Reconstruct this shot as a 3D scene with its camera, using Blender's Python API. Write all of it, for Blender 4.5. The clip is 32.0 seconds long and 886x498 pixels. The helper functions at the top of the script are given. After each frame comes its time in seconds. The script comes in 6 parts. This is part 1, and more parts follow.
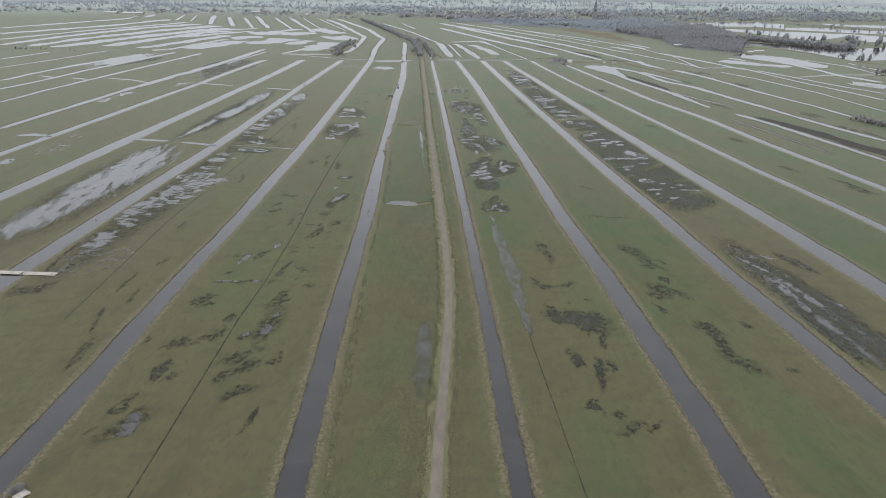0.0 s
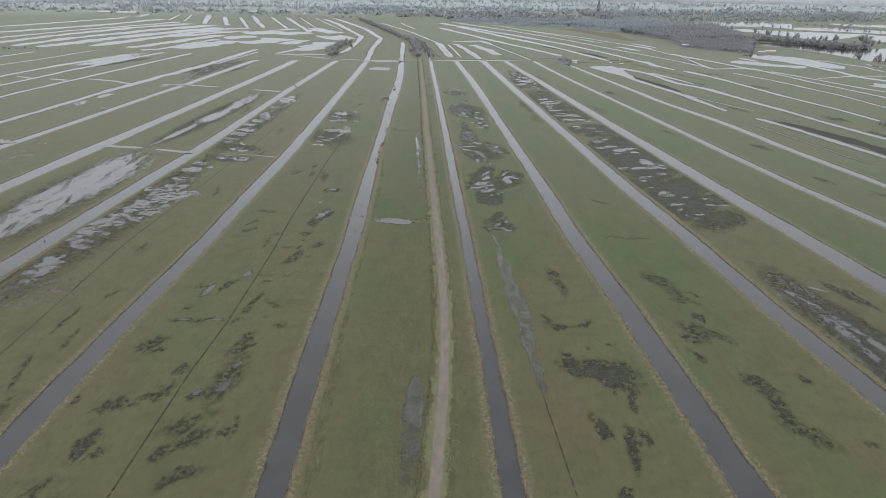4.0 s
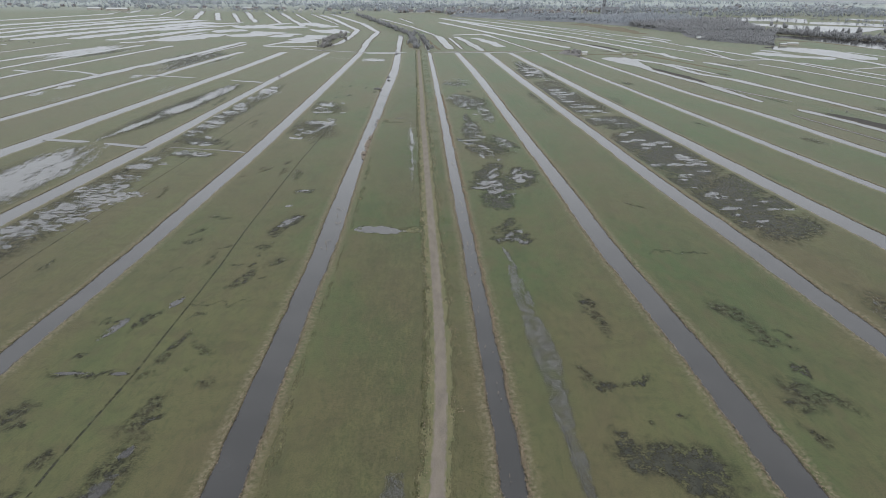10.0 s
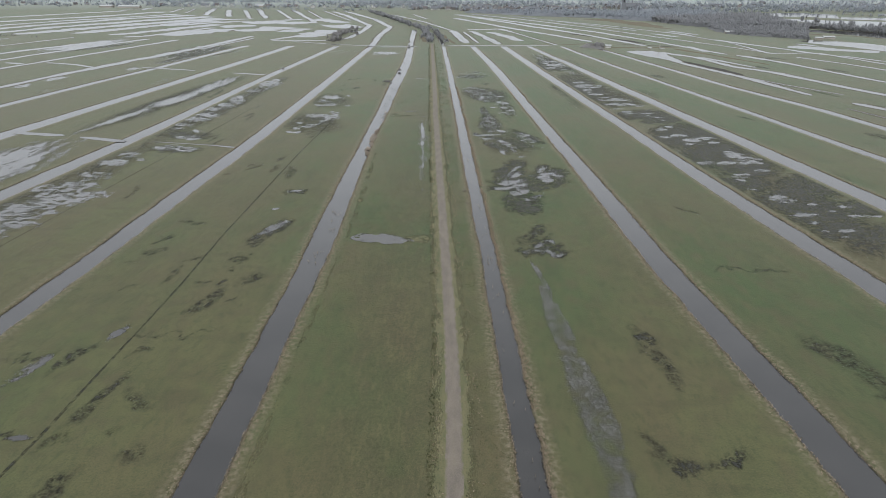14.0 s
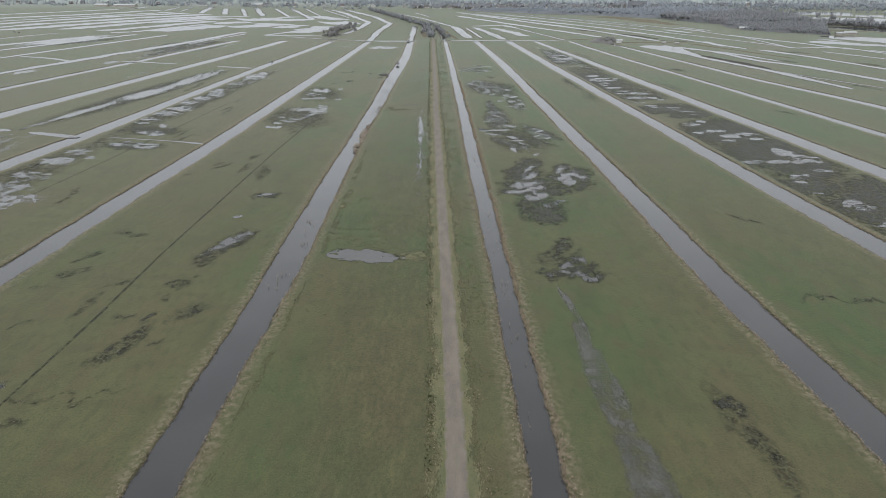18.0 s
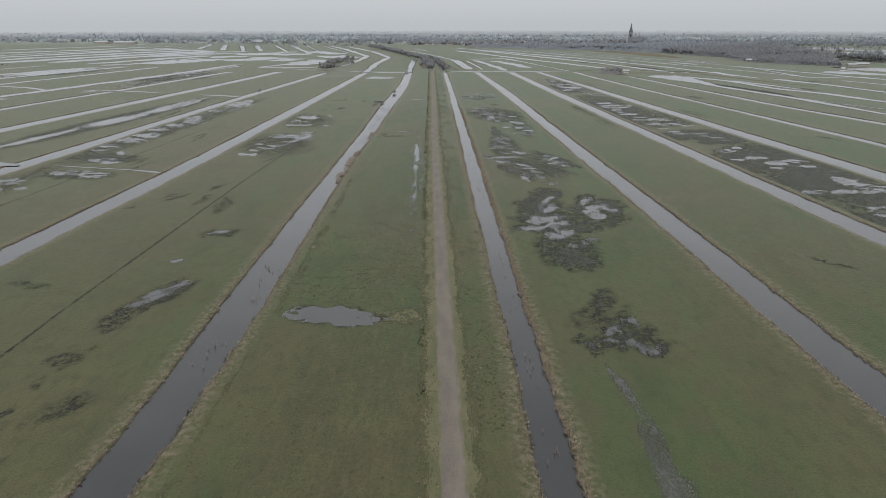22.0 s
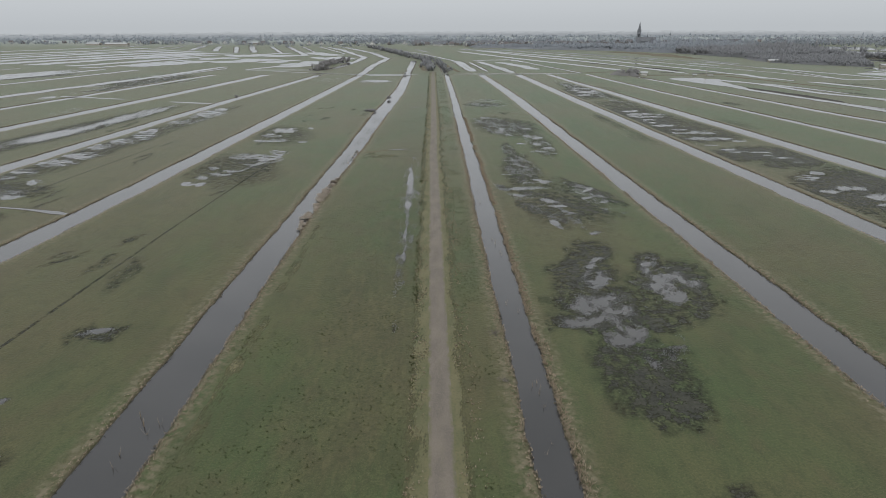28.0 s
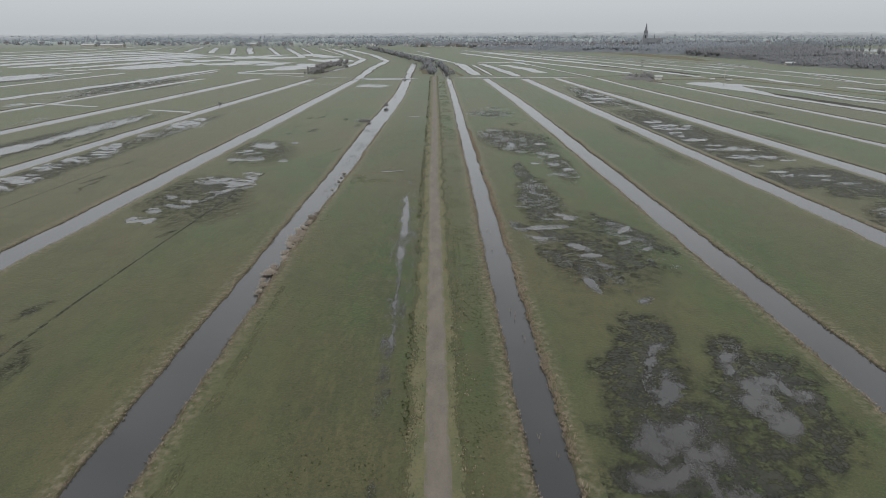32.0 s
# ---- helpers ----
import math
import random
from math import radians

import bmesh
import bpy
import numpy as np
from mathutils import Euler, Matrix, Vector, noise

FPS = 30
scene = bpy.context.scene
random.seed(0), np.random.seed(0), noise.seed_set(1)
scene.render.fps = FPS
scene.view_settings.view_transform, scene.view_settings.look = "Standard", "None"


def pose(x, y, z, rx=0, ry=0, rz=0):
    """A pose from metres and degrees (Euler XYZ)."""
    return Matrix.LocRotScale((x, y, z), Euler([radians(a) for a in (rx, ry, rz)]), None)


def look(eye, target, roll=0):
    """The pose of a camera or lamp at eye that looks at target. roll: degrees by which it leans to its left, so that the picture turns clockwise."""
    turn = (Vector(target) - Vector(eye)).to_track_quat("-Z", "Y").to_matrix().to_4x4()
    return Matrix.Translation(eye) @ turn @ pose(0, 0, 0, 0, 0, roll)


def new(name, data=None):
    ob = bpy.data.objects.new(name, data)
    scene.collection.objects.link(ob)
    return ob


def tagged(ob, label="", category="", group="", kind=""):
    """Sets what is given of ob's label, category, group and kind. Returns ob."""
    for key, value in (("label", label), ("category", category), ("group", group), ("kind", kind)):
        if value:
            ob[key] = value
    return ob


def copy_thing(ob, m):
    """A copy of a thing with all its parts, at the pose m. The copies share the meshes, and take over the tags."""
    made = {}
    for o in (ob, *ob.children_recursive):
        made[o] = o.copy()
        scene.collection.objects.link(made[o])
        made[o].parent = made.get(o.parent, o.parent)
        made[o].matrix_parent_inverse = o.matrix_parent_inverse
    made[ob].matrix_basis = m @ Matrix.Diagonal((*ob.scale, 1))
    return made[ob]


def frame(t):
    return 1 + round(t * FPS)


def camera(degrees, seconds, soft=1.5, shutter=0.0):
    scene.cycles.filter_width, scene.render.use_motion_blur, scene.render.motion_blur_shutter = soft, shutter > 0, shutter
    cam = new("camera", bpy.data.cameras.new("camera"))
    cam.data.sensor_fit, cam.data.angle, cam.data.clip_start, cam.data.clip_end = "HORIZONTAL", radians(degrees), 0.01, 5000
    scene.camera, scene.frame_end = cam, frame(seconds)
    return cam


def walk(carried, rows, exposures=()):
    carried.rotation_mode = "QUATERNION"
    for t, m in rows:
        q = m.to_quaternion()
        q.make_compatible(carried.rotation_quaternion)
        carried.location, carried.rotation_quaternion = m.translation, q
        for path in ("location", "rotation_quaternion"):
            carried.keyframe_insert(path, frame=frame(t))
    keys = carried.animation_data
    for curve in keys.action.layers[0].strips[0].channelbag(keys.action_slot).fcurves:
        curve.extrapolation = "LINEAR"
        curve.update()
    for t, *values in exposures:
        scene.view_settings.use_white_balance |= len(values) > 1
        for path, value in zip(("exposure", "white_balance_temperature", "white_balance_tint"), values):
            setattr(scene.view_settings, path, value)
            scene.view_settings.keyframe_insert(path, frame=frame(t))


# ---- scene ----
SECONDS = 32.0
cam = camera(73.65, SECONDS, soft=0.7)

# seconds, x, y, z and the turn in degrees: a steady flight along the farm track, sinking from 107 m to 44 m
PATH = [
    (0, 0.00, -0.00, 105.36, 65.280, -0.230, -0.340),
    (0.5, 0.25, 4.52, 105.32, 65.284, -0.231, -0.336),
    (1, 0.50, 9.03, 105.25, 65.318, -0.242, -0.307),
    (1.5, 0.77, 13.49, 105.09, 65.330, -0.222, -0.330),
    (2, 1.02, 17.92, 104.74, 65.389, -0.229, -0.294),
    (2.5, 1.19, 22.27, 104.10, 65.400, -0.211, -0.314),
    (3, 1.33, 26.61, 103.14, 65.368, -0.249, -0.305),
    (3.5, 1.50, 30.95, 101.96, 65.330, -0.263, -0.303),
    (5.5, 2.70, 48.81, 95.11, 65.473, -0.198, -0.287),
    (6, 2.93, 53.36, 93.48, 65.492, -0.195, -0.257),
    (6.5, 3.13, 57.85, 91.89, 65.507, -0.194, -0.260),
    (7, 3.30, 62.31, 90.31, 65.527, -0.178, -0.230),
    (7.5, 3.41, 66.73, 88.78, 65.529, -0.181, -0.219),
    (8, 3.45, 71.15, 87.28, 65.569, -0.181, -0.227),
    (8.5, 3.46, 75.56, 85.81, 65.560, -0.185, -0.217),
    (9, 3.46, 80.00, 84.38, 65.548, -0.192, -0.220),
    (9.5, 3.45, 84.44, 82.98, 65.533, -0.182, -0.235),
    (10, 3.42, 88.85, 81.54, 65.536, -0.195, -0.233),
    (10.5, 3.40, 93.27, 80.06, 65.561, -0.180, -0.212),
    (11, 3.36, 97.60, 78.58, 65.574, -0.182, -0.142),
    (11.5, 3.35, 101.95, 77.11, 65.562, -0.171, -0.083),
    (12, 3.32, 106.33, 75.64, 65.577, -0.150, 0.022),
    (12.5, 3.26, 110.73, 74.17, 65.578, -0.138, 0.364),
    (13, 3.20, 115.11, 72.72, 65.572, -0.132, 0.732),
    (13.5, 3.17, 119.50, 71.22, 65.583, -0.084, 1.058),
    (14, 3.18, 123.84, 69.67, 65.608, -0.039, 1.092),
    (14.5, 3.22, 128.27, 68.10, 65.611, -0.041, 1.143),
    (16.5, 2.99, 146.33, 62.14, 65.629, -0.045, 1.210),
    (17, 2.94, 150.76, 60.72, 65.640, -0.067, 1.255),
    (17.5, 2.87, 155.18, 59.30, 65.649, -0.061, 1.271),
    (18, 2.77, 159.61, 57.90, 65.856, -0.033, 1.264),
    (18.5, 2.67, 164.00, 56.48, 67.011, 0.001, 1.248),
    (19, 2.59, 168.35, 55.02, 68.281, 0.018, 1.227),
    (19.5, 2.57, 172.63, 53.58, 69.206, 0.024, 1.240),
    (20, 2.52, 176.92, 52.16, 69.226, 0.004, 1.249),
    (20.5, 2.45, 181.23, 50.74, 69.258, 0.013, 1.256),
    (21, 2.39, 185.57, 49.27, 69.267, 0.015, 1.255),
    (21.5, 2.29, 189.98, 47.79, 69.292, 0.030, 1.235),
    (22, 2.27, 194.43, 46.34, 69.313, 0.046, 1.247),
    (22.5, 2.25, 198.86, 45.16, 69.305, 0.061, 1.258),
    (23, 2.22, 203.32, 44.53, 69.324, 0.088, 1.247),
    (23.5, 2.17, 207.81, 44.34, 69.338, 0.143, 1.254),
    (24, 2.16, 212.34, 44.29, 69.356, 0.178, 1.265),
    (24.5, 2.20, 216.81, 44.18, 69.333, 0.209, 1.264),
    (25, 2.22, 221.31, 44.09, 69.350, 0.176, 1.338),
    (25.5, 2.22, 225.72, 44.01, 69.315, 0.125, 1.369),
    (27.5, 1.40, 243.30, 44.10, 69.391, 0.142, 1.336),
    (28, 1.36, 247.61, 44.00, 69.402, 0.188, 1.391),
    (28.5, 1.32, 251.95, 43.92, 69.432, 0.214, 1.416),
    (29, 1.27, 256.27, 43.89, 69.459, 0.198, 1.467),
    (29.5, 1.20, 260.56, 43.90, 69.458, 0.220, 1.491),
    (30, 1.10, 264.83, 43.94, 69.476, 0.217, 1.505),
    (30.5, 0.91, 269.12, 43.99, 69.487, 0.203, 1.519),
    (31, 0.69, 273.45, 44.04, 69.496, 0.208, 1.517),
    (31.5, 0.51, 277.79, 44.09, 69.495, 0.223, 1.514),
    (32, 0.40, 282.13, 44.17, 69.481, 0.177, 1.557),
]
walk(cam, [(t, pose(*place)) for t, *place in PATH], exposures=[(0.0, 0.22, 6270, 11.5), (17.6, 0.14, 6320, 11.0), (19.0, 0.11, 6330, 11.0), (20.0, -0.14, 6400, 11.0), (32.0, -0.15, 6420, 10.5)])

# ---------------------------------------------------------------- light: an overcast winter sky
world = bpy.data.worlds.new("overcast")
scene.world = world
world.use_nodes = True
wn, wl = world.node_tree.nodes, world.node_tree.links
wn.clear()
sky = wn.new("ShaderNodeTexSky")
sky.sky_type, sky.sun_disc = "NISHITA", False
sky.sun_elevation, sky.sun_rotation = radians(50), radians(209)
sky.dust_density, sky.air_density, sky.ozone_density = 4.0, 1.5, 1.0
sky_strength = wn.new("ShaderNodeVectorMath")
sky_strength.operation = "SCALE"
sky_strength.inputs["Scale"].default_value = 0.06
coord = wn.new("ShaderNodeTexCoord")
split = wn.new("ShaderNodeSeparateXYZ")
cloud = wn.new("ShaderNodeMapRange")         # cloud cover, brighter above a dim hazy band along the horizon
for key, value in (("From Min", 0.0), ("From Max", 0.30), ("To Min", 0.0), ("To Max", 1.0)):
    cloud.inputs[key].default_value = value
ramp = wn.new("ShaderNodeMix")
ramp.data_type = "RGBA"
ramp.inputs[6].default_value = (0.585, 0.618, 0.640, 1)
ramp.inputs[7].default_value = (1.14, 1.18, 1.21, 1)
veil = wn.new("ShaderNodeMix")
veil.data_type = "RGBA"
veil.inputs[0].default_value = 0.92
back = wn.new("ShaderNodeBackground")
wout = wn.new("ShaderNodeOutputWorld")
wl.new(coord.outputs["Generated"], split.inputs[0])
wl.new(split.outputs["Z"], cloud.inputs["Value"])
wl.new(cloud.outputs[0], ramp.inputs[0])
wl.new(sky.outputs[0], sky_strength.inputs[0])
wl.new(sky_strength.outputs[0], veil.inputs[6])
wl.new(ramp.outputs[2], veil.inputs[7])
wl.new(veil.outputs[2], back.inputs["Color"])
wl.new(back.outputs[0], wout.inputs["Surface"])

sun = new("sun", bpy.data.lights.new("sun", "SUN"))
sun.data.energy, sun.data.angle, sun.data.color = 0.6, radians(25), (1.0, 0.97, 0.92)
sun.matrix_world = look((-250, -450, 620), (0, 0, 0))


# ---------------------------------------------------------------- small tools
def hashed(ix, iy, seed):
    h = np.sin(ix * 127.1 + iy * 311.7 + seed * 74.7) * 43758.5453
    return h - np.floor(h)


def grain(x, y, seed=0.0):
    """Smooth value noise, 0 to 1, on arrays."""
    x, y = np.asarray(x, float), np.asarray(y, float)
    ix, iy = np.floor(x), np.floor(y)
    u, v = x - ix, y - iy
    u, v = u * u * (3 - 2 * u), v * v * (3 - 2 * v)
    a, b = hashed(ix, iy, seed), hashed(ix + 1, iy, seed)
    c, d = hashed(ix, iy + 1, seed), hashed(ix + 1, iy + 1, seed)
    return (a * (1 - u) + b * u) * (1 - v) + (c * (1 - u) + d * u) * v


def rough(x, y, seed=0.0, octaves=3):
    """Several octaves of grain, about -1 to 1."""
    total, amp, norm = 0.0, 1.0, 0.0
    for k in range(octaves):
        total, norm = total + amp * (2 * grain(x * 2.03**k, y * 2.03**k, seed + 13 * k) - 1), norm + amp
        amp *= 0.55
    return total / norm


def mesh_of(name, verts, faces, material, smooth=False):
    me = bpy.data.meshes.new(name)
    me.from_pydata([tuple(map(float, v)) for v in verts], [], [tuple(map(int, f)) for f in faces])
    me.materials.append(material)
    if smooth:
        me.shade_smooth()
    me.update()
    return me


def floats(me, name, values):
    me.attributes.new(name, "FLOAT", "POINT").data.foreach_set("value", np.asarray(values, np.float32))


def part(name, bm, material, parent=None, label="", smooth=False):
    """Links a bmesh as one mesh object under a thing or a part."""
    me = bpy.data.meshes.new(name)
    bm.to_mesh(me)
    bm.free()
    me.materials.append(material)
    if smooth:
        me.shade_smooth()
    ob = new(name, me)
    ob.parent = parent
    return tagged(ob, label) if label else ob


def box(x, y, z, bevel=0.0, at=(0, 0, 0)):
    """A box of that size that stands on at."""
    bm = bmesh.new()
    bmesh.ops.create_cube(bm, size=1)
    bmesh.ops.scale(bm, vec=(x, y, z), verts=bm.verts)
    bmesh.ops.translate(bm, vec=(at[0], at[1], at[2] + z / 2), verts=bm.verts)
    if bevel:
        bmesh.ops.bevel(bm, geom=bm.edges[:], offset=bevel, segments=1, affect="EDGES")
    return bm


def prism(x, y, low, high, over=0.0, at=(0, 0, 0)):
    """A gable roof of thickness 0.25 over x by y, its ridge along y."""
    bm, rows = bmesh.new(), []
    half = x / 2 + over
    drop = over * (high - low) / (x / 2)
    for s in (-1, 1):
        yy = s * (y / 2 + over)
        rows.append([bm.verts.new((at[0] + px, at[1] + yy, at[2] + pz)) for px, pz in
                     ((-half, low - drop), (0, high), (half, low - drop), (half, low - drop + 0.3), (0, high + 0.35), (-half, low - drop + 0.3))])
    a, b = rows
    for i in range(6):
        bm.faces.new((a[i], a[(i + 1) % 6], b[(i + 1) % 6], b[i]))
    bm.faces.new((a[0], a[5], a[4], a[1])), bm.faces.new((a[1], a[4], a[3], a[2]))
    bm.faces.new((b[0], b[1], b[4], b[5])), bm.faces.new((b[1], b[2], b[3], b[4]))
    bmesh.ops.recalc_face_normals(bm, faces=bm.faces)
    return bm


def gabled(x, y, low, high):
    """Four walls with gables at both ends."""
    bm, rows = bmesh.new(), []
    for s in (-1, 1):
        rows.append([bm.verts.new((px, s * y / 2, pz)) for px, pz in ((-x / 2, 0), (x / 2, 0), (x / 2, low), (0, high), (-x / 2, low))])
    a, b = rows
    for i in range(5):
        bm.faces.new((a[i], a[(i + 1) % 5], b[(i + 1) % 5], b[i]))
    bm.faces.new(a[::-1]), bm.faces.new(b)
    bmesh.ops.recalc_face_normals(bm, faces=bm.faces)
    return bm


# ---------------------------------------------------------------- materials
def shader(name):
    m = bpy.data.materials.new(name)
    m.use_nodes = True
    nodes, links = m.node_tree.nodes, m.node_tree.links
    return m, nodes, links, nodes["Principled BSDF"]


def feed(links, socket, value):
    if isinstance(value, (int, float)):
        socket.default_value = value
    elif isinstance(value, tuple):
        socket.default_value = (*value, 1.0)
    else:
        links.new(value, socket)


def blend(nodes, links, fac, a, b):
    n = nodes.new("ShaderNodeMix")
    n.data_type = "RGBA"
    feed(links, n.inputs[0], fac), feed(links, n.inputs[6], a), feed(links, n.inputs[7], b)
    return n.outputs[2]


def noise_of(nodes, links, scale, detail=3.0, low=0.4, high=0.6, stretch=(1, 1, 1), turn=0.0):
    """A noise of that many features a metre, spread from low..high to 0..1."""
    co, mp, nz, mr = (nodes.new(k) for k in ("ShaderNodeTexCoord", "ShaderNodeMapping", "ShaderNodeTexNoise", "ShaderNodeMapRange"))
    mp.inputs["Scale"].default_value = stretch
    mp.inputs["Rotation"].default_value = (0, 0, turn)
    nz.inputs["Scale"].default_value, nz.inputs["Detail"].default_value = scale, detail
    mr.inputs["From Min"].default_value, mr.inputs["From Max"].default_value = low, high
    links.new(co.outputs["Object"], mp.inputs[0])
    links.new(mp.outputs[0], nz.inputs["Vector"])
    links.new(nz.outputs["Fac"], mr.inputs["Value"])
    return mr.outputs[0]


def relief(nodes, links, bsdf, height, strength, distance):
    b = nodes.new("ShaderNodeBump")
    b.inputs["Strength"].default_value, b.inputs["Distance"].default_value = strength, distance
    links.new(height, b.inputs["Height"])
    links.new(b.outputs[0], bsdf.inputs["Normal"])


def times(nodes, links, a, b, op="MULTIPLY"):
    n = nodes.new("ShaderNodeMath")
    n.operation, n.use_clamp = op, True
    feed(links, n.inputs[0], a), feed(links, n.inputs[1], b)
    return n.outputs[0]


def attr(nodes, name):
    n = nodes.new("ShaderNodeAttribute")
    n.attribute_name = name
    return n.outputs["Fac"]


def mottled(name, a, b, scale, gloss=0.8, specular=0.3, fine=None, bump=0.0, low=0.35, high=0.65, varied=0.0):
    """Two colours in patches, a finer grain over them, and relief."""
    m, n, l, p = shader(name)
    colour = blend(n, l, noise_of(n, l, scale, 4, low, high), a, b)
    if fine:
        dark = tuple(c * 0.72 for c in a)
        colour = blend(n, l, times(n, l, noise_of(n, l, fine, 3, 0.4, 0.7), 0.6), colour, dark)
    if varied:
        info = n.new("ShaderNodeObjectInfo")
        colour = blend(n, l, times(n, l, info.outputs["Random"], varied), colour, tuple(c * 0.5 for c in b))
    l.new(colour, p.inputs["Base Color"])
    p.inputs["Roughness"].default_value, p.inputs["Specular IOR Level"].default_value = gloss, specular
    if bump:
        relief(n, l, p, noise_of(n, l, fine or scale * 6, 4, 0.2, 0.8), 0.6, bump)
    return m


def twiggy(name, a, b, scale):
    """Sprays of fine twigs, which pass half of the light on."""
    m, n, l, p = shader(name)
    c = blend(n, l, noise_of(n, l, scale, 4, 0.35, 0.65), a, b)
    l.new(c, p.inputs["Base Color"])
    p.inputs["Roughness"].default_value, p.inputs["Specular IOR Level"].default_value = 0.9, 0.1
    through_light, mix = n.new("ShaderNodeBsdfTranslucent"), n.new("ShaderNodeMixShader")
    mix.inputs[0].default_value = 0.5
    l.new(c, through_light.inputs["Color"])
    l.new(p.outputs[0], mix.inputs[1])
    l.new(through_light.outputs[0], mix.inputs[2])
    l.new(mix.outputs[0], n["Material Output"].inputs["Surface"])
    return m


def meadow_material():
    m, n, l, p = shader("wet_meadow")
    green, yellow = (0.054, 0.083, 0.030), (0.110, 0.100, 0.044)
    brown, dark = (0.098, 0.079, 0.042), (0.034, 0.042, 0.018)
    broad = noise_of(n, l, 0.016, 4, 0.38, 0.64, (1, 0.45, 1))
    lane = times(n, l, times(n, l, attr(n, "sward"), times(n, l, noise_of(n, l, 0.03, 5, 0.36, 0.64, (1, 0.5, 1)), 0.7), "ADD"), 0.35, "SUBTRACT")
    c = blend(n, l, lane, green, yellow)
    c = blend(n, l, times(n, l, broad, times(n, l, lane, 0.35, "ADD")), c, brown)
    c = blend(n, l, times(n, l, noise_of(n, l, 0.045, 6, 0.47, 0.66, (1, 0.45, 1)), times(n, l, lane, 0.42, "ADD")), c, brown)
    c = blend(n, l, times(n, l, noise_of(n, l, 0.13, 6, 0.50, 0.74, (1, 0.4, 1), 0.1), 0.46), c, dark)
    c = blend(n, l, times(n, l, noise_of(n, l, 0.35, 6, 0.48, 0.72, (1, 0.35, 1)), times(n, l, times(n, l, lane, 0.3), 0.32, "ADD")), c, yellow)
    c = blend(n, l, times(n, l, noise_of(n, l, 0.20, 6, 0.52, 0.66, (0.45, 1, 1), 0.1), times(n, l, times(n, l, lane, 0.55), 0.05, "ADD")), c, (0.058, 0.048, 0.027))
    c = blend(n, l, times(n, l, noise_of(n, l, 0.8, 5, 0.50, 0.68, (1, 0.45, 1)), 0.40), c, dark)
    c = blend(n, l, times(n, l, noise_of(n, l, 0.22, 7, 0.50, 0.66, (1, 0.55, 1), 0.15), 0.52), c, (0.084, 0.070, 0.038))
    c = blend(n, l, times(n, l, noise_of(n, l, 3.0, 6, 0.49, 0.66), 0.48), c, dark)
    c = blend(n, l, times(n, l, noise_of(n, l, 4.4, 6, 0.50, 0.70), 0.36), c, (0.150, 0.148, 0.075))
    c = blend(n, l, times(n, l, noise_of(n, l, 11.0, 4, 0.48, 0.62), 0.42), c, dark)
    c = blend(n, l, times(n, l, noise_of(n, l, 8.0, 3, 0.54, 0.70), 0.30), c, (0.150, 0.148, 0.075))
    worn = times(n, l, attr(n, "tread"), 0.8)
    c = blend(n, l, times(n, l, worn, times(n, l, noise_of(n, l, 0.22, 6, 0.40, 0.62, (1, 0.45, 1)), 0.42)), c, (0.062, 0.058, 0.030))
    c = blend(n, l, times(n, l, worn, times(n, l, noise_of(n, l, 1.6, 8, 0.46, 0.60, (1, 0.7, 1)), 0.45)), c, (0.040, 0.044, 0.020))
    c = blend(n, l, times(n, l, worn, times(n, l, noise_of(n, l, 0.9, 6, 0.54, 0.66, (1, 0.25, 1)), 0.35)), c, (0.125, 0.115, 0.055))
    straw = blend(n, l, noise_of(n, l, 0.9, 4, 0.4, 0.65), (0.172, 0.145, 0.098), (0.085, 0.080, 0.042))
    edge = times(n, l, attr(n, "bank"), noise_of(n, l, 1.1, 6, 0.36, 0.58))
    c = blend(n, l, edge, c, straw)
    # far ground paled to grey: distance haze put into the base colour
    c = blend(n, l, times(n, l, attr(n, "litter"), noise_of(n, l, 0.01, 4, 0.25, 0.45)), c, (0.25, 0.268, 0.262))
    c = blend(n, l, attr(n, "soil"), c, (0.035, 0.027, 0.019))
    l.new(c, p.inputs["Base Color"])
    p.inputs["Roughness"].default_value, p.inputs["Specular IOR Level"].default_value = 0.7, 0.20
    p.inputs["Sheen Weight"].default_value, p.inputs["Sheen Roughness"].default_value = 0.25, 0.25
    p.inputs["Sheen Tint"].default_value = (0.88, 1.0, 0.88, 1.0)
    relief(n, l, p, noise_of(n, l, 2.2, 5, 0.2, 0.8), 0.5, 0.10)
    return m


def broken(n, l, p, streak, gain=3.0, scale=0.9, turn=0.0):
    """Lets the grass below come through where the layer thins out: cover against a coarse and a fine grain."""
    hole, mix = n.new("ShaderNodeBsdfTransparent"), n.new("ShaderNodeMixShader")
    coarse = noise_of(n, l, scale * 0.35, 4, 0.36, 0.64, streak, turn)
    fine = noise_of(n, l, scale * 3.2, 6, 0.36, 0.64, streak, turn)
    sums = []
    for value, by in ((coarse, 0.45), (fine, 0.35), (attr(n, "cover"), 1.6)):
        s = n.new("ShaderNodeMath")
        s.operation = "MULTIPLY_ADD"
        l.new(value, s.inputs[0])
        s.inputs[1].default_value = by
        feed(l, s.inputs[2], sums[-1] if sums else -1.2)
        sums.append(s.outputs[0])
    last = n.new("ShaderNodeMath")
    last.operation, last.use_clamp = "MULTIPLY_ADD", True
    l.new(sums[-1], last.inputs[0])
    last.inputs[1].default_value, last.inputs[2].default_value = gain, 0.5
    l.new(last.outputs[0], mix.inputs[0])
    l.new(hole.outputs[0], mix.inputs[1])
    l.new(p.outputs[0], mix.inputs[2])
    l.new(mix.outputs[0], n["Material Output"].inputs["Surface"])


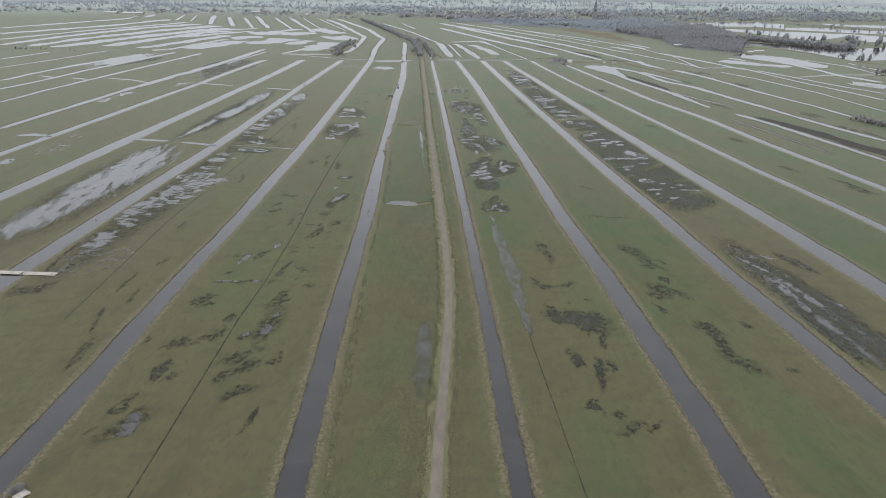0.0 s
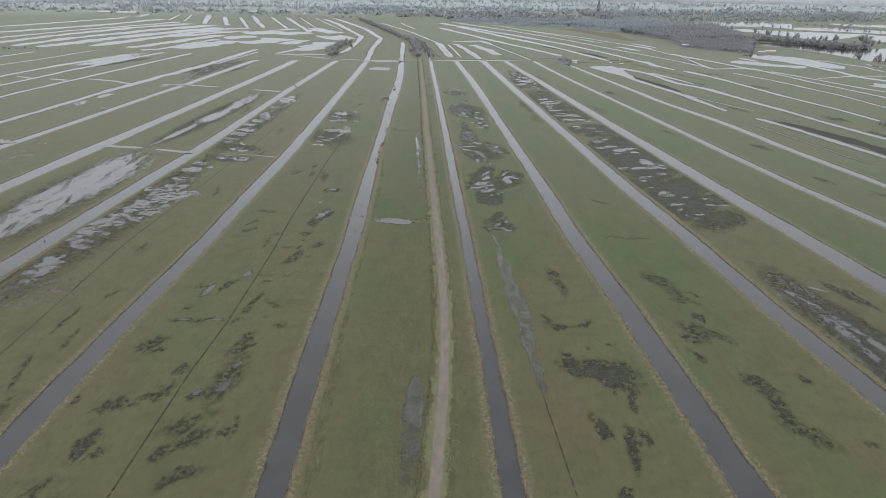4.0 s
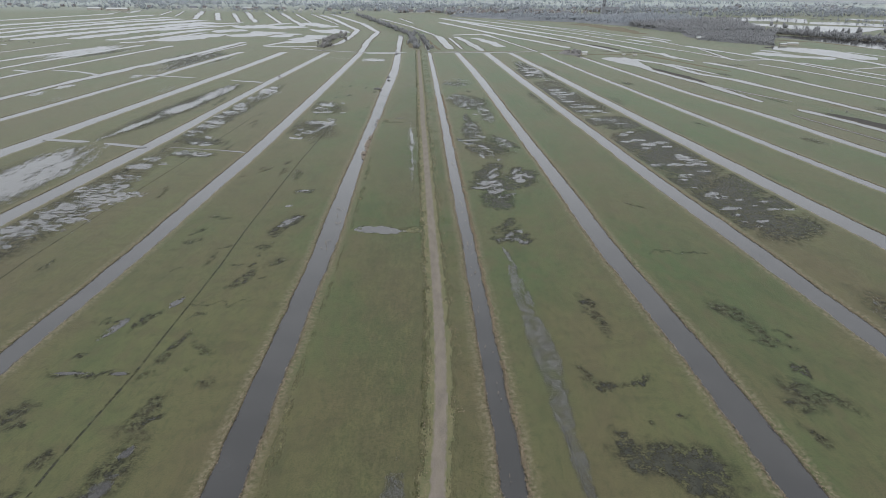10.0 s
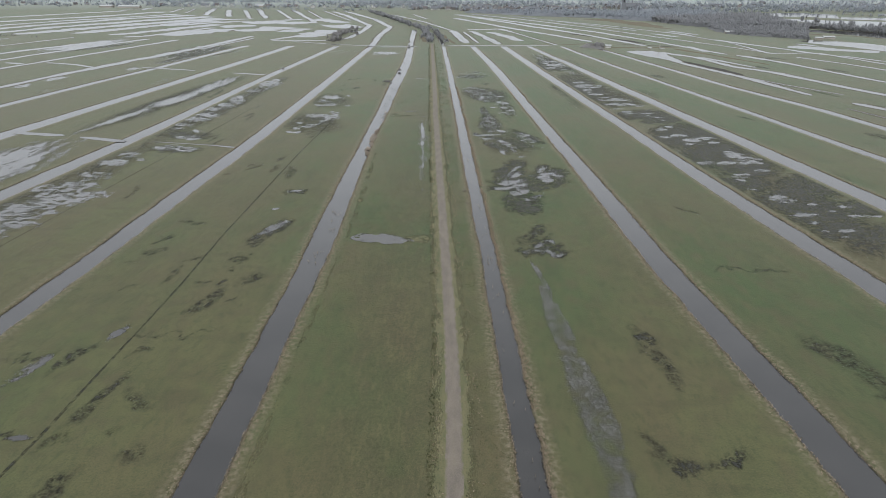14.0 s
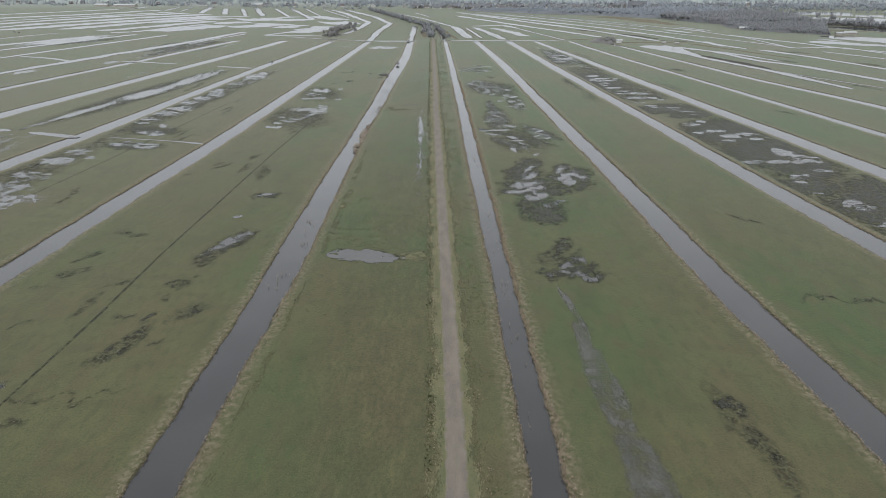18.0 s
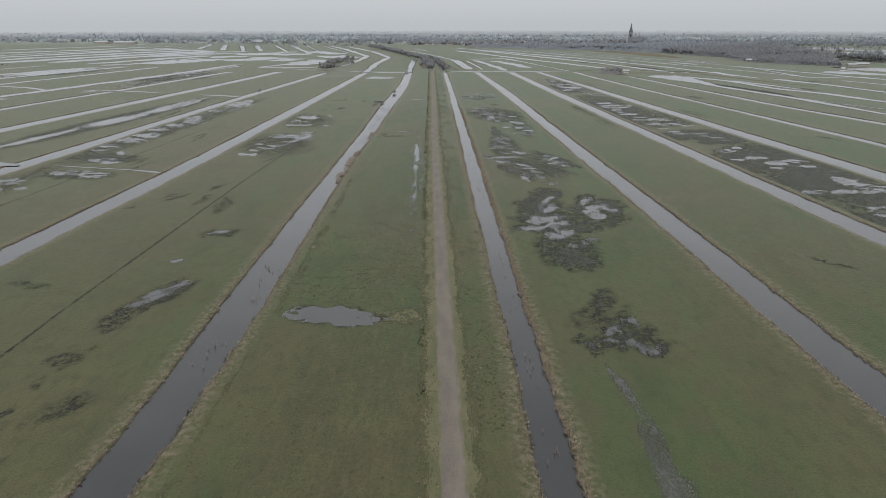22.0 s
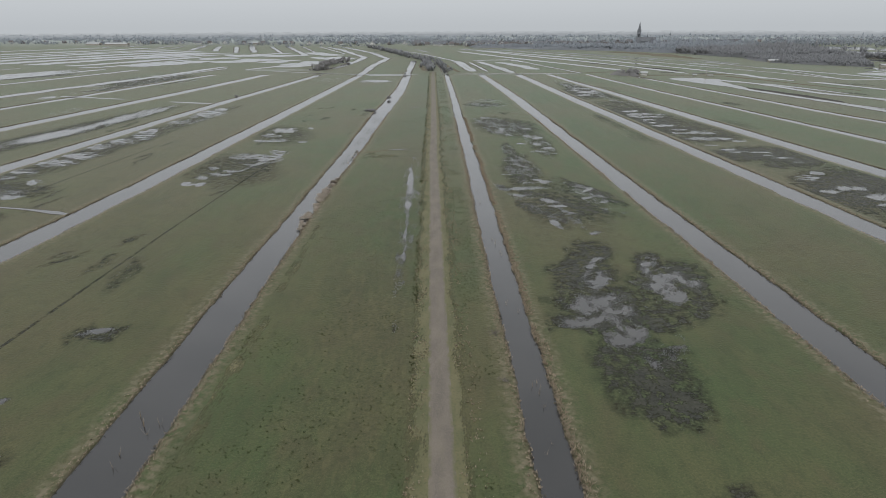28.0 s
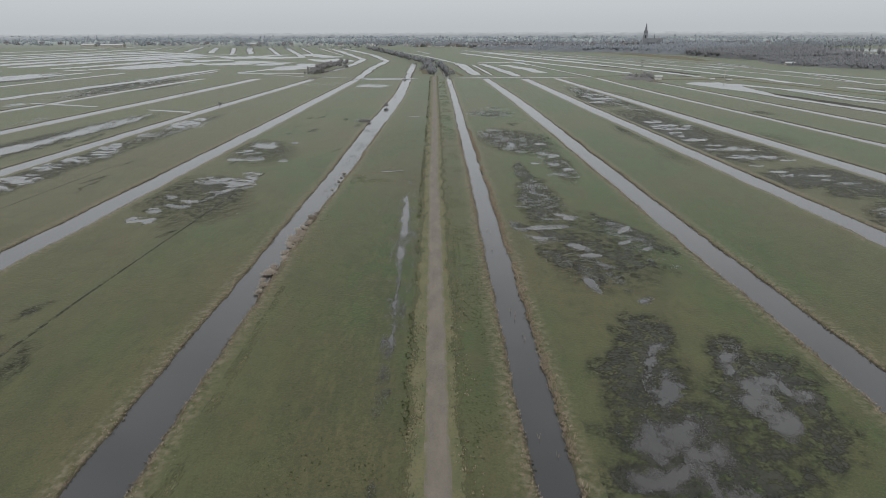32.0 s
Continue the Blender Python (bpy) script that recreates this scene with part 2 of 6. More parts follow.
def soaked(n, l, p):
    """Mud that comes through the grass: a soft cover, patchy by a coarse and a fine grain."""
    hole, mix = n.new("ShaderNodeBsdfTransparent"), n.new("ShaderNodeMixShader")
    coarse = times(n, l, noise_of(n, l, 0.6, 6, 0.40, 0.60, (1, 0.9, 1)), 0.95)
    fine = times(n, l, noise_of(n, l, 2.0, 6, 0.42, 0.58, (1, 1.0, 1)), 0.66)
    patchy = n.new("ShaderNodeMath")
    patchy.operation = "ADD"
    l.new(coarse, patchy.inputs[0])
    l.new(fine, patchy.inputs[1])
    grown = n.new("ShaderNodeMath")
    grown.operation = "MULTIPLY_ADD"
    l.new(patchy.outputs[0], grown.inputs[0])
    grown.inputs[1].default_value, grown.inputs[2].default_value = 1.5, -0.14
    last = n.new("ShaderNodeMath")
    last.operation, last.use_clamp = "MULTIPLY", True
    l.new(grown.outputs[0], last.inputs[0])
    l.new(attr(n, "cover"), last.inputs[1])
    l.new(last.outputs[0], mix.inputs[0])
    l.new(hole.outputs[0], mix.inputs[1])
    l.new(p.outputs[0], mix.inputs[2])
    l.new(mix.outputs[0], n["Material Output"].inputs["Surface"])


def water_material(name, bed, ripple, gloss, thin=0.0):
    m, n, l, p = shader(name)
    l.new(blend(n, l, noise_of(n, l, 0.08, 3), bed, tuple(c * 1.5 for c in bed)), p.inputs["Base Color"])
    l.new(times(n, l, times(n, l, noise_of(n, l, 0.05, 3, 0.4, 0.7, (1, 0.4, 1)), 0.06), gloss, "ADD"), p.inputs["Roughness"])
    p.inputs["IOR"].default_value, p.inputs["Specular IOR Level"].default_value = 1.55, 0.5
    relief(n, l, p, noise_of(n, l, 1.4, 3, 0.2, 0.8), ripple, 0.02)
    if thin:
        broken(n, l, p, (1, 0.45, 1), thin, 0.9, 0.5)
    return m


def mud_material():
    """Trampled wet peat that breaks up into the grass towards its edge."""
    m, n, l, p = shader("trampled_mud")
    c = blend(n, l, noise_of(n, l, 0.35, 5, 0.4, 0.62), (0.024, 0.025, 0.019), (0.042, 0.042, 0.030))
    c = blend(n, l, times(n, l, noise_of(n, l, 2.4, 4, 0.52, 0.7), 0.7), c, (0.058, 0.056, 0.040))
    l.new(c, p.inputs["Base Color"])
    l.new(blend(n, l, noise_of(n, l, 1.6, 5, 0.42, 0.62), (0.45, 0.45, 0.45), (0.75, 0.75, 0.75)), p.inputs["Roughness"])
    p.inputs["Specular IOR Level"].default_value = 0.16
    relief(n, l, p, noise_of(n, l, 3.0, 4, 0.2, 0.8), 0.6, 0.08)
    soaked(n, l, p)
    return m


def verge_material():
    """Trodden dry grass that fades into the meadow."""
    m, n, l, p = shader("dry_verge")
    c = blend(n, l, noise_of(n, l, 0.5, 5, 0.4, 0.62, (1, 0.4, 1)), (0.135, 0.122, 0.062), (0.094, 0.096, 0.044))
    c = blend(n, l, times(n, l, noise_of(n, l, 3.0, 4, 0.5, 0.7), 0.6), c, (0.052, 0.060, 0.026))
    l.new(c, p.inputs["Base Color"])
    p.inputs["Roughness"].default_value, p.inputs["Specular IOR Level"].default_value = 0.7, 0.3
    relief(n, l, p, noise_of(n, l, 4.0, 4, 0.2, 0.8), 0.5, 0.08)
    broken(n, l, p, (1, 0.35, 1), 1.6, 1.2)
    return m


def track_material():
    m, n, l, p = shader("dirt_track")
    c = blend(n, l, noise_of(n, l, 0.5, 4, 0.38, 0.62, (1, 0.35, 1)), (0.156, 0.132, 0.105), (0.112, 0.096, 0.078))
    c = blend(n, l, times(n, l, noise_of(n, l, 9.0, 6, 0.44, 0.68), 0.6), c, (0.225, 0.192, 0.156))
    c = blend(n, l, times(n, l, noise_of(n, l, 5.0, 6, 0.5, 0.70, (1, 0.8, 1)), 0.4), c, (0.105, 0.088, 0.070))
    c = blend(n, l, times(n, l, attr(n, "tuft"), noise_of(n, l, 1.1, 5, 0.42, 0.58, (1, 0.5, 1))), c, (0.105, 0.105, 0.045))
    l.new(c, p.inputs["Base Color"])
    p.inputs["Roughness"].default_value, p.inputs["Specular IOR Level"].default_value = 0.75, 0.35
    relief(n, l, p, noise_of(n, l, 7.0, 4, 0.2, 0.8), 0.6, 0.04)
    return m


MEADOW = meadow_material()
WATER = water_material("peat_water", (0.016, 0.015, 0.014), 0.10, 0.07)
PUDDLE = water_material("puddle_water", (0.027, 0.025, 0.022), 0.04, 0.06, 1.4)
FILM = water_material("rut_water", (0.046, 0.045, 0.036), 0.03, 0.22, 1.1)
VERGE = verge_material()
MUD = mud_material()
TRACK = track_material()
REED = mottled("dead_reed", (0.35, 0.285, 0.21), (0.23, 0.185, 0.135), 0.8, 0.8, 0.2, 3.0)
TUFT = mottled("rush_tussock", (0.040, 0.052, 0.022), (0.070, 0.078, 0.032), 0.7, 0.8, 0.2)
BARK = mottled("winter_bark", (0.17, 0.15, 0.132), (0.11, 0.098, 0.088), 1.5, 0.85, 0.2, varied=0.3)
TWIG = twiggy("bare_twigs", (0.35, 0.343, 0.335), (0.28, 0.273, 0.267), 0.05)
# the two far woods carry the haze in their pale, bluish base colours
FARTWIG = twiggy("haze_tinted_far_wood", (0.385, 0.41, 0.44), (0.35, 0.373, 0.40), 0.02)
HAZEWOOD = twiggy("haze_tinted_horizon_wood", (0.47, 0.50, 0.53), (0.42, 0.447, 0.475), 0.012)
BRICK = mottled("brick_wall", (0.26, 0.235, 0.215), (0.19, 0.172, 0.158), 1.2, 0.85, 0.2, 6.0, varied=0.5)
PLASTER = mottled("white_wall", (0.74, 0.73, 0.70), (0.58, 0.57, 0.54), 0.6, 0.7, 0.3, 4.0)
TILE = mottled("roof_tiles", (0.20, 0.175, 0.165), (0.135, 0.125, 0.12), 1.0, 0.75, 0.3, 5.0, varied=0.5)
SLATE = mottled("slate_roof", (0.17, 0.178, 0.19), (0.12, 0.128, 0.138), 1.0, 0.6, 0.4, 5.0)
PANE = mottled("window_pane", (0.03, 0.035, 0.04), (0.05, 0.055, 0.06), 0.5, 0.12, 0.5)
SHEET = mottled("pale_roof_sheet", (0.42, 0.43, 0.43), (0.33, 0.34, 0.33), 0.4, 0.5, 0.4, 3.0)
TIMBER = mottled("weathered_timber", (0.46, 0.43, 0.38), (0.33, 0.30, 0.26), 1.5, 0.8, 0.3, 9.0, 0.01)
IRON = mottled("dark_post", (0.07, 0.065, 0.06), (0.11, 0.10, 0.09), 2.0, 0.7, 0.3)


# ---------------------------------------------------------------- the plan: ditches that run up the polder
class Ditch:
    """A ditch by a few places along it: y, x, width of its water."""

    def __init__(self, name, *places, seed=0, wobble=0.7):
        self.name, self.seed, self.wobble = name, seed, wobble
        self.y, self.x, self.w = (np.array(v, float) for v in zip(*places))

    def at(self, y):
        """Centre and half width on the left and right at each y."""
        y = np.asarray(y, float)
        soft = np.linspace(-18, 18, 9)
        x, w = np.zeros_like(y), np.zeros_like(y)
        for s in soft:
            yy = y + s
            w += np.interp(yy, self.y, self.w) / 9
            x += np.interp(yy, self.y, self.x) / 9
            lo, hi = yy < self.y[0], yy > self.y[-1]
            x += np.where(lo, (yy - self.y[0]) * (self.x[1] - self.x[0]) / (self.y[1] - self.y[0]), 0) / 9
            x += np.where(hi, (yy - self.y[-1]) * (self.x[-1] - self.x[-2]) / (self.y[-1] - self.y[-2]), 0) / 9
        k = self.wobble
        left = w / 2 + k * (0.55 * rough(y / 14, y * 0, self.seed + 1) + 0.42 * rough(y / 2.6, y * 0, self.seed + 2))
        right = w / 2 + k * (0.55 * rough(y / 14, y * 0, self.seed + 5) + 0.42 * rough(y / 2.6, y * 0, self.seed + 6))
        return x, np.maximum(left, 0.7), np.maximum(right, 0.7)


DITCHES = [
    Ditch("l5", (300, -291, 7), (419, -280, 7.5), (495, -272.5, 7.5), (600, -264, 8), (650, -258, 8.4), (730, -252.5, 9), (812, -246, 9.6), (850, -241, 10), seed=10),
    Ditch("l4", (200, -241, 9.5), (299, -228.5, 10), (346, -225, 10.5), (373, -222.8, 11), (404, -220.5, 12), (435, -217, 11), (480, -214, 9.8), (530, -210, 9.5), (570, -207, 9.6),
          (620, -203.5, 10), (660, -200, 10), (770, -193, 10.5), (850, -189, 11), seed=20),
    Ditch("l3", (100, -169, 9), (223, -164, 8.8), (291, -160, 8.8), (405, -152, 8.8), (497, -149.5, 7.5), (635, -145, 7.2), (865, -134, 8), seed=30),
    Ditch("l2", (60, -103.5, 8.6), (132, -100.2, 8), (198, -99.2, 6), (254, -96.2, 6.5), (341, -94.4, 7.4), (400, -92.6, 7.4), (498, -92.6, 7.4), (636, -93, 7.2), (848, -94, 7), seed=40),
    Ditch("l1", (60, -31.6, 6.2), (110, -33.7, 6.5), (160, -34.6, 6.4), (200, -35.2, 6.5), (254, -35.0, 6.5), (285, -35.3, 7.1), (315, -36.2, 7), (345, -37.0, 6.5), (402, -38.2, 5.5),
          (484, -38.9, 6.6), (565, -40.5, 8.2), (700, -41.5, 7.8), (848, -48, 7.4), seed=50),
    Ditch("r1", (60, 20.2, 4.8), (132, 17.6, 5.0), (199, 15.7, 4.4), (254, 13.7, 4.2), (325, 11.0, 4.4), (402, 8.1, 4.9), (484, 5.1, 4.4),
          (565, 1.7, 4.4), (640, -1.1, 4.2), (848, -10, 4), seed=60),
    Ditch("r2", (60, 71.3, 9), (132, 69.4, 7.8), (165, 67.2, 7.7), (199, 65.2, 7.4), (225, 63.6, 7.4), (255, 60.4, 7.2), (300, 57.9, 7), (342, 56.3, 6.8), (408, 52.3, 6.4), (440, 50.4, 6.4),
          (500, 47.2, 6.4), (560, 44.0, 6.8), (639, 39.8, 7.2), (742, 32.6, 7), (848, 24, 6.6), seed=70),
    Ditch("r3", (60, 126, 8), (161, 118.8, 7.2), (199, 114.1, 6.8), (255, 109.3, 7.6), (343, 100, 7.8), (409, 94.8, 7), (443, 92.3, 7), (501, 87.1, 7), (551, 83.4, 7.2), (584, 80.6, 7.5), (640, 75.8, 7.8), (848, 60, 7.6), seed=80),
    Ditch("r4", (60, 178, 8.5), (199, 165.5, 9.8), (255, 159, 9.8), (343, 147.5, 9.6), (399, 141.5, 9.2), (435, 137, 8.8), (470, 132.8, 8.4), (510, 128.5, 8.2), (557, 123, 8), (640, 114, 7.6), (700, 108, 7.2), (745, 101.5, 7), (848, 90, 7), seed=90),
    Ditch("r5", (60, 228, 5.2), (270, 205, 5.2), (344, 192, 5.6), (405, 183.5, 5.4), (445, 178.8, 5.4), (491, 172.5, 5.4), (546, 165.3, 5.3), (595, 158.5, 5.2), (650, 150.5, 5.2), (700, 144, 5.2), (788, 133.5, 5.4), (848, 128, 5.6), seed=100),
    Ditch("r6", (60, 277, 6), (308, 246.5, 6), (416, 228.5, 6.4), (453, 224.8, 6.6), (493, 219.5, 7), (530, 210.5, 7), (575, 200.5, 6.6), (640, 192.5, 6.4), (695, 184, 6.2), (772, 173.5, 6), (825, 166, 6), seed=110),
]
NORTH = 850.0          # the cross ditch at which these end
LEVEL = -0.16          # water level below the fields
SWARD = [0.55, 0.62, 0.86, 0.95, 0.36, 0.22, 0.17, 0.08, 0.48, 0.12, 0.18, 0.26]


def track_x(y):
    """The middle of the farm track."""
    return np.interp(y, [-200, 100, 180, 225, 300, 435, 570, 700, 890], [-8, -0.8, 4.0, 3.3, -0.2, -6.2, -11.6, -17.0, -25])


def build_ground():
    ys = np.concatenate([np.arange(-900, 40, 60), np.arange(40, 470, 1.1), np.arange(470, 846, 2.4), [847, 851, 857, 870], 870 * 1.09 ** np.arange(1, 21), [4990]])
    open_bed = np.clip((NORTH + 2 - ys) / 4, 0, 1)
    xs, zs, bank, soil, sward, tread = [], [], [], [], [], []

    def column(x, z, b, s, g, worn=0.0):
        dryer = 0.38 * np.clip((270 - ys) / 100, 0, 1)      # the southern fields are yellower
        xs.append(x), zs.append(z + 0 * ys), bank.append(b + 0 * ys), soil.append(s + 0 * ys), sward.append(g + dryer), tread.append(worn + 0 * ys)

    edges = []
    for d in DITCHES:
        c, a, b = d.at(ys)
        edges.append((c - a, c, c + b))
    first = edges[0][0] - 3
    for r in (4700, 3000, 1900, 1200, 750, 460, 280, 160, 80, 35):
        column(first - r, 0, 0, 0, SWARD[0])
    for k, (lo, mid, hi) in enumerate(edges):
        g, h = SWARD[k], SWARD[k + 1]
        lip = 0.03 + 0.04 * rough(ys / 5, ys * 0, 3.0 + k)
        column(lo - 3.0, 0, 0.05, 0, g)
        column(lo - 1.4, 0.02, 0.82, 0, g)
        column(lo - 0.45, lip, 1, 0, g)
        column(lo, LEVEL * open_bed * 0.9, 0.9, 0.75, g)
        column(lo + 0.25, (LEVEL - 0.25) * open_bed, 0.3, 1, g)
        column(mid, -1.2 * open_bed, 0, 1, g)
        column(hi - 0.25, (LEVEL - 0.25) * open_bed, 0.3, 1, h)
        column(hi, LEVEL * open_bed * 0.9, 0.9, 0.75, h)
        column(hi + 0.45, lip, 1, 0, h)
        column(hi + 1.4, 0.02, 0.82, 0, h)
        column(hi + 3.0, 0, 0.05, 0, h)
        if k + 1 < len(edges):
            a, b = hi + 3.0, edges[k + 1][0] - 3.0
            for f, worn in ((0.15, 0.25), (0.35, 0.8), (0.5, 1.0), (0.65, 0.9), (0.85, 0.5)):
                column(a + (b - a) * f, 0, 0, 0, h, worn if k == 4 else 0.0)      # the grazed strip of the track
    last = edges[-1][2] + 3
    for r in (35, 80, 160, 280, 460, 750, 1200, 1900, 3000, 4700):
        column(last + r, 0, 0, 0, SWARD[-1])
    X, Z = np.array(xs).T, np.array(zs).T
    X = np.maximum.accumulate(X, axis=1)
    fade = np.clip((1300 - ys) / 450, 0, 1)[:, None]      # the strips are told apart up to the far side of the polder
    rows, cols = X.shape
    V = np.stack([X, np.repeat(ys[:, None], cols, 1), Z], -1).reshape(-1, 3)
    i = (np.arange(rows - 1)[:, None] * cols + np.arange(cols - 1)).ravel()
    F = np.stack([i, i + 1, i + cols + 1, i + cols], 1)
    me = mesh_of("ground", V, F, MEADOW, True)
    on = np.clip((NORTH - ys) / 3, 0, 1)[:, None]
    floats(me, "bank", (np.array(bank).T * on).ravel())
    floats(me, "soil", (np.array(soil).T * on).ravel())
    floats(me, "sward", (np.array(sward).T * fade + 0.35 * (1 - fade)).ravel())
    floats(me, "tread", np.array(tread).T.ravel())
    # amount of painted haze, growing northwards from 1750 m
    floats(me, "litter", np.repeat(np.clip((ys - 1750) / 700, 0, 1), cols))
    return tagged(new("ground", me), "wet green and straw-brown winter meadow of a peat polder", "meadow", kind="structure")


build_ground()


def strip_mesh(name, ys, lo, hi, z, material):
    V = np.concatenate([np.stack([lo, ys, 0 * ys + z], 1), np.stack([hi, ys, 0 * ys + z], 1)])
    n = len(ys)
    F = [(i, i + n, i + n + 1, i + 1) for i in range(n - 1)]
    return mesh_of(name, V, F, material)


for d in DITCHES:
    ys = np.concatenate([np.arange(-895, 40, 20.0), np.arange(40, NORTH + 4, 3.0)])
    c, a, b = d.at(ys)
    tagged(new("water", strip_mesh("ditch_water", ys, c - a - 0.9, c + b + 0.9, LEVEL, WATER)),
           "still dark water of a straight drainage ditch", "ditch", kind="structure")


# ---------------------------------------------------------------- thin strips laid along a line: far water, banks, furrows
def ribbon(points, z, material, seed=0, wobble=0.2, step=12.0, ends=True):
    """A strip along points of x, y, width, with uneven edges and tapered ends."""
    P = np.array(points, float)
    s = np.r_[0, np.cumsum(np.hypot(*np.diff(P[:, :2], axis=0).T))]
    n = max(4, int(s[-1] / step) + 1)
    fine = 0.35 if step > 4.5 else 0.0
    t = np.linspace(0, s[-1], n)
    x, y, w = (np.interp(t, s, P[:, k]) for k in range(3))
    dx, dy = np.gradient(x), np.gradient(y)
    ll = np.hypot(dx, dy)
    nx, ny = -dy / ll, dx / ll
    a = w / 2 * (1 + wobble * 2 * rough(t / 30, t * 0, seed) + fine * rough(t / 8, t * 0, seed + 3))
    b = w / 2 * (1 + wobble * 2 * rough(t / 30, t * 0, seed + 7) + fine * rough(t / 8, t * 0, seed + 4))
    if ends:
        a[0] = b[0] = a[0] * 0.35
        a[-1] = b[-1] = a[-1] * 0.35
    V = np.concatenate([np.stack([x + nx * a, y + ny * a, 0 * x + z], 1), np.stack([x - nx * b, y - ny * b, 0 * x + z], 1)])
    return V, [(i, i + n, i + n + 1, i + 1) for i in range(n - 1)]


BANK = mottled("muddy_bank", (0.085, 0.070, 0.044), (0.050, 0.044, 0.028), 0.2, 0.75, 0.3, 1.0)
count = 0


def far_water(points, label="pale sky-lit water of a far ditch between wet meadows", rim=1.6, wobble=0.2, category="ditch", step=5.0):
    """Water with a muddy rim, laid on the meadow."""
    global count
    count += 1
    if category == "ditch" and points[0][0] > 110:      # narrower east of the main strips
        points = [(x, y, w * 0.7) for x, y, w in points]
    wide = [(x, y, w + 2 * rim) for x, y, w in points]
    tagged(new("bank", mesh_of("far_bank", *ribbon(wide, 0.010 + 0.0001 * count, BANK, count, wobble * 0.7, step), BANK)), "dark muddy rim of a ditch", "bank", kind="structure")
    return tagged(new("water", mesh_of("far_water", *ribbon(points, 0.034 + 0.0001 * count, WATER, count, wobble, step), WATER)), label, category, kind="structure")


def build_track():
    ys = np.concatenate([np.arange(-890, 40, 5.0), np.arange(40, 460, 0.9), np.arange(460, 884, 2.0)])
    mid = track_x(ys)
    mid = np.convolve(np.pad(mid, 30, "edge"), np.ones(61) / 61, "valid")
    cols = [(-1.5, 0.006, 1.0), (-1.28, 0.05, 0.7), (-0.98, 0.035, 0.0), (-0.55, 0.035, 0.0), (0.0, 0.06, 0.12), (0.55, 0.035, 0.0), (0.98, 0.035, 0.0), (1.28, 0.05, 0.7), (1.5, 0.006, 1.0)]
    n, V, T = len(ys), [], []
    for k, (off, z, tuft) in enumerate(cols):
        side = 0.10 * rough(ys / 2.5, ys * 0, 40 + k) if abs(off) > 1.2 else 0
        V.append(np.stack([mid + off + side, ys, z + 0.012 * rough(ys / 1.5, ys * 0, 60 + k)], 1))
        T.append(np.full(n, tuft))
    F = [(k * n + i, (k + 1) * n + i, (k + 1) * n + i + 1, k * n + i + 1) for k in range(len(cols) - 1) for i in range(n - 1)]
    me = mesh_of("farm_track", np.concatenate(V), F, TRACK, True)
    floats(me, "tuft", np.concatenate(T))
    for k, offs in enumerate(((-5.4, -3.6, -2.4, -1.3), (1.3, 2.0, 2.8, 5.2))):
        cover = (0.0, 0.48, 0.70, 0.80) if k == 0 else (0.85, 0.75, 0.5, 0.0)
        W = np.concatenate([np.stack([mid + o, ys, 0 * ys + 0.012], 1) for o in offs])
        G4 = [(j * n + i, (j + 1) * n + i, (j + 1) * n + i + 1, j * n + i + 1) for j in range(3) for i in range(n - 1)]
        verge = mesh_of("verge", W, G4, VERGE, True)
        floats(verge, "cover", np.repeat(cover, n))
        tagged(new("verge", verge), "dry yellowish grass verge beside the track", "verge", kind="structure")
    tagged(new("road", me), "pale brown dirt farm track with two worn wheel ruts", "track", kind="structure")


build_track()

# ---------------------------------------------------------------- far ditches
CUT = "narrow water-filled cut across the meadow"
DROWNED = "broad shallow flood on a drowned meadow strip"
N = "pale far ditch running towards the village"
SHALLOW = "shallow sky-lit flood lying on a far meadow"
LAKE = "open pale lake water with wooded spits"
# left of the main strips
far_water([(-602, 850, 7.7), (-585, 938, 8.4)])
far_water([(-547, 768, 5.3), (-526, 852, 5.6), (-509, 956, 6.0)])
far_water([(-480, 668, 8.3), (-478, 713, 9.2), (-472, 760, 10.7), (-463, 807, 12.4), (-450, 854, 13.7), (-435, 907, 14.5)])
far_water([(-445, 615, 6.9), (-433, 693, 7.3), (-430, 746, 8.0), (-422, 797, 9.2), (-412, 855, 9.8), (-398, 936, 10.7)])
far_water([(-399, 547, 5.4), (-396, 609, 6.3), (-386, 682, 7.3), (-374, 772, 8.2), (-354, 923, 9.6)])
far_water([(-331, 444, 5.7), (-325, 513, 6.5), (-318, 594, 8.6), (-309, 680, 11.1), (-298, 750, 11.7), (-288, 820, 10.4), (-276, 979, 11.8)])
# cross cuts
far_water([(-217, 414, 4.6), (-189, 409, 4.1)], CUT, 0.4, step=4)
far_water([(-179, 406, 4.0), (-153, 398, 3.9)], CUT, 0.4, step=4)
far_water([(-140, 398, 0.8), (-110, 392, 1.2), (-97, 388, 3.0)], CUT, 0.4, step=4)
far_water([(-305, 425, 3.7), (-279, 422, 3.7)], CUT, 0.4, step=4)
far_water([(-181, 627, 4.0), (-150, 616, 4.6)], CUT, 0.4, step=4)
far_water([(-460, 705, 4.9), (-431, 689, 4.8)], CUT, 0.4, step=4)
far_water([(-415, 689, 5.5), (-390, 678, 5.4)], CUT, 0.4, step=4)
far_water([(-377, 690, 4.8), (-339, 675, 4.2), (-312, 656, 3.4)], CUT, 0.4, step=4)
far_water([(-272, 659, 4.2), (-253, 652, 4.4), (-217, 640, 3.6)], CUT, 0.4, step=4)
far_water([(-232, 920, 10.6), (-182, 921, 10.4), (-147, 915, 10.0)], CUT, 0.4, step=4)
far_water([(-86, 840, 7.1), (-47, 841, 7.1)], CUT, 0.4, step=4)
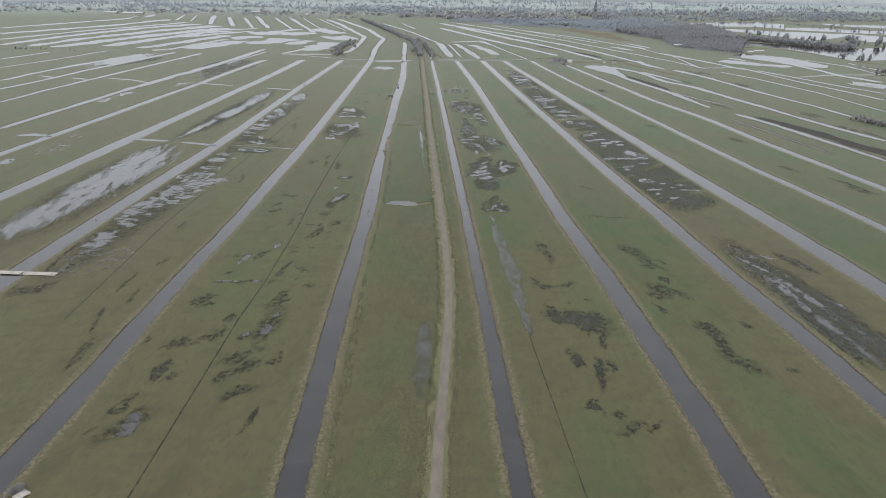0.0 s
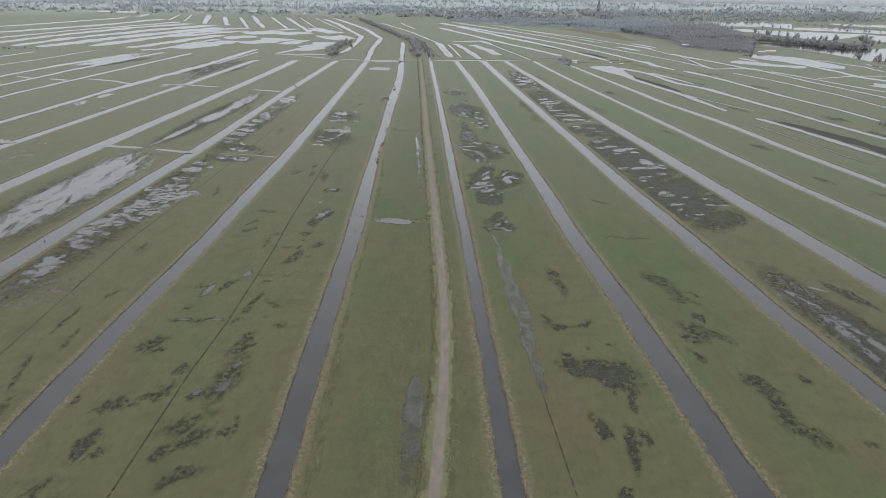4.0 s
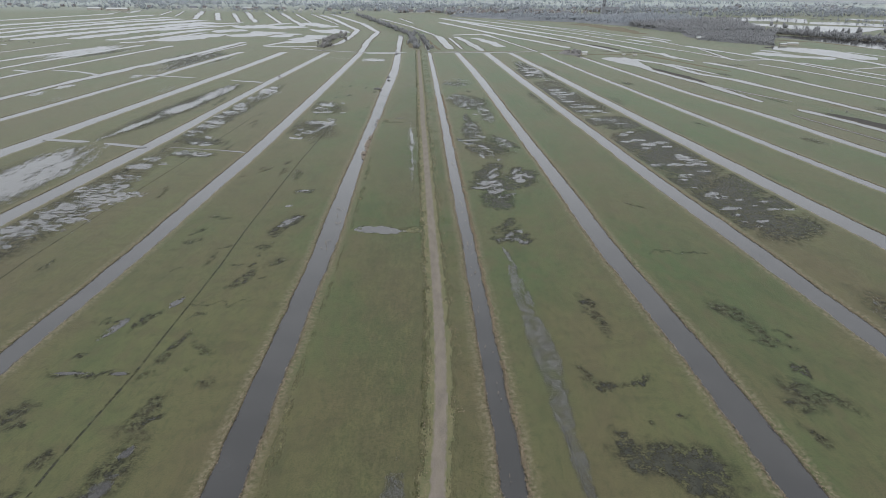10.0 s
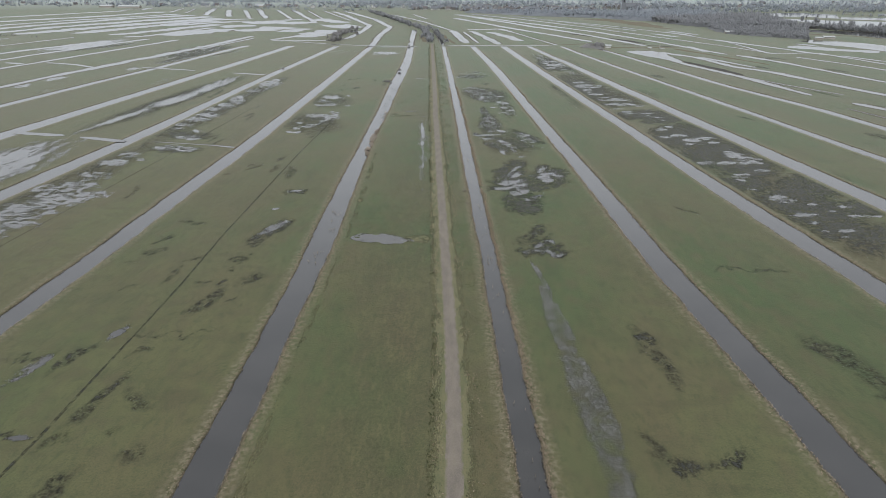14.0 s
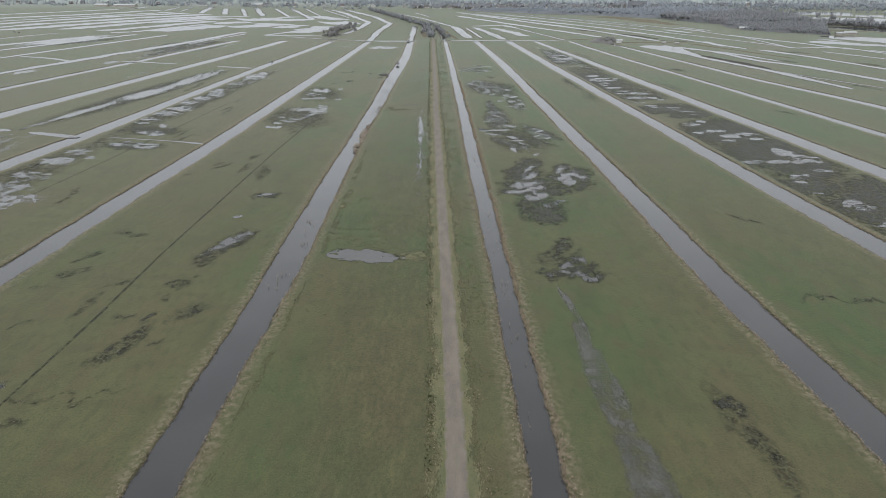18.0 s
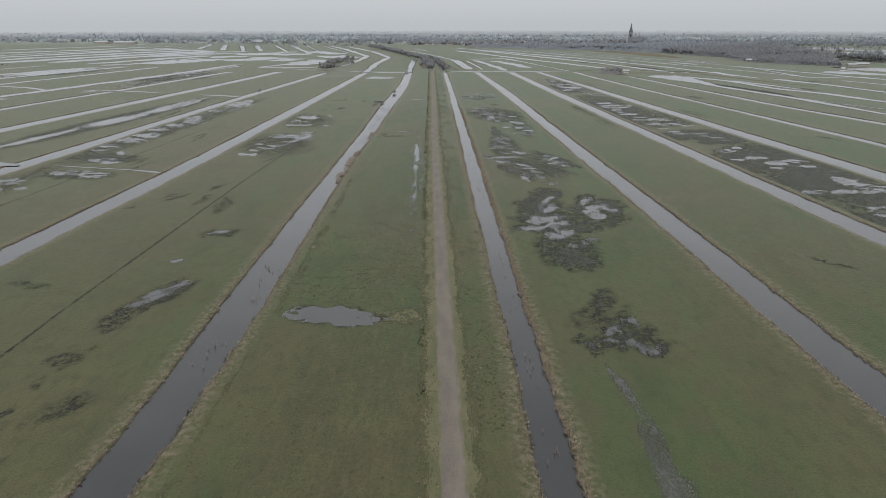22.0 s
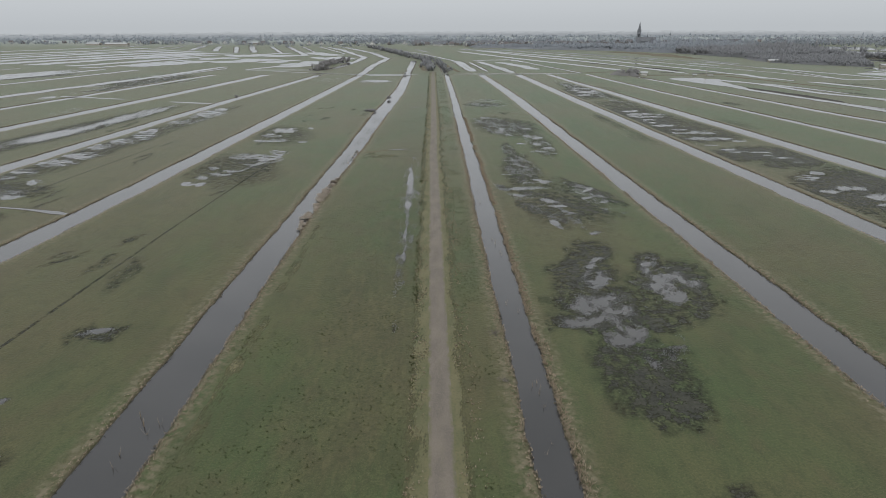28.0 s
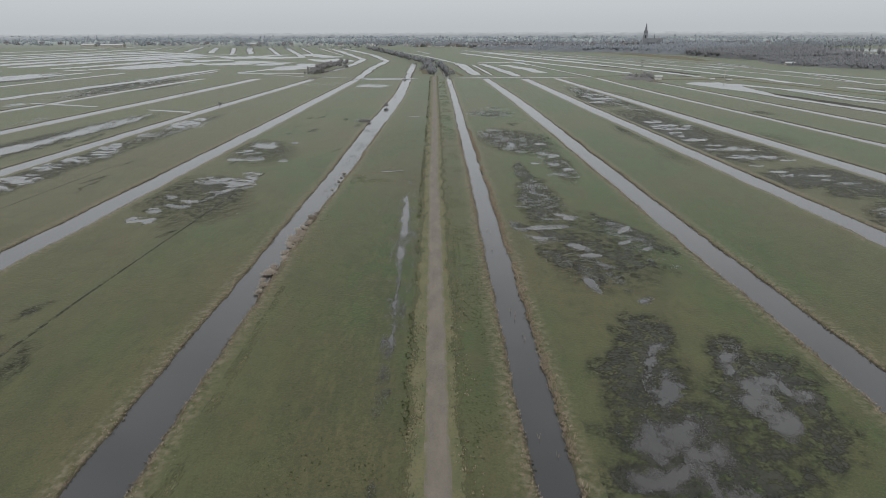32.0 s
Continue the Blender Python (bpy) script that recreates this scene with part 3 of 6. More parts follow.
# drowned meadows
far_water([(-617, 1000, 29.7), (-593, 1102, 35.5), (-536, 1251, 43.3), (-471, 1397, 49.5)], DROWNED, 2.0, 0.26, "flood")
far_water([(-667, 1015, 22.1), (-650, 1152, 29.7), (-575, 1346, 39.9), (-512, 1461, 46.4)], DROWNED, 2.0, 0.26, "flood")
far_water([(-724, 1031, 19.3), (-713, 1172, 25.5), (-654, 1388, 36.8), (-576, 1512, 46.2)], DROWNED, 2.0, 0.26, "flood")
far_water([(-546, 1019, 29.1), (-520, 1114, 30.9), (-486, 1254, 38.8), (-447, 1323, 49.0)], DROWNED, 2.0, 0.26, "flood")
far_water([(-476, 996, 27.3), (-443, 1097, 28.3), (-413, 1219, 29.8)], DROWNED, 2.0, 0.26, "flood")
far_water([(-446, 965, 21.7), (-421, 974, 15.1), (-409, 1060, 13.4), (-388, 1140, 15.8)], DROWNED, 2.0, 0.26, "flood")
far_water([(-403, 990, 59.6), (-375, 1043, 56.4), (-353, 1110, 54.0)], DROWNED, 2.0, 0.26, "flood")
far_water([(-787, 1125, 18.7), (-736, 1310, 23.5), (-624, 1567, 29.3)], DROWNED, 2.0, 0.26, "flood")
far_water([(-862, 1238, 31.8), (-755, 1466, 34.5), (-708, 1668, 34.7)], DROWNED, 2.0, 0.26, "flood")
far_water([(-954, 1374, 23.6), (-830, 1706, 29.1)], DROWNED, 2.0, 0.26, "flood")
far_water([(-386, 1162, 57.0), (-333, 1187, 58.2)], DROWNED, 2.0, 0.26, "flood")
far_water([(-317, 1063, 52.1), (-298, 1112, 58.3), (-276, 1155, 64.8)], DROWNED, 2.0, 0.26, "flood")
far_water([(-377, 1258, 89.0), (-312, 1301, 92.0)], DROWNED, 2.0, 0.26, "flood")
far_water([(-306, 1236, 59.9), (-263, 1290, 62.4)], DROWNED, 2.0, 0.26, "flood")
far_water([(-253, 1056, 30.1), (-235, 1125, 31.9)], DROWNED, 2.0, 0.26, "flood")
far_water([(-205, 965, 37.5), (-193, 1031, 50.2), (-171, 1087, 64.2)], DROWNED, 2.0, 0.26, "flood")
far_water([(-211, 1169, 96.6), (-163, 1194, 98.6)], DROWNED, 2.0, 0.26, "flood")
far_water([(-270, 1391, 39.5), (-201, 1266, 36.1)], DROWNED, 2.0, 0.26, "flood")
far_water([(-234, 927, 10.2), (-221, 964, 9.7), (-211, 1005, 9.1)], DROWNED, 2.0, 0.26, "flood")
far_water([(-280, 812, 4.9), (-272, 885, 5.3), (-264, 948, 5.6)], DROWNED, 2.0, 0.26, "flood")
far_water([(-684, 1647, 8.4), (-744, 1866, 9.5)], DROWNED, 2.0, 0.26, "flood")
far_water([(-630, 1607, 5.4), (-701, 1842, 6.2)], DROWNED, 2.0, 0.26, "flood")
far_water([(-547, 1513, 11.6), (-660, 1872, 14.2)], DROWNED, 2.0, 0.26, "flood")
far_water([(-477, 1463, 11.1), (-585, 1770, 13.4)], DROWNED, 2.0, 0.26, "flood")
far_water([(-413, 1400, 7.1), (-535, 1749, 8.8)], DROWNED, 2.0, 0.26, "flood")
far_water([(-379, 1401, 9.5), (-533, 1853, 12.5)], DROWNED, 2.0, 0.26, "flood")
far_water([(-315, 1358, 6.9), (-452, 1754, 8.9)], DROWNED, 2.0, 0.26, "flood")
far_water([(-257, 1290, 8.8), (-420, 1781, 12.1)], DROWNED, 2.0, 0.26, "flood")
far_water([(-231, 1291, 4.5), (-370, 1734, 5.9)], DROWNED, 2.0, 0.26, "flood")
far_water([(-197, 1334, 4.6), (-331, 1737, 5.9)], DROWNED, 2.0, 0.26, "flood")
far_water([(-837, 1706, 12.1), (-868, 1858, 13.2)], DROWNED, 2.0, 0.26, "flood")
far_water([(-814, 1756, 18.0), (-841, 1888, 19.3)], DROWNED, 2.0, 0.26, "flood")
far_water([(-536, 1275, 30), (-470, 1345, 34), (-400, 1390, 26)], DROWNED, 2.0, 0.26, "flood")
far_water([(-486, 1180, 26), (-430, 1270, 26), (-390, 1320, 20)], DROWNED, 2.0, 0.26, "flood")
far_water([(-330, 1330, 24), (-300, 1375, 24)], DROWNED, 2.0, 0.26, "flood")
# north of the cross ditch
far_water([(-149, 915, 7.3), (-138, 967, 7.8), (-138, 1089, 8.8), (-141, 1195, 9.6), (-171, 1294, 10.1), (-229, 1493, 11.6), (-297, 1692, 13.0)], N)
far_water([(-94, 846, 7.0), (-102, 1008, 8.2), (-103, 1162, 9.4), (-157, 1381, 10.8), (-280, 1740, 13.3)], N)
far_water([(-49, 847, 5.4), (-53, 954, 6.1), (-60, 1101, 7.0)], N)
far_water([(-11, 866, 3.2), (-17, 955, 3.5), (-27, 1064, 3.9)], N)
far_water([(18, 900, 4.1), (-1, 1084, 4.9), (-54, 1299, 5.7), (-137, 1554, 6.7)], N)
far_water([(-52, 1386, 4.9), (-90, 1556, 5.5)], N)
far_water([(17, 893, 9.8), (9, 988, 10.8), (0, 1084, 11.8)], N)
far_water([(32, 893, 3.3), (25, 972, 3.5), (17, 1056, 3.8)], N)
far_water([(56, 874, 8.8), (43, 989, 9.9), (28, 1075, 10.7)], N)
far_water([(88, 922, 13.3), (73, 990, 14.2), (56, 1058, 15.1)], SHALLOW, 1.0, 0.3, "flood")
far_water([(125, 864, 4.9), (107, 959, 5.4), (89, 1059, 6.3), (74, 1126, 22.3), (22, 1104, 22.7)], N)
far_water([(174, 911, 13.5), (147, 992, 15.0), (95, 1137, 16.6), (3, 1420, 20.2)], N)
far_water([(228, 860, 12.1), (198, 978, 14.1), (169, 1080, 17.4), (131, 1182, 19.1), (42, 1455, 22.8)], N)
far_water([(286, 773, 9.6), (272, 837, 10.2), (255, 920, 11.9), (215, 1063, 16.1), (139, 1255, 21.1), (4, 1562, 26.7)], N)
far_water([(340, 779, 6.6), (319, 863, 7.8), (284, 965, 8.8), (230, 1142, 10.9), (149, 1350, 14.5), (32, 1603, 17.8)], N)
far_water([(281, 1094, 8.4), (211, 1283, 9.9), (125, 1512, 11.7)], N)
far_water([(338, 930, 4.8), (328, 1023, 7.1), (271, 1188, 10.3), (186, 1352, 12.8)], N)
far_water([(288, 1039, 10.0), (307, 981, 9.4)], SHALLOW, 1.0, 0.3, "flood")
far_water([(313, 1066, 11.2), (334, 1006, 10.6)], SHALLOW, 1.0, 0.3, "flood")
far_water([(276, 855, 10.5), (274, 798, 9.8)], SHALLOW, 1.0, 0.3, "flood")
# right of the main strips
far_water([(192, 802, 45.7), (206, 791, 34.4), (216, 761, 16.3), (215, 706, 9.9)])
far_water([(212, 733, 9.1), (215, 694, 11.1), (232, 614, 10.1), (242, 531, 8.2)])
far_water([(221, 792, 18.4), (244, 747, 13.4), (253, 675, 11.3), (270, 638, 11.8), (283, 574, 9.4), (297, 507, 8.3), (301, 481, 8.1), (310, 444, 7.9), (319, 413, 7.5)])
far_water([(298, 763, 11.2), (313, 696, 9.8), (326, 605, 8.6), (339, 548, 7.9), (346, 494, 6.8)])
far_water([(229, 630, 2.6), (246, 577, 2.5), (265, 533, 2.5)])
far_water([(346, 750, 9.0), (365, 697, 7.6), (384, 606, 5.7), (389, 516, 4.5)])
far_water([(389, 791, 9.1), (400, 690, 8.5), (417, 613, 8.1), (425, 568, 7.3)])
far_water([(399, 765, 9.7), (418, 698, 8.9), (434, 641, 8.6), (450, 604, 8.6)])
far_water([(339, 944, 13.5), (368, 846, 11.9), (387, 770, 10.6)])
far_water([(446, 933, 24.0), (471, 879, 17.8), (478, 767, 12.6), (478, 721, 14.0), (494, 675, 15.5)])
far_water([(422, 711, 6.6), (477, 730, 7.9), (529, 731, 9.0)], CUT, 0.4, step=4)
far_water([(344, 909, 4.0), (335, 784, 7.2), (382, 790, 9.8)])
far_water([(253, 504, 10.1), (262, 476, 9.3), (269, 447, 8.1), (284, 363, 6.6)])
far_water([(239, 487, 1.4), (260, 376, 1.1)])
far_water([(393, 859, 31.5), (423, 830, 30.8), (459, 798, 29.8)], SHALLOW, 1.0, 0.3, "flood")
far_water([(449, 885, 19.7), (506, 815, 18.3)], SHALLOW, 1.0, 0.3, "flood")
far_water([(451, 667, 7.8), (469, 631, 7.4)], SHALLOW, 1.0, 0.3, "flood")
far_water([(419, 891, 12.0), (429, 859, 11.6)], SHALLOW, 1.0, 0.3, "flood")
far_water([(559, 839, 6.7), (554, 754, 6.1)])
far_water([(517, 874, 10.6), (538, 805, 7.9), (531, 722, 5.5)])
# lakes
def shore_band(near, far, label, category):
    """A sheet of water between a near and a far shore."""
    global count
    count += 1
    edges = []
    for q, line in enumerate((near, far)):
        A = np.array(line, float)
        s = np.r_[0, np.cumsum(np.hypot(*np.diff(A, axis=0).T))]
        t = np.linspace(0, s[-1], 90)
        edges.append(np.stack([np.interp(t, s, A[:, 0]) + 2.5 * rough(t / 12, t * 0, count + q), np.interp(t, s, A[:, 1]) + 5 * rough(t / 15, t * 0, count + q + 9), np.full(90, 0.034 + 0.0001 * count)], 1))
    F = [(i, i + 1, i + 91, i + 90) for i in range(89)]
    for name, material, grow, dz, text, kind_of in (("bank", BANK, 2.5, -0.02, "dark muddy rim of a lake", "bank"), ("water", WATER, 0.0, 0.0, label, category)):
        lo, hi = edges[0] + (0, -grow, dz), edges[1] + (0, grow, dz)
        tagged(new(name, mesh_of(name, np.concatenate([lo, hi]), F, material)), text, kind_of, kind="structure")


shore_band([(595, 1530), (682, 1499), (755, 1491), (783, 1426)],
           [(629, 1623), (745, 1643), (831, 1647), (866, 1582)], LAKE, "lake")
shore_band([(953, 1561), (985, 1514), (1040, 1459), (1089, 1408)],
           [(985, 1615), (1025, 1577), (1098, 1544), (1156, 1499)], LAKE, "lake")
shore_band([(776, 1404), (834, 1367), (869, 1330), (928, 1297), (975, 1256)],
           [(811, 1471), (891, 1463), (920, 1411), (981, 1373), (1036, 1338)], LAKE, "lake")
shore_band([(603, 1386), (648, 1339), (668, 1252), (687, 1153), (741, 1184), (824, 1258), (779, 1132), (815, 1133), (859, 1102)],
           [(623, 1434), (681, 1410), (724, 1362), (792, 1336), (816, 1310), (851, 1302), (868, 1268), (886, 1236), (941, 1211)], LAKE, "lake")
shore_band([(537, 1081), (566, 1017), (578, 952), (583, 894), (582, 862), (633, 869), (682, 865)],
           [(558, 1124), (601, 1083), (642, 1063), (661, 1020), (683, 1020), (749, 1037), (824, 1054)], LAKE, "lake")
shore_band([(439, 901), (456, 865), (471, 820), (486, 793), (503, 789)],
           [(458, 941), (486, 925), (510, 892), (514, 840), (517, 812)], SHALLOW, "flood")
shore_band([(454, 662), (465, 650), (471, 634)],
           [(465, 679), (478, 671), (488, 658)], SHALLOW, "flood")
shore_band([(187, 792), (195, 768), (204, 738), (210, 716)], [(198, 806), (219, 806), (226, 780), (218, 728)], SHALLOW, "flood")
far_water([(249, 749, 9), (260, 707, 8), (269, 670, 6)])
far_water([(293, 765, 8), (304, 723, 6)])
far_water([(329, 1092, 10), (347, 1020, 8)], SHALLOW, 1.0, 0.3, "flood")
far_water([(-200, 905, 5), (-147, 872, 5), (-94, 852, 5), (-45, 850, 6), (-38, 850, 4)], CUT, 1.2, step=6)
far_water([(-14, 855, 4), (24, 858, 9), (60, 857, 8), (98, 860, 5), (122, 866, 3)], CUT, 1.2, step=6)


def plain_strip(name, points, material, label, category, z=0.012, wobble=0.15, step=6.0):
    tagged(new(name, mesh_of(name, *ribbon(points, z, material, len(points), wobble, step), material)), label, category, kind="structure")


PEAT = mottled("bare_peat", (0.030, 0.026, 0.022), (0.048, 0.042, 0.034), 0.3, 0.8, 0.25, 1.5, 0.05)
SEDGE = mottled("dry_sedge", (0.155, 0.132, 0.088), (0.105, 0.094, 0.056), 0.12, 0.85, 0.2, 0.8, 0.1)
LITTER = mottled("scrub_floor", (0.10, 0.09, 0.07), (0.065, 0.062, 0.045), 0.1, 0.9, 0.2, 0.6, 0.1)
plain_strip("ground_scrub", [(569, 1177, 34), (600, 1132, 34), (621, 1097, 34), (649, 1042, 34), (670, 1020, 34)], LITTER, "dark leaf litter under waterside scrub", "litter", 0.05)
plain_strip("ground_peat", [(266, 492, 4), (273, 470, 13), (282, 440, 14), (296, 381, 13), (310, 330, 12)], PEAT, "strip of bare black peat between two ditches", "peat")
plain_strip("ground_peat", [(214, 735, 5), (223, 696, 10), (231, 658, 9), (237, 622, 5)], PEAT, "dark peaty marsh between two ditches", "peat", 0.012, 0.3)
plain_strip("ground_peat", [(169, 1040, 8), (212, 951, 14), (235, 889, 6)], PEAT, "dark peaty marsh between two ditches", "peat", 0.0125, 0.3)
plain_strip("ground_peat", [(203, 878, 5), (241, 861, 8), (267, 844, 4)], PEAT, "dark peaty marsh beside a pale ditch", "peat", 0.0127, 0.3)
for k, pts in enumerate([[(128, 872, 6), (169, 888, 10), (178, 840, 8), (215, 838, 8), (266, 848, 6)], 
                         [(88, 1062, 5), (108, 965, 4), (126, 875, 3)], [(-6, 866, 4), (24, 868, 5), (60, 866, 5), (98, 869, 4), (122, 874, 4)], [(2, 880, 5), (-6, 940, 6), (-14, 1010, 5)], [(290, 1400, 60), (330, 1250, 40), (340, 1140, 25)], [(-35, 905, 9), (-40, 960, 9), (-46, 1010, 6)], [(290, 690, 5), (262, 790, 8), (250, 830, 5)], [(285, 519, 7), (302, 513, 9)],
                         [(507, 1043, 9), (555, 1003, 9), (573, 944, 9), (591, 898, 9)], [(579, 856, 9), (602, 823, 9), (632, 797, 9)], [(617, 1450, 7), (696, 1432, 7), (763, 1388, 7), (839, 1348, 7), (910, 1270, 7)], [(890, 1610, 14), (933, 1535, 14), (955, 1466, 14), (995, 1394, 14)]]):
    plain_strip("ground_sedge", pts, SEDGE, "dry tawny sedge and reed on wet ground", "sedge", 0.013 + 0.0005 * k, 0.35)


# ---------------------------------------------------------------- mud and puddles in the fields
def blotch(cx, cy, lx, ly, turn, seed, amp, size, cell, cut=0.0, aspect=1.0):
    """An irregular patch: the cells of a grid where a hill with noise on it stands above a level. Returns vertices, faces and the height over the level."""
    ext = 1.35
    nu, nv = int(2 * ext * lx / cell) + 2, int(2 * ext * ly / cell) + 2
    u, v = np.meshgrid(np.linspace(-ext * lx, ext * lx, nu), np.linspace(-ext * ly, ext * ly, nv), indexing="ij")
    f = 0.8 - (u / lx) ** 2 - (v / ly) ** 2 + amp * rough(u / size, v / (size * aspect), seed, 4) - cut
    c, s = math.cos(radians(turn)), math.sin(radians(turn))
    verts, faces, height, index = [], [], [], {}

    def put(key, pu, pv, pf):
        if key not in index:
            index[key] = len(verts)
            verts.append((cx + c * pu - s * pv, cy + s * pu + c * pv)), height.append(pf)
        return index[key]

    wet = f > 0
    some = wet[:-1, :-1] | wet[1:, :-1] | wet[1:, 1:] | wet[:-1, 1:]
    for i, j in zip(*np.nonzero(some)):
        ring, face = [(i, j), (i + 1, j), (i + 1, j + 1), (i, j + 1)], []
        for a, b in zip(ring, ring[1:] + ring[:1]):
            fa, fb = f[a], f[b]
            if fa > 0:
                face.append(put(a, u[a], v[a], fa))
            if (fa > 0) != (fb > 0):
                q = fa / (fa - fb)
                face.append(put(tuple(sorted((a, b))), u[a] + q * (u[b] - u[a]), v[a] + q * (v[b] - v[a]), 0.0))
        if len(face) > 2:
            faces.append(face)
    return np.array(verts).reshape(-1, 2), faces, np.array(height)


def mud(cx, cy, lx, ly, turn=0, seed=0, strength=2.2, amp=0.9, size=6.0, label="dark trampled wet mud in the grass"):
    v, f, h = blotch(cx, cy, lx, ly, turn, seed, amp, size, max(0.6, min(lx, ly) / 14))
    if f:
        me = mesh_of("mud_patch", np.c_[v, np.full(len(v), 0.004 + 0.00004 * (seed % 350))], f, MUD)
        floats(me, "cover", np.clip(h * strength, 0, 1))
        tagged(new("mud_patch", me), label, "mud", kind="stuff")


laid = 0


def pieces(faces):
    """The faces, parted into pieces that hang together."""
    root = {}

    def top(a):
        while root.setdefault(a, a) != a:
            root[a] = root[root[a]]
            a = root[a]
        return a

    for f in faces:
        for q in f[1:]:
            root[top(q)] = top(f[0])
    groups = {}
    for f in faces:
        groups.setdefault(top(f[0]), []).append(f)
    return sorted(groups.values(), key=len, reverse=True)


def puddle(cx, cy, lx, ly, turn=0, seed=0, amp=1.3, size=5.0, cut=0.25, aspect=0.6, cell=None, sharp=2.5, label="shallow rain puddle standing on trampled pasture", name="puddle"):
    """The largest sheets of water are things of their own; the specks between them stay together."""
    cell = cell or max(0.3, min(lx, ly) / 26)
    v, f, h = blotch(cx, cy, lx, ly, turn, seed + 500, amp, size, cell, cut, aspect)
    global laid
    laid += 1
    z = 0.018 + 0.0003 * laid
    specks = []
    for k, group in enumerate(pieces(f)):
        if k < 6 and len(group) * cell * cell > 4.0 or (k == 0 and len(f) * cell * cell < 12):
            used = sorted({q for g in group for q in g})
            at = {q: n for n, q in enumerate(used)}
            me = mesh_of(name, np.c_[v[used], np.full(len(used), z)], [[at[q] for q in g] for g in group], PUDDLE)
            floats(me, "cover", np.clip(h[used] * sharp, 0, 1))
            tagged(new(name, me), label, name)
        else:
            specks += group
    if specks:
        used = sorted({q for g in specks for q in g})
        at = {q: n for n, q in enumerate(used)}
        me = mesh_of("wet_specks", np.c_[v[used], np.full(len(used), z)], [[at[q] for q in g] for g in specks], PUDDLE)
        floats(me, "cover", np.clip(h[used] * sharp, 0, 1))
        tagged(new("wet_specks", me), "small glints of water between tufts of trampled grass", "puddles", kind="stuff")


# ---- trampled wet pasture: where mud and water lie, by x, y, half length, half width and turn
wet_places = []


def mire(*place):
    wet_places.append((*place, "mud", 1.0, 0.66, 1.1))      # softness of the edge, most cover, raggedness


def slough(*place):
    wet_places.append((*place, "mud", 1.25, 1.05, 1.15))


def stain(*place):
    wet_places.append((*place, "mud", 0.9, 0.34, 1.0))


def pool(*place):
    wet_places.append((*place, "water", 0.9, 0.80, 0.62) if place[2] > 18 else (*place, "water", 0.9, 0.70, 0.72))


def sheet(*place):
    wet_places.append((*place, "water", 0.5, 0.72, 0.72))


def gleam(*place):
    wet_places.append((*place, "water", 0.8, 0.59, 1.0))


def spill(*place):
    wet_places.append((*place, "water", 0.6, 0.25, 0.60))


def dry(*place):
    wet_places.append((*place, "dry", 0.6, 0.38, 0.40))


def film(*place):
    wet_places.append((*place, "film", 1.1, 0.52, 0.26))


slough(27.3, 317.0, 7.9, 4.9, 68)
slough(27.3, 310.3, 4.2, 3.2, 25)
mire(25.0, 322.8, 5.5, 4.0, 65)
sheet(27.6, 327.9, 2.9, 1.7, 8)
sheet(28.8, 319.6, 1.4, 1.1, 44)
gleam(-149.0, 263.4, 5.4, 2.9, 145)
gleam(-147.7, 270.9, 6.2, 3.4, 154)
gleam(-146.3, 282.4, 6.6, 3.7, 151)
gleam(-152.4, 281.7, 4.5, 2.5, 158)
gleam(-145.3, 256.3, 4.0, 2.1, 149)
gleam(-144.9, 289.4, 5.3, 3.0, 153)
gleam(-141.9, 298.5, 8.3, 4.2, 141)
gleam(-138.4, 306.7, 9.1, 5.0, 145)
gleam(-136.5, 318.4, 9.2, 5.3, 147)
gleam(-146.5, 327.8, 5.5, 3.1, 147)
gleam(-136.6, 331.4, 6.6, 4.0, 150)
gleam(-137.0, 344.4, 5.3, 3.3, 153)
gleam(-125.9, 321.6, 5.6, 3.0, 167)
gleam(-139.2, 362.2, 5.8, 3.6, 150)
gleam(-139.2, 374.9, 4.7, 2.9, 139)
gleam(-126.6, 315.4, 4.6, 2.7, 159)
gleam(-135.5, 286.2, 4.3, 2.3, 156)
gleam(-133.0, 293.4, 4.9, 2.3, 169)
gleam(-127.3, 389.0, 5.0, 2.5, 173)
gleam(-117.6, 385.1, 3.3, 1.9, 169)
gleam(-130.3, 366.8, 2.3, 1.5, 149)
spill(33.2, 324.1, 2.8, 1.5, 69)
mire(29.2, 276.7, 4.6, 2.4, 11)
mire(28.7, 281.9, 3.3, 2.2, 49)
stain(31.5, 286.3, 3.0, 1.4, 63)
mire(29.5, 292.0, 4.6, 1.9, 69)
mire(23.8, 275.6, 2.9, 1.5, 8)
mire(33.0, 275.3, 2.9, 1.3, 8)
mire(32.4, 279.3, 3.0, 1.7, 54)
sheet(31.2, 283.5, 1.3, 0.8, 14)
sheet(28.3, 281.0, 1.4, 0.9, 59)
sheet(27.3, 276.5, 1.3, 0.7, 9)
sheet(31.4, 275.6, 1.4, 0.7, 10)
spill(24.9, 276.1, 1.3, 0.9, 20)
stain(25.1, 284.9, 5.1, 2.7, 67)
stain(-73.1, 439.6, 22.6, 12.9, 117)
stain(-75.7, 506.0, 21.6, 10.9, 110)
mire(-70.7, 451.5, 12.6, 6.2, 121)
gleam(-75.5, 459.4, 4.6, 3.4, 150)
gleam(-66.4, 455.8, 5.2, 3.4, 118)
gleam(-65.6, 465.8, 4.1, 2.3, 111)
gleam(-74.2, 431.7, 3.4, 2.5, 138)
gleam(-77.6, 418.6, 3.0, 2.0, 157)
gleam(-73.1, 434.7, 2.4, 1.8, 142)
gleam(-78.6, 426.8, 2.1, 1.4, 130)
gleam(-68.7, 444.2, 2.3, 1.6, 163)
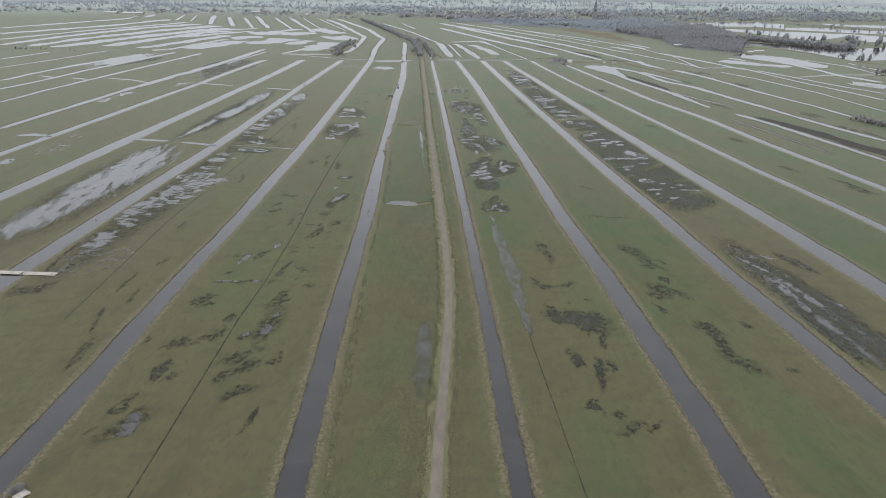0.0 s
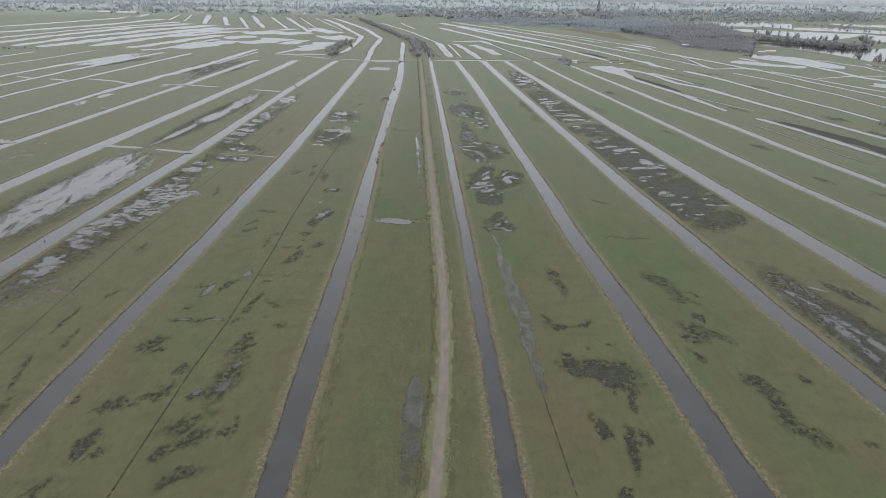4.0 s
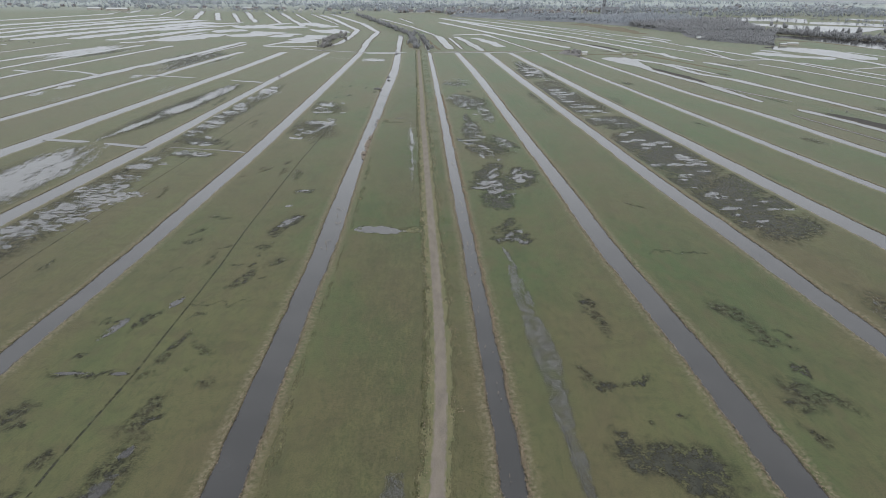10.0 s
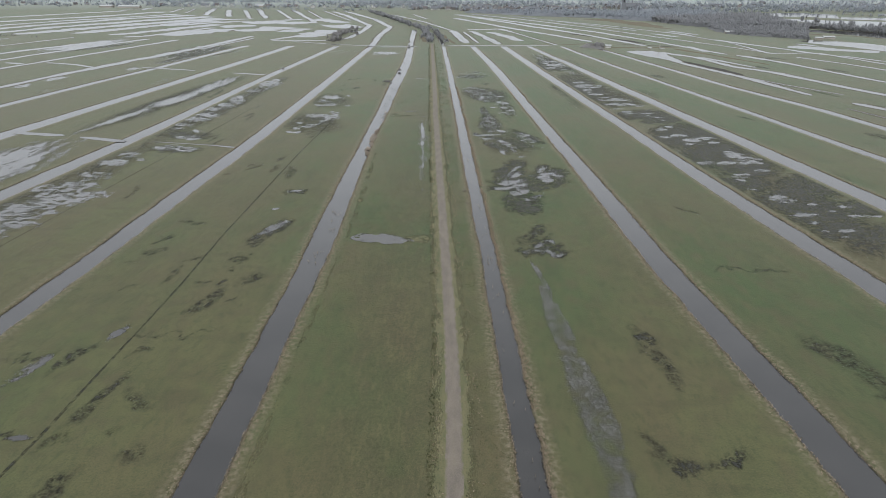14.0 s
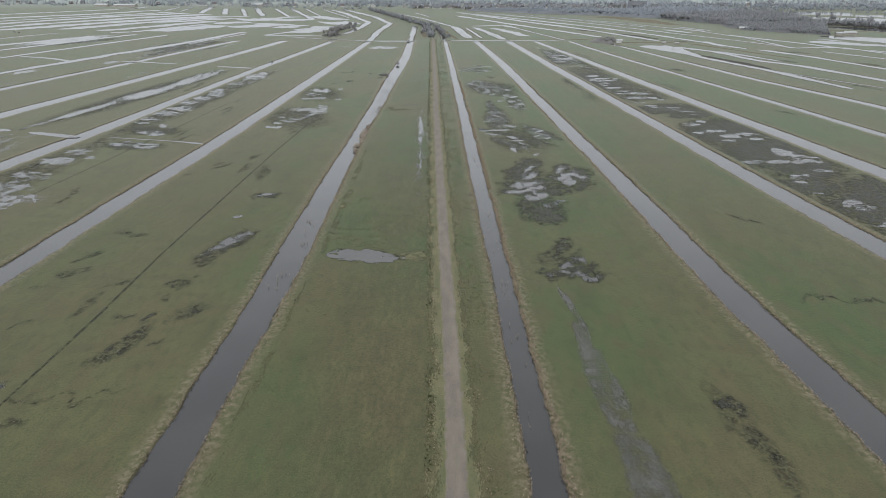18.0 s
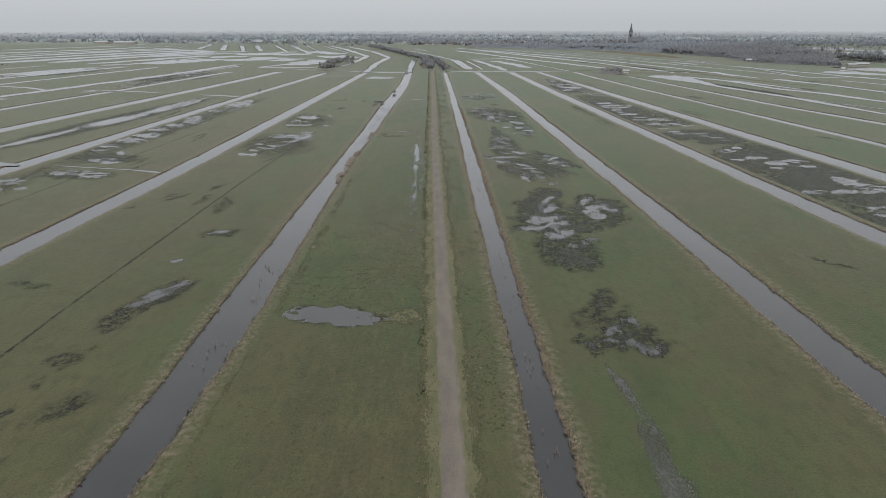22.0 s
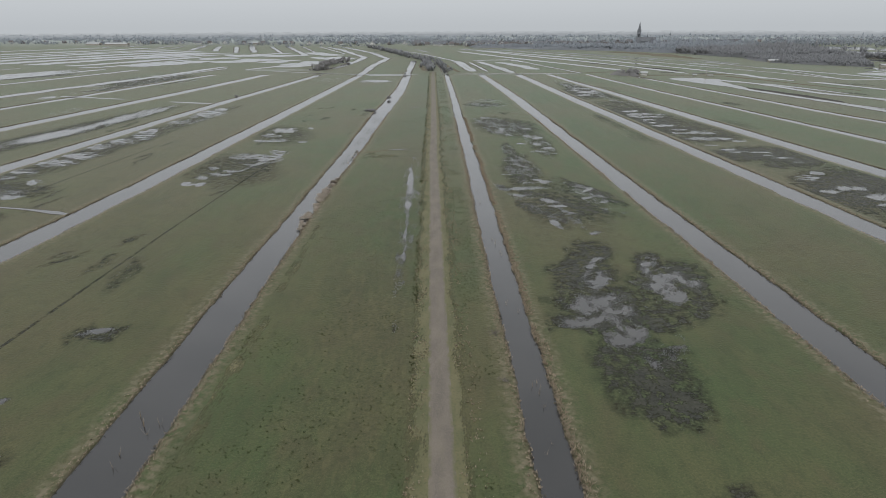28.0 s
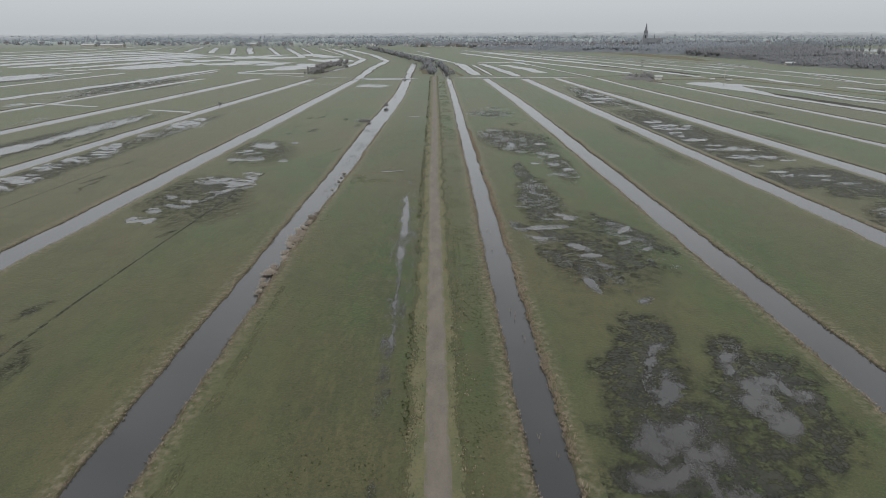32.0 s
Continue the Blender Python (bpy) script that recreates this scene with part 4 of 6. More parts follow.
gleam(-77.6, 517.2, 6.0, 4.2, 121)
gleam(-79.3, 502.9, 4.6, 3.0, 119)
gleam(-79.6, 489.9, 2.7, 2.0, 139)
gleam(-73.6, 491.5, 3.6, 2.7, 138)
gleam(-62.5, 488.4, 2.1, 1.5, 166)
gleam(-67.0, 522.8, 2.0, 1.1, 108)
gleam(-80.2, 439.8, 1.8, 1.3, 135)
mire(-138.3, 467.7, 57.7, 4.5, 87)
stain(-134.8, 490.5, 99.0, 7.0, 88)
gleam(-139.8, 448.2, 6.6, 3.8, 153)
gleam(-137.5, 460.3, 6.6, 3.9, 144)
gleam(-141.1, 434.1, 4.6, 2.5, 154)
gleam(-141.3, 426.2, 3.4, 1.7, 164)
gleam(-142.0, 477.7, 6.0, 3.6, 151)
gleam(-137.2, 488.1, 5.9, 3.7, 142)
gleam(-135.6, 504.6, 9.6, 3.4, 119)
gleam(-138.6, 517.0, 4.2, 2.0, 122)
gleam(-137.2, 541.2, 5.1, 3.2, 131)
gleam(-134.9, 572.2, 11.5, 6.6, 122)
gleam(-134.0, 588.1, 6.1, 2.6, 114)
gleam(-126.1, 405.7, 5.4, 2.9, 146)
gleam(-126.3, 419.9, 3.4, 1.8, 138)
gleam(-127.6, 385.9, 4.4, 1.8, 171)
gleam(-118.0, 382.8, 3.6, 1.7, 167)
mire(-128.7, 411.5, 12.7, 6.7, 163)
mire(-123.4, 384.8, 10.6, 4.7, 170)
slough(119.7, 417.0, 24.2, 14.5, 57)
slough(120.7, 382.6, 22.1, 12.7, 55)
slough(123.9, 359.8, 15.6, 9.1, 50)
slough(113.3, 340.0, 10.4, 6.7, 32)
slough(122.9, 323.9, 15.7, 9.2, 43)
slough(125.4, 309.2, 14.4, 8.3, 39)
slough(124.0, 296.0, 10.4, 5.8, 38)
slough(140.6, 314.8, 9.8, 5.4, 33)
mire(136.1, 337.4, 17.9, 10.3, 41)
mire(131.0, 287.1, 15.1, 7.9, 39)
gleam(109.4, 429.1, 3.3, 2.4, 29)
gleam(115.6, 434.5, 2.3, 1.6, 48)
gleam(113.9, 415.5, 3.7, 2.3, 16)
gleam(118.2, 407.4, 3.8, 2.6, 28)
gleam(107.4, 413.0, 2.5, 1.7, 21)
gleam(124.8, 409.9, 4.1, 2.2, 11)
gleam(113.7, 398.5, 2.4, 1.5, 20)
gleam(126.0, 402.0, 2.9, 1.6, 12)
gleam(109.0, 367.3, 3.1, 1.7, 12)
gleam(117.7, 367.5, 3.6, 1.7, 9)
gleam(126.4, 379.6, 4.3, 2.8, 35)
gleam(130.0, 373.1, 4.8, 3.1, 33)
gleam(125.2, 367.6, 2.7, 1.6, 20)
gleam(131.4, 367.8, 2.3, 1.5, 32)
gleam(125.7, 384.3, 2.5, 1.6, 36)
gleam(116.3, 349.4, 2.9, 1.9, 39)
gleam(112.6, 343.3, 2.0, 1.3, 26)
gleam(127.6, 356.7, 2.5, 1.2, 10)
gleam(112.5, 332.8, 1.4, 0.7, 10)
gleam(118.6, 325.1, 2.8, 1.7, 23)
gleam(119.3, 320.1, 2.8, 1.6, 22)
gleam(116.0, 321.9, 1.9, 1.1, 22)
gleam(117.7, 306.9, 3.3, 1.5, 11)
gleam(116.8, 299.5, 1.7, 0.9, 19)
gleam(135.5, 314.5, 2.3, 1.3, 22)
gleam(128.3, 310.4, 1.7, 0.8, 12)
gleam(133.7, 306.1, 2.4, 1.0, 9)
gleam(139.2, 305.7, 2.8, 1.0, 7)
gleam(123.5, 293.3, 2.3, 0.9, 8)
gleam(117.1, 293.1, 1.5, 0.7, 10)
gleam(119.9, 288.5, 1.2, 0.6, 18)
gleam(126.0, 317.2, 1.7, 0.8, 12)
slough(28.5, 362.3, 6.7, 3.6, 66)
slough(25.4, 350.3, 7.2, 4.5, 61)
slough(25.6, 339.7, 7.8, 4.7, 14)
slough(41.1, 349.4, 8.4, 4.9, 43)
slough(27.5, 332.2, 9.8, 2.8, 4)
slough(38.6, 356.0, 5.8, 2.5, 61)
slough(44.5, 345.5, 5.6, 2.1, 55)
mire(21.9, 355.4, 3.7, 2.8, 47)
mire(42.3, 338.0, 5.2, 2.8, 38)
mire(33.4, 337.8, 5.7, 3.4, 24)
sheet(24.5, 339.2, 4.1, 1.7, 6)
sheet(27.2, 348.6, 3.1, 1.7, 62)
sheet(28.2, 357.3, 1.5, 1.0, 60)
sheet(25.9, 353.5, 1.1, 0.7, 60)
sheet(39.0, 355.0, 3.0, 1.2, 62)
sheet(40.6, 347.4, 4.2, 2.5, 38)
sheet(40.0, 341.8, 2.2, 1.3, 42)
sheet(26.1, 333.8, 3.0, 1.4, 9)
sheet(21.2, 331.6, 2.0, 1.4, 35)
spill(41.2, 352.9, 3.3, 1.8, 17)
spill(22.9, 344.8, 2.3, 1.7, 31)
pool(32.9, 375.3, 1.6, 1.2, 41)
spill(27.1, 337.4, 3.8, 1.3, 4)
spill(35.8, 347.5, 2.3, 1.4, 19)
slough(93.1, 683.5, 33.7, 14.9, 74)
slough(91.6, 573.2, 26.1, 11.4, 69)
slough(96.3, 547.1, 22.6, 12.4, 62)
mire(101.6, 519.7, 14.8, 9.9, 39)
mire(106.1, 497.6, 13.4, 8.2, 22)
slough(110.7, 466.1, 16.0, 9.1, 23)
slough(118.9, 454.3, 13.0, 7.0, 34)
stain(107.4, 518.2, 35.5, 20.6, 52)
stain(95.5, 606.2, 27.5, 14.1, 68)
gleam(91.5, 708.8, 6.5, 5.3, 43)
gleam(93.9, 681.1, 7.8, 6.1, 51)
gleam(86.9, 665.4, 5.2, 4.0, 56)
gleam(102.6, 697.9, 4.4, 2.2, 72)
gleam(84.8, 694.4, 4.3, 2.9, 69)
gleam(96.5, 582.1, 3.9, 2.9, 42)
gleam(97.8, 569.5, 5.6, 3.6, 16)
gleam(99.0, 561.1, 6.6, 3.2, 7)
gleam(96.3, 548.6, 3.7, 2.2, 58)
gleam(108.4, 567.9, 3.1, 1.9, 55)
gleam(99.0, 531.7, 4.3, 2.3, 10)
gleam(101.0, 519.1, 3.1, 2.0, 21)
gleam(105.9, 511.0, 8.3, 2.4, 3)
gleam(109.0, 515.6, 3.6, 1.6, 7)
gleam(95.5, 539.8, 2.2, 1.5, 51)
gleam(106.0, 496.3, 7.0, 2.9, 7)
gleam(105.0, 499.3, 4.2, 1.4, 4)
gleam(116.3, 491.6, 2.4, 1.4, 20)
gleam(103.8, 473.1, 2.6, 1.5, 19)
gleam(105.7, 468.5, 3.3, 1.4, 8)
gleam(112.9, 468.6, 3.6, 1.2, 5)
gleam(113.4, 462.6, 1.8, 0.9, 13)
gleam(117.4, 458.5, 3.2, 1.3, 8)
gleam(101.2, 482.3, 2.3, 0.9, 5)
gleam(118.9, 451.2, 1.7, 0.7, 10)
gleam(32.8, 522.0, 2.1, 1.8, 59)
gleam(31.9, 502.6, 2.7, 2.4, 45)
gleam(34.0, 498.4, 2.2, 1.9, 41)
gleam(32.9, 484.0, 1.9, 1.5, 63)
gleam(35.5, 476.3, 2.0, 1.6, 27)
gleam(31.6, 469.0, 2.6, 1.7, 9)
gleam(37.7, 465.2, 1.1, 0.9, 22)
gleam(27.2, 484.9, 1.6, 1.3, 20)
stain(-78.9, 296.4, 4.2, 1.4, 7)
stain(-81.9, 284.7, 2.2, 1.3, 44)
stain(-83.7, 281.4, 1.6, 1.0, 28)
stain(-80.9, 274.7, 3.2, 2.0, 13)
mire(-52.1, 290.8, 9.4, 2.6, 71)
pool(-52.1, 292.5, 6.2, 1.3, 64)
pool(-53.6, 291.3, 2.8, 1.0, 73)
pool(-56.3, 309.0, 1.2, 0.8, 36)
stain(-54.4, 280.3, 2.9, 1.1, 86)
mire(-54.4, 327.1, 3.8, 2.0, 20)
pool(-54.5, 327.3, 2.0, 0.8, 26)
stain(-55.4, 270.0, 2.8, 2.0, 20)
stain(-68.6, 268.5, 2.9, 0.8, 37)
stain(-55.7, 264.0, 1.2, 0.8, 64)
stain(-69.6, 259.3, 3.3, 1.3, 76)
stain(-60.5, 255.6, 1.9, 1.2, 29)
stain(-48.1, 256.0, 3.4, 1.8, 59)
stain(-55.5, 256.9, 2.0, 0.8, 79)
stain(-55.7, 246.6, 6.6, 2.4, 79)
stain(-53.7, 248.0, 1.6, 1.0, 14)
stain(-50.4, 246.7, 1.5, 1.0, 50)
stain(-84.1, 267.0, 1.8, 1.0, 15)
stain(-77.4, 251.9, 1.8, 0.8, 17)
stain(-61.2, 225.7, 1.8, 1.1, 24)
stain(-73.9, 222.1, 5.0, 1.3, 74)
stain(-82.7, 222.4, 4.1, 0.9, 15)
stain(-82.0, 207.1, 1.8, 1.1, 19)
stain(-61.4, 209.3, 7.1, 1.6, 84)
stain(-54.2, 209.5, 4.0, 1.3, 143)
stain(-54.0, 202.5, 1.4, 0.8, 51)
stain(-48.3, 197.7, 2.1, 1.5, 33)
stain(-62.0, 197.7, 3.0, 1.2, 35)
pool(-80.0, 218.7, 4.2, 1.3, 75)
pool(-69.2, 232.1, 2.8, 1.0, 72)
stain(-57.3, 232.1, 9.1, 0.5, 0)
stain(-75.9, 199.5, 10.9, 0.6, 179)
pool(-80.5, 199.6, 3.3, 0.5, 179)
pool(-69.4, 199.5, 1.8, 0.5, 0)
stain(-84.3, 185.7, 4.6, 2.0, 47)
stain(-81.7, 182.4, 1.9, 1.2, 17)
stain(-70.9, 172.1, 3.0, 1.6, 75)
stain(-57.4, 185.8, 6.2, 1.8, 75)
stain(-55.3, 183.9, 3.2, 1.0, 45)
stain(-56.3, 169.0, 10.5, 3.4, 82)
pool(-56.5, 165.6, 3.0, 1.5, 74)
pool(-55.7, 174.9, 1.5, 0.9, 67)
stain(-62.0, 162.6, 2.4, 1.5, 41)
pool(-62.4, 162.9, 1.3, 0.7, 49)
stain(-74.6, 162.6, 2.9, 1.2, 27)
stain(-71.2, 163.1, 3.4, 1.5, 84)
mire(-81.6, 157.3, 2.9, 1.8, 52)
stain(-81.5, 157.8, 4.8, 1.4, 14)
stain(-93.4, 160.0, 2.3, 1.3, 56)
mire(-81.7, 142.8, 4.6, 1.8, 88)
stain(-76.6, 139.7, 2.6, 1.5, 42)
stain(-60.2, 151.5, 6.2, 3.0, 37)
stain(-56.9, 144.8, 4.7, 2.2, 45)
stain(-50.2, 147.2, 2.7, 1.6, 70)
stain(-48.7, 149.8, 4.7, 0.7, 91)
stain(-62.3, 140.1, 3.4, 1.5, 67)
stain(-55.5, 133.1, 4.7, 2.2, 32)
stain(-49.7, 121.1, 4.7, 0.7, 87)
stain(-80.9, 119.7, 8.1, 3.0, 53)
pool(-79.8, 120.2, 4.9, 1.7, 94)
stain(-85.6, 126.8, 5.4, 1.6, 61)
stain(-89.1, 117.5, 1.3, 0.9, 47)
stain(44.7, 225.7, 9.8, 1.8, 96)
mire(39.5, 196.5, 3.9, 1.4, 175)
mire(47.9, 197.2, 3.3, 1.2, 9)
mire(39.1, 177.6, 4.3, 1.4, 101)
slough(46.5, 169.8, 9.1, 2.4, 155)
slough(47.9, 169.4, 7.8, 2.2, 133)
mire(53.0, 159.8, 4.3, 0.8, 87)
stain(54.2, 185.6, 1.6, 0.8, 13)
mire(41.6, 150.2, 4.2, 1.6, 113)
mire(47.6, 141.7, 6.6, 1.8, 83)
mire(51.5, 146.4, 3.2, 1.0, 105)
mire(42.5, 126.5, 2.9, 1.8, 136)
mire(42.8, 129.5, 1.3, 0.9, 152)
stain(47.9, 123.0, 1.6, 0.9, 17)
stain(49.8, 118.5, 4.4, 1.8, 32)
stain(55.6, 119.4, 3.0, 0.9, 38)
stain(82.3, 225.6, 8.0, 3.2, 120)
stain(86.1, 211.6, 4.4, 1.5, 167)
stain(84.7, 192.3, 8.0, 3.2, 140)
stain(77.8, 180.5, 3.1, 1.5, 126)
mire(89.2, 165.7, 4.9, 2.4, 118)
stain(90.1, 158.1, 9.0, 2.5, 87)
stain(91.9, 146.4, 6.9, 2.6, 129)
stain(92.9, 147.2, 4.3, 1.5, 150)
stain(102.5, 169.3, 2.4, 1.2, 105)
stain(104.9, 143.1, 2.4, 1.2, 103)
mire(44.8, 231.9, 2.8, 1.1, 133)
stain(36.8, 199.9, 4.5, 1.2, 117)
stain(45.8, 183.0, 0.7, 0.6, 137)
stain(84.0, 219.4, 6.9, 2.5, 103)
stain(90.8, 215.4, 1.2, 1.0, 138)
mire(87.1, 202.0, 2.5, 1.6, 116)
stain(79.9, 189.3, 4.0, 2.5, 153)
stain(82.8, 265.8, 9.0, 0.8, 175)
stain(80.4, 311.0, 3.7, 1.2, 141)
slough(127.3, 211.2, 11.4, 2.6, 110)
slough(128.4, 189.2, 14.9, 3.6, 93)
slough(130.2, 172.2, 18.8, 4.2, 87)
slough(139.3, 181.5, 11.2, 2.6, 97)
mire(145.4, 216.7, 8.9, 2.0, 110)
mire(126.5, 227.4, 4.8, 2.0, 101)
pool(126.4, 214.9, 6.7, 1.0, 114)
pool(136.3, 220.6, 3.2, 0.8, 143)
pool(128.7, 194.0, 9.0, 1.6, 97)
pool(134.0, 188.2, 10.4, 1.3, 100)
pool(129.0, 180.6, 4.9, 1.2, 91)
pool(130.5, 168.1, 9.4, 1.5, 100)
pool(141.3, 183.6, 4.5, 0.9, 113)
pool(146.5, 212.5, 1.9, 0.6, 97)
mire(21.1, 447.1, 13.7, 2.0, 91)
mire(21.5, 465.1, 20.1, 2.2, 93)
slough(20.2, 411.3, 8.1, 2.4, 143)
mire(20.4, 395.2, 6.5, 2.2, 114)
mire(25.6, 386.6, 8.5, 2.4, 100)
mire(31.8, 399.0, 12.7, 2.6, 132)
mire(38.7, 416.1, 10.9, 2.2, 118)
mire(41.2, 408.0, 9.5, 1.8, 115)
pool(20.6, 414.9, 5.9, 1.3, 6)
pool(17.4, 408.2, 2.5, 0.8, 152)
pool(26.8, 424.5, 2.5, 1.0, 150)
pool(26.1, 401.9, 3.2, 1.1, 136)
pool(27.8, 396.8, 2.3, 0.9, 1)
pool(24.8, 382.2, 3.1, 0.8, 101)
pool(38.8, 413.6, 3.0, 0.7, 54)
pool(36.5, 404.7, 1.9, 0.7, 39)
pool(40.7, 401.2, 1.7, 0.7, 46)
pool(29.7, 391.3, 1.8, 0.6, 149)
pool(16.9, 432.2, 1.5, 0.6, 167)
pool(22.5, 444.8, 2.4, 0.5, 133)
spill(38.8, 406.3, 11.2, 2.6, 105)
spill(22.0, 457.7, 18.7, 2.0, 95)
spill(22.3, 399.4, 14.4, 2.5, 114)
stain(-150.2, 192.9, 6.2, 3.7, -150)
spill(-145.7, 203.7, 6.8, 2.2, -177)
spill(-128.0, 214.4, 4.3, 2.6, 105)
spill(-139.8, 217.6, 9.6, 7.9, -154)
pool(-148.0, 236.6, 9.3, 4.4, 94)
pool(-193.0, 264.9, 21.5, 8.9, 89)
stain(-143.6, 294.4, 80.9, 11.0, 87)
pool(-189.5, 307.0, 33.2, 9.8, 97)
stain(-187.5, 314.2, 70.0, 17.0, 89)
pool(-184.1, 345.7, 42.3, 14.1, 91)
stain(-61.9, 350.2, 7.7, 2.1, 99)
pool(-268.7, 358.9, 6.1, 3.6, 115)
spill(-257.6, 387.6, 10.4, 7.0, 106)
pool(27.5, 422.5, 1.9, 1.3, 81)
spill(-263.4, 422.8, 6.0, 2.2, 149)
pool(-296.1, 426.7, 9.8, 2.6, -177)
spill(22.6, 438.8, 12.6, 3.8, 95)
mire(22.1, 439.7, 20.2, 4.9, 89)
pool(-181.8, 453.4, 28.3, 2.5, 84)
spill(33.8, 481.3, 15.7, 2.8, 96)
stain(34.4, 485.3, 23.1, 4.2, 91)
pool(-175.6, 506.9, 25.6, 5.5, 82)
mire(-175.9, 514.5, 76.1, 9.4, 85)
mire(23.6, 530.0, 24.0, 11.7, 101)
spill(20.1, 531.1, 18.8, 6.7, 102)
spill(-280.3, 531.8, 9.2, 4.0, 80)
pool(-309.5, 557.3, 8.1, 4.0, 94)
spill(-135.0, 560.0, 26.7, 5.5, 86)
pool(-171.7, 563.7, 32.5, 5.2, 89)
spill(-219.6, 582.0, 10.8, 3.3, 97)
pool(-306.8, 591.3, 10.4, 4.4, 89)
spill(17.2, 620.1, 14.3, 7.8, 87)
pool(-275.5, 650.3, 8.3, 4.5, 107)
spill(-354.9, 680.9, 9.3, 4.0, 122)
mire(-273.5, 792.0, 51.9, 23.9, 90)
spill(-279.7, 795.6, 52.8, 16.6, 89)
pool(-434.0, 858.0, 60.8, 18.4, 88)
stain(-418.3, 859.2, 37.3, 8.8, 101)
stain(29.5, 401.0, 22.0, 10.0, 92), slough(48.2, 171.5, 7.0, 4.6, 160), slough(134.0, 178.0, 44.0, 7.0, 98), spill(133.0, 172.0, 40.0, 6.0, 98)
film(25.2, 263.5, 5.5, 0.4, 97), film(26.4, 259, 7, 0.5, 96), film(25.9, 250, 5.0, 1.0, 96), film(26.8, 236, 11, 2.0, 94), film(28.5, 211, 15, 2.6, 94), film(28.8, 190, 12, 1.7, 92), film(29.4, 173, 9, 1.3, 92)
wet_places.append((-6.8, 284.5, 3.2, 2.6, 0, "dry", 0.8, 0.60, 0.45))
dry(-27, 150, 34, 1.1, 92), dry(-29.5, 235, 40, 1.2, 91), dry(-30, 330, 36, 1.0, 92), dry(-26, 460, 5, 1.6, 0), dry(-33, 462, 3, 5, 0), dry(-24, 100, 24, 1.4, 95)
pool(-65.5, 452.2, 13.0, 1.0, 75)
pool(-12.4, 412, 27, 0.9, 93), spill(-12.0, 412, 32, 1.8, 93), pool(-10.1, 370.5, 14.0, 0.3, 93), spill(-10.1, 360.5, 22.0, 0.7, 93), film(-4.8, 152, 16, 2.2, 89)
flooded = [(96, 700, 52, 9, 98), (-255, 745, 46, 11, 74), (-410, 825, 44, 13, 70)]
for place in flooded:
    mire(*place), spill(*place)
pool(-70, 776, 12, 12, 0), spill(-112, 790, 12, 12, 0), spill(17, 612, 9, 8, 0), stain(17, 612, 11, 10, 0)
rng = random.Random(4)
for k in range(26):
    stain(rng.uniform(-92, -44), rng.uniform(330, 620), rng.uniform(1.5, 5.0), rng.uniform(0.6, 1.6), rng.uniform(60, 100))
for k in range(34):
    stain(rng.uniform(-160, -108), rng.uniform(120, 560), rng.uniform(3, 9), rng.uniform(0.4, 1.2), rng.uniform(75, 105))
for k in range(26):
    stain(rng.uniform(160, 330), rng.uniform(300, 800), rng.uniform(5, 14), rng.uniform(1.5, 4), rng.uniform(92, 108))
for k in range(10):
    stain(rng.uniform(18, 46), rng.uniform(430, 640), rng.uniform(1.5, 5), rng.uniform(1, 2.5), rng.uniform(60, 120))


def clusters(places):
    """Places whose surroundings overlap, put together."""
    left, groups = list(places), []
    while left:
        group = [left.pop()]
        for g in group:
            close = [p for p in left if abs(p[0] - g[0]) < 1.3 * (p[3] + g[3]) + 6 and abs(p[1] - g[1]) < 1.3 * (p[2] + g[2]) and abs(p[1] - g[1]) < 60]
            group += close
            left = [p for p in left if p not in close]
        groups.append(group)
    return groups


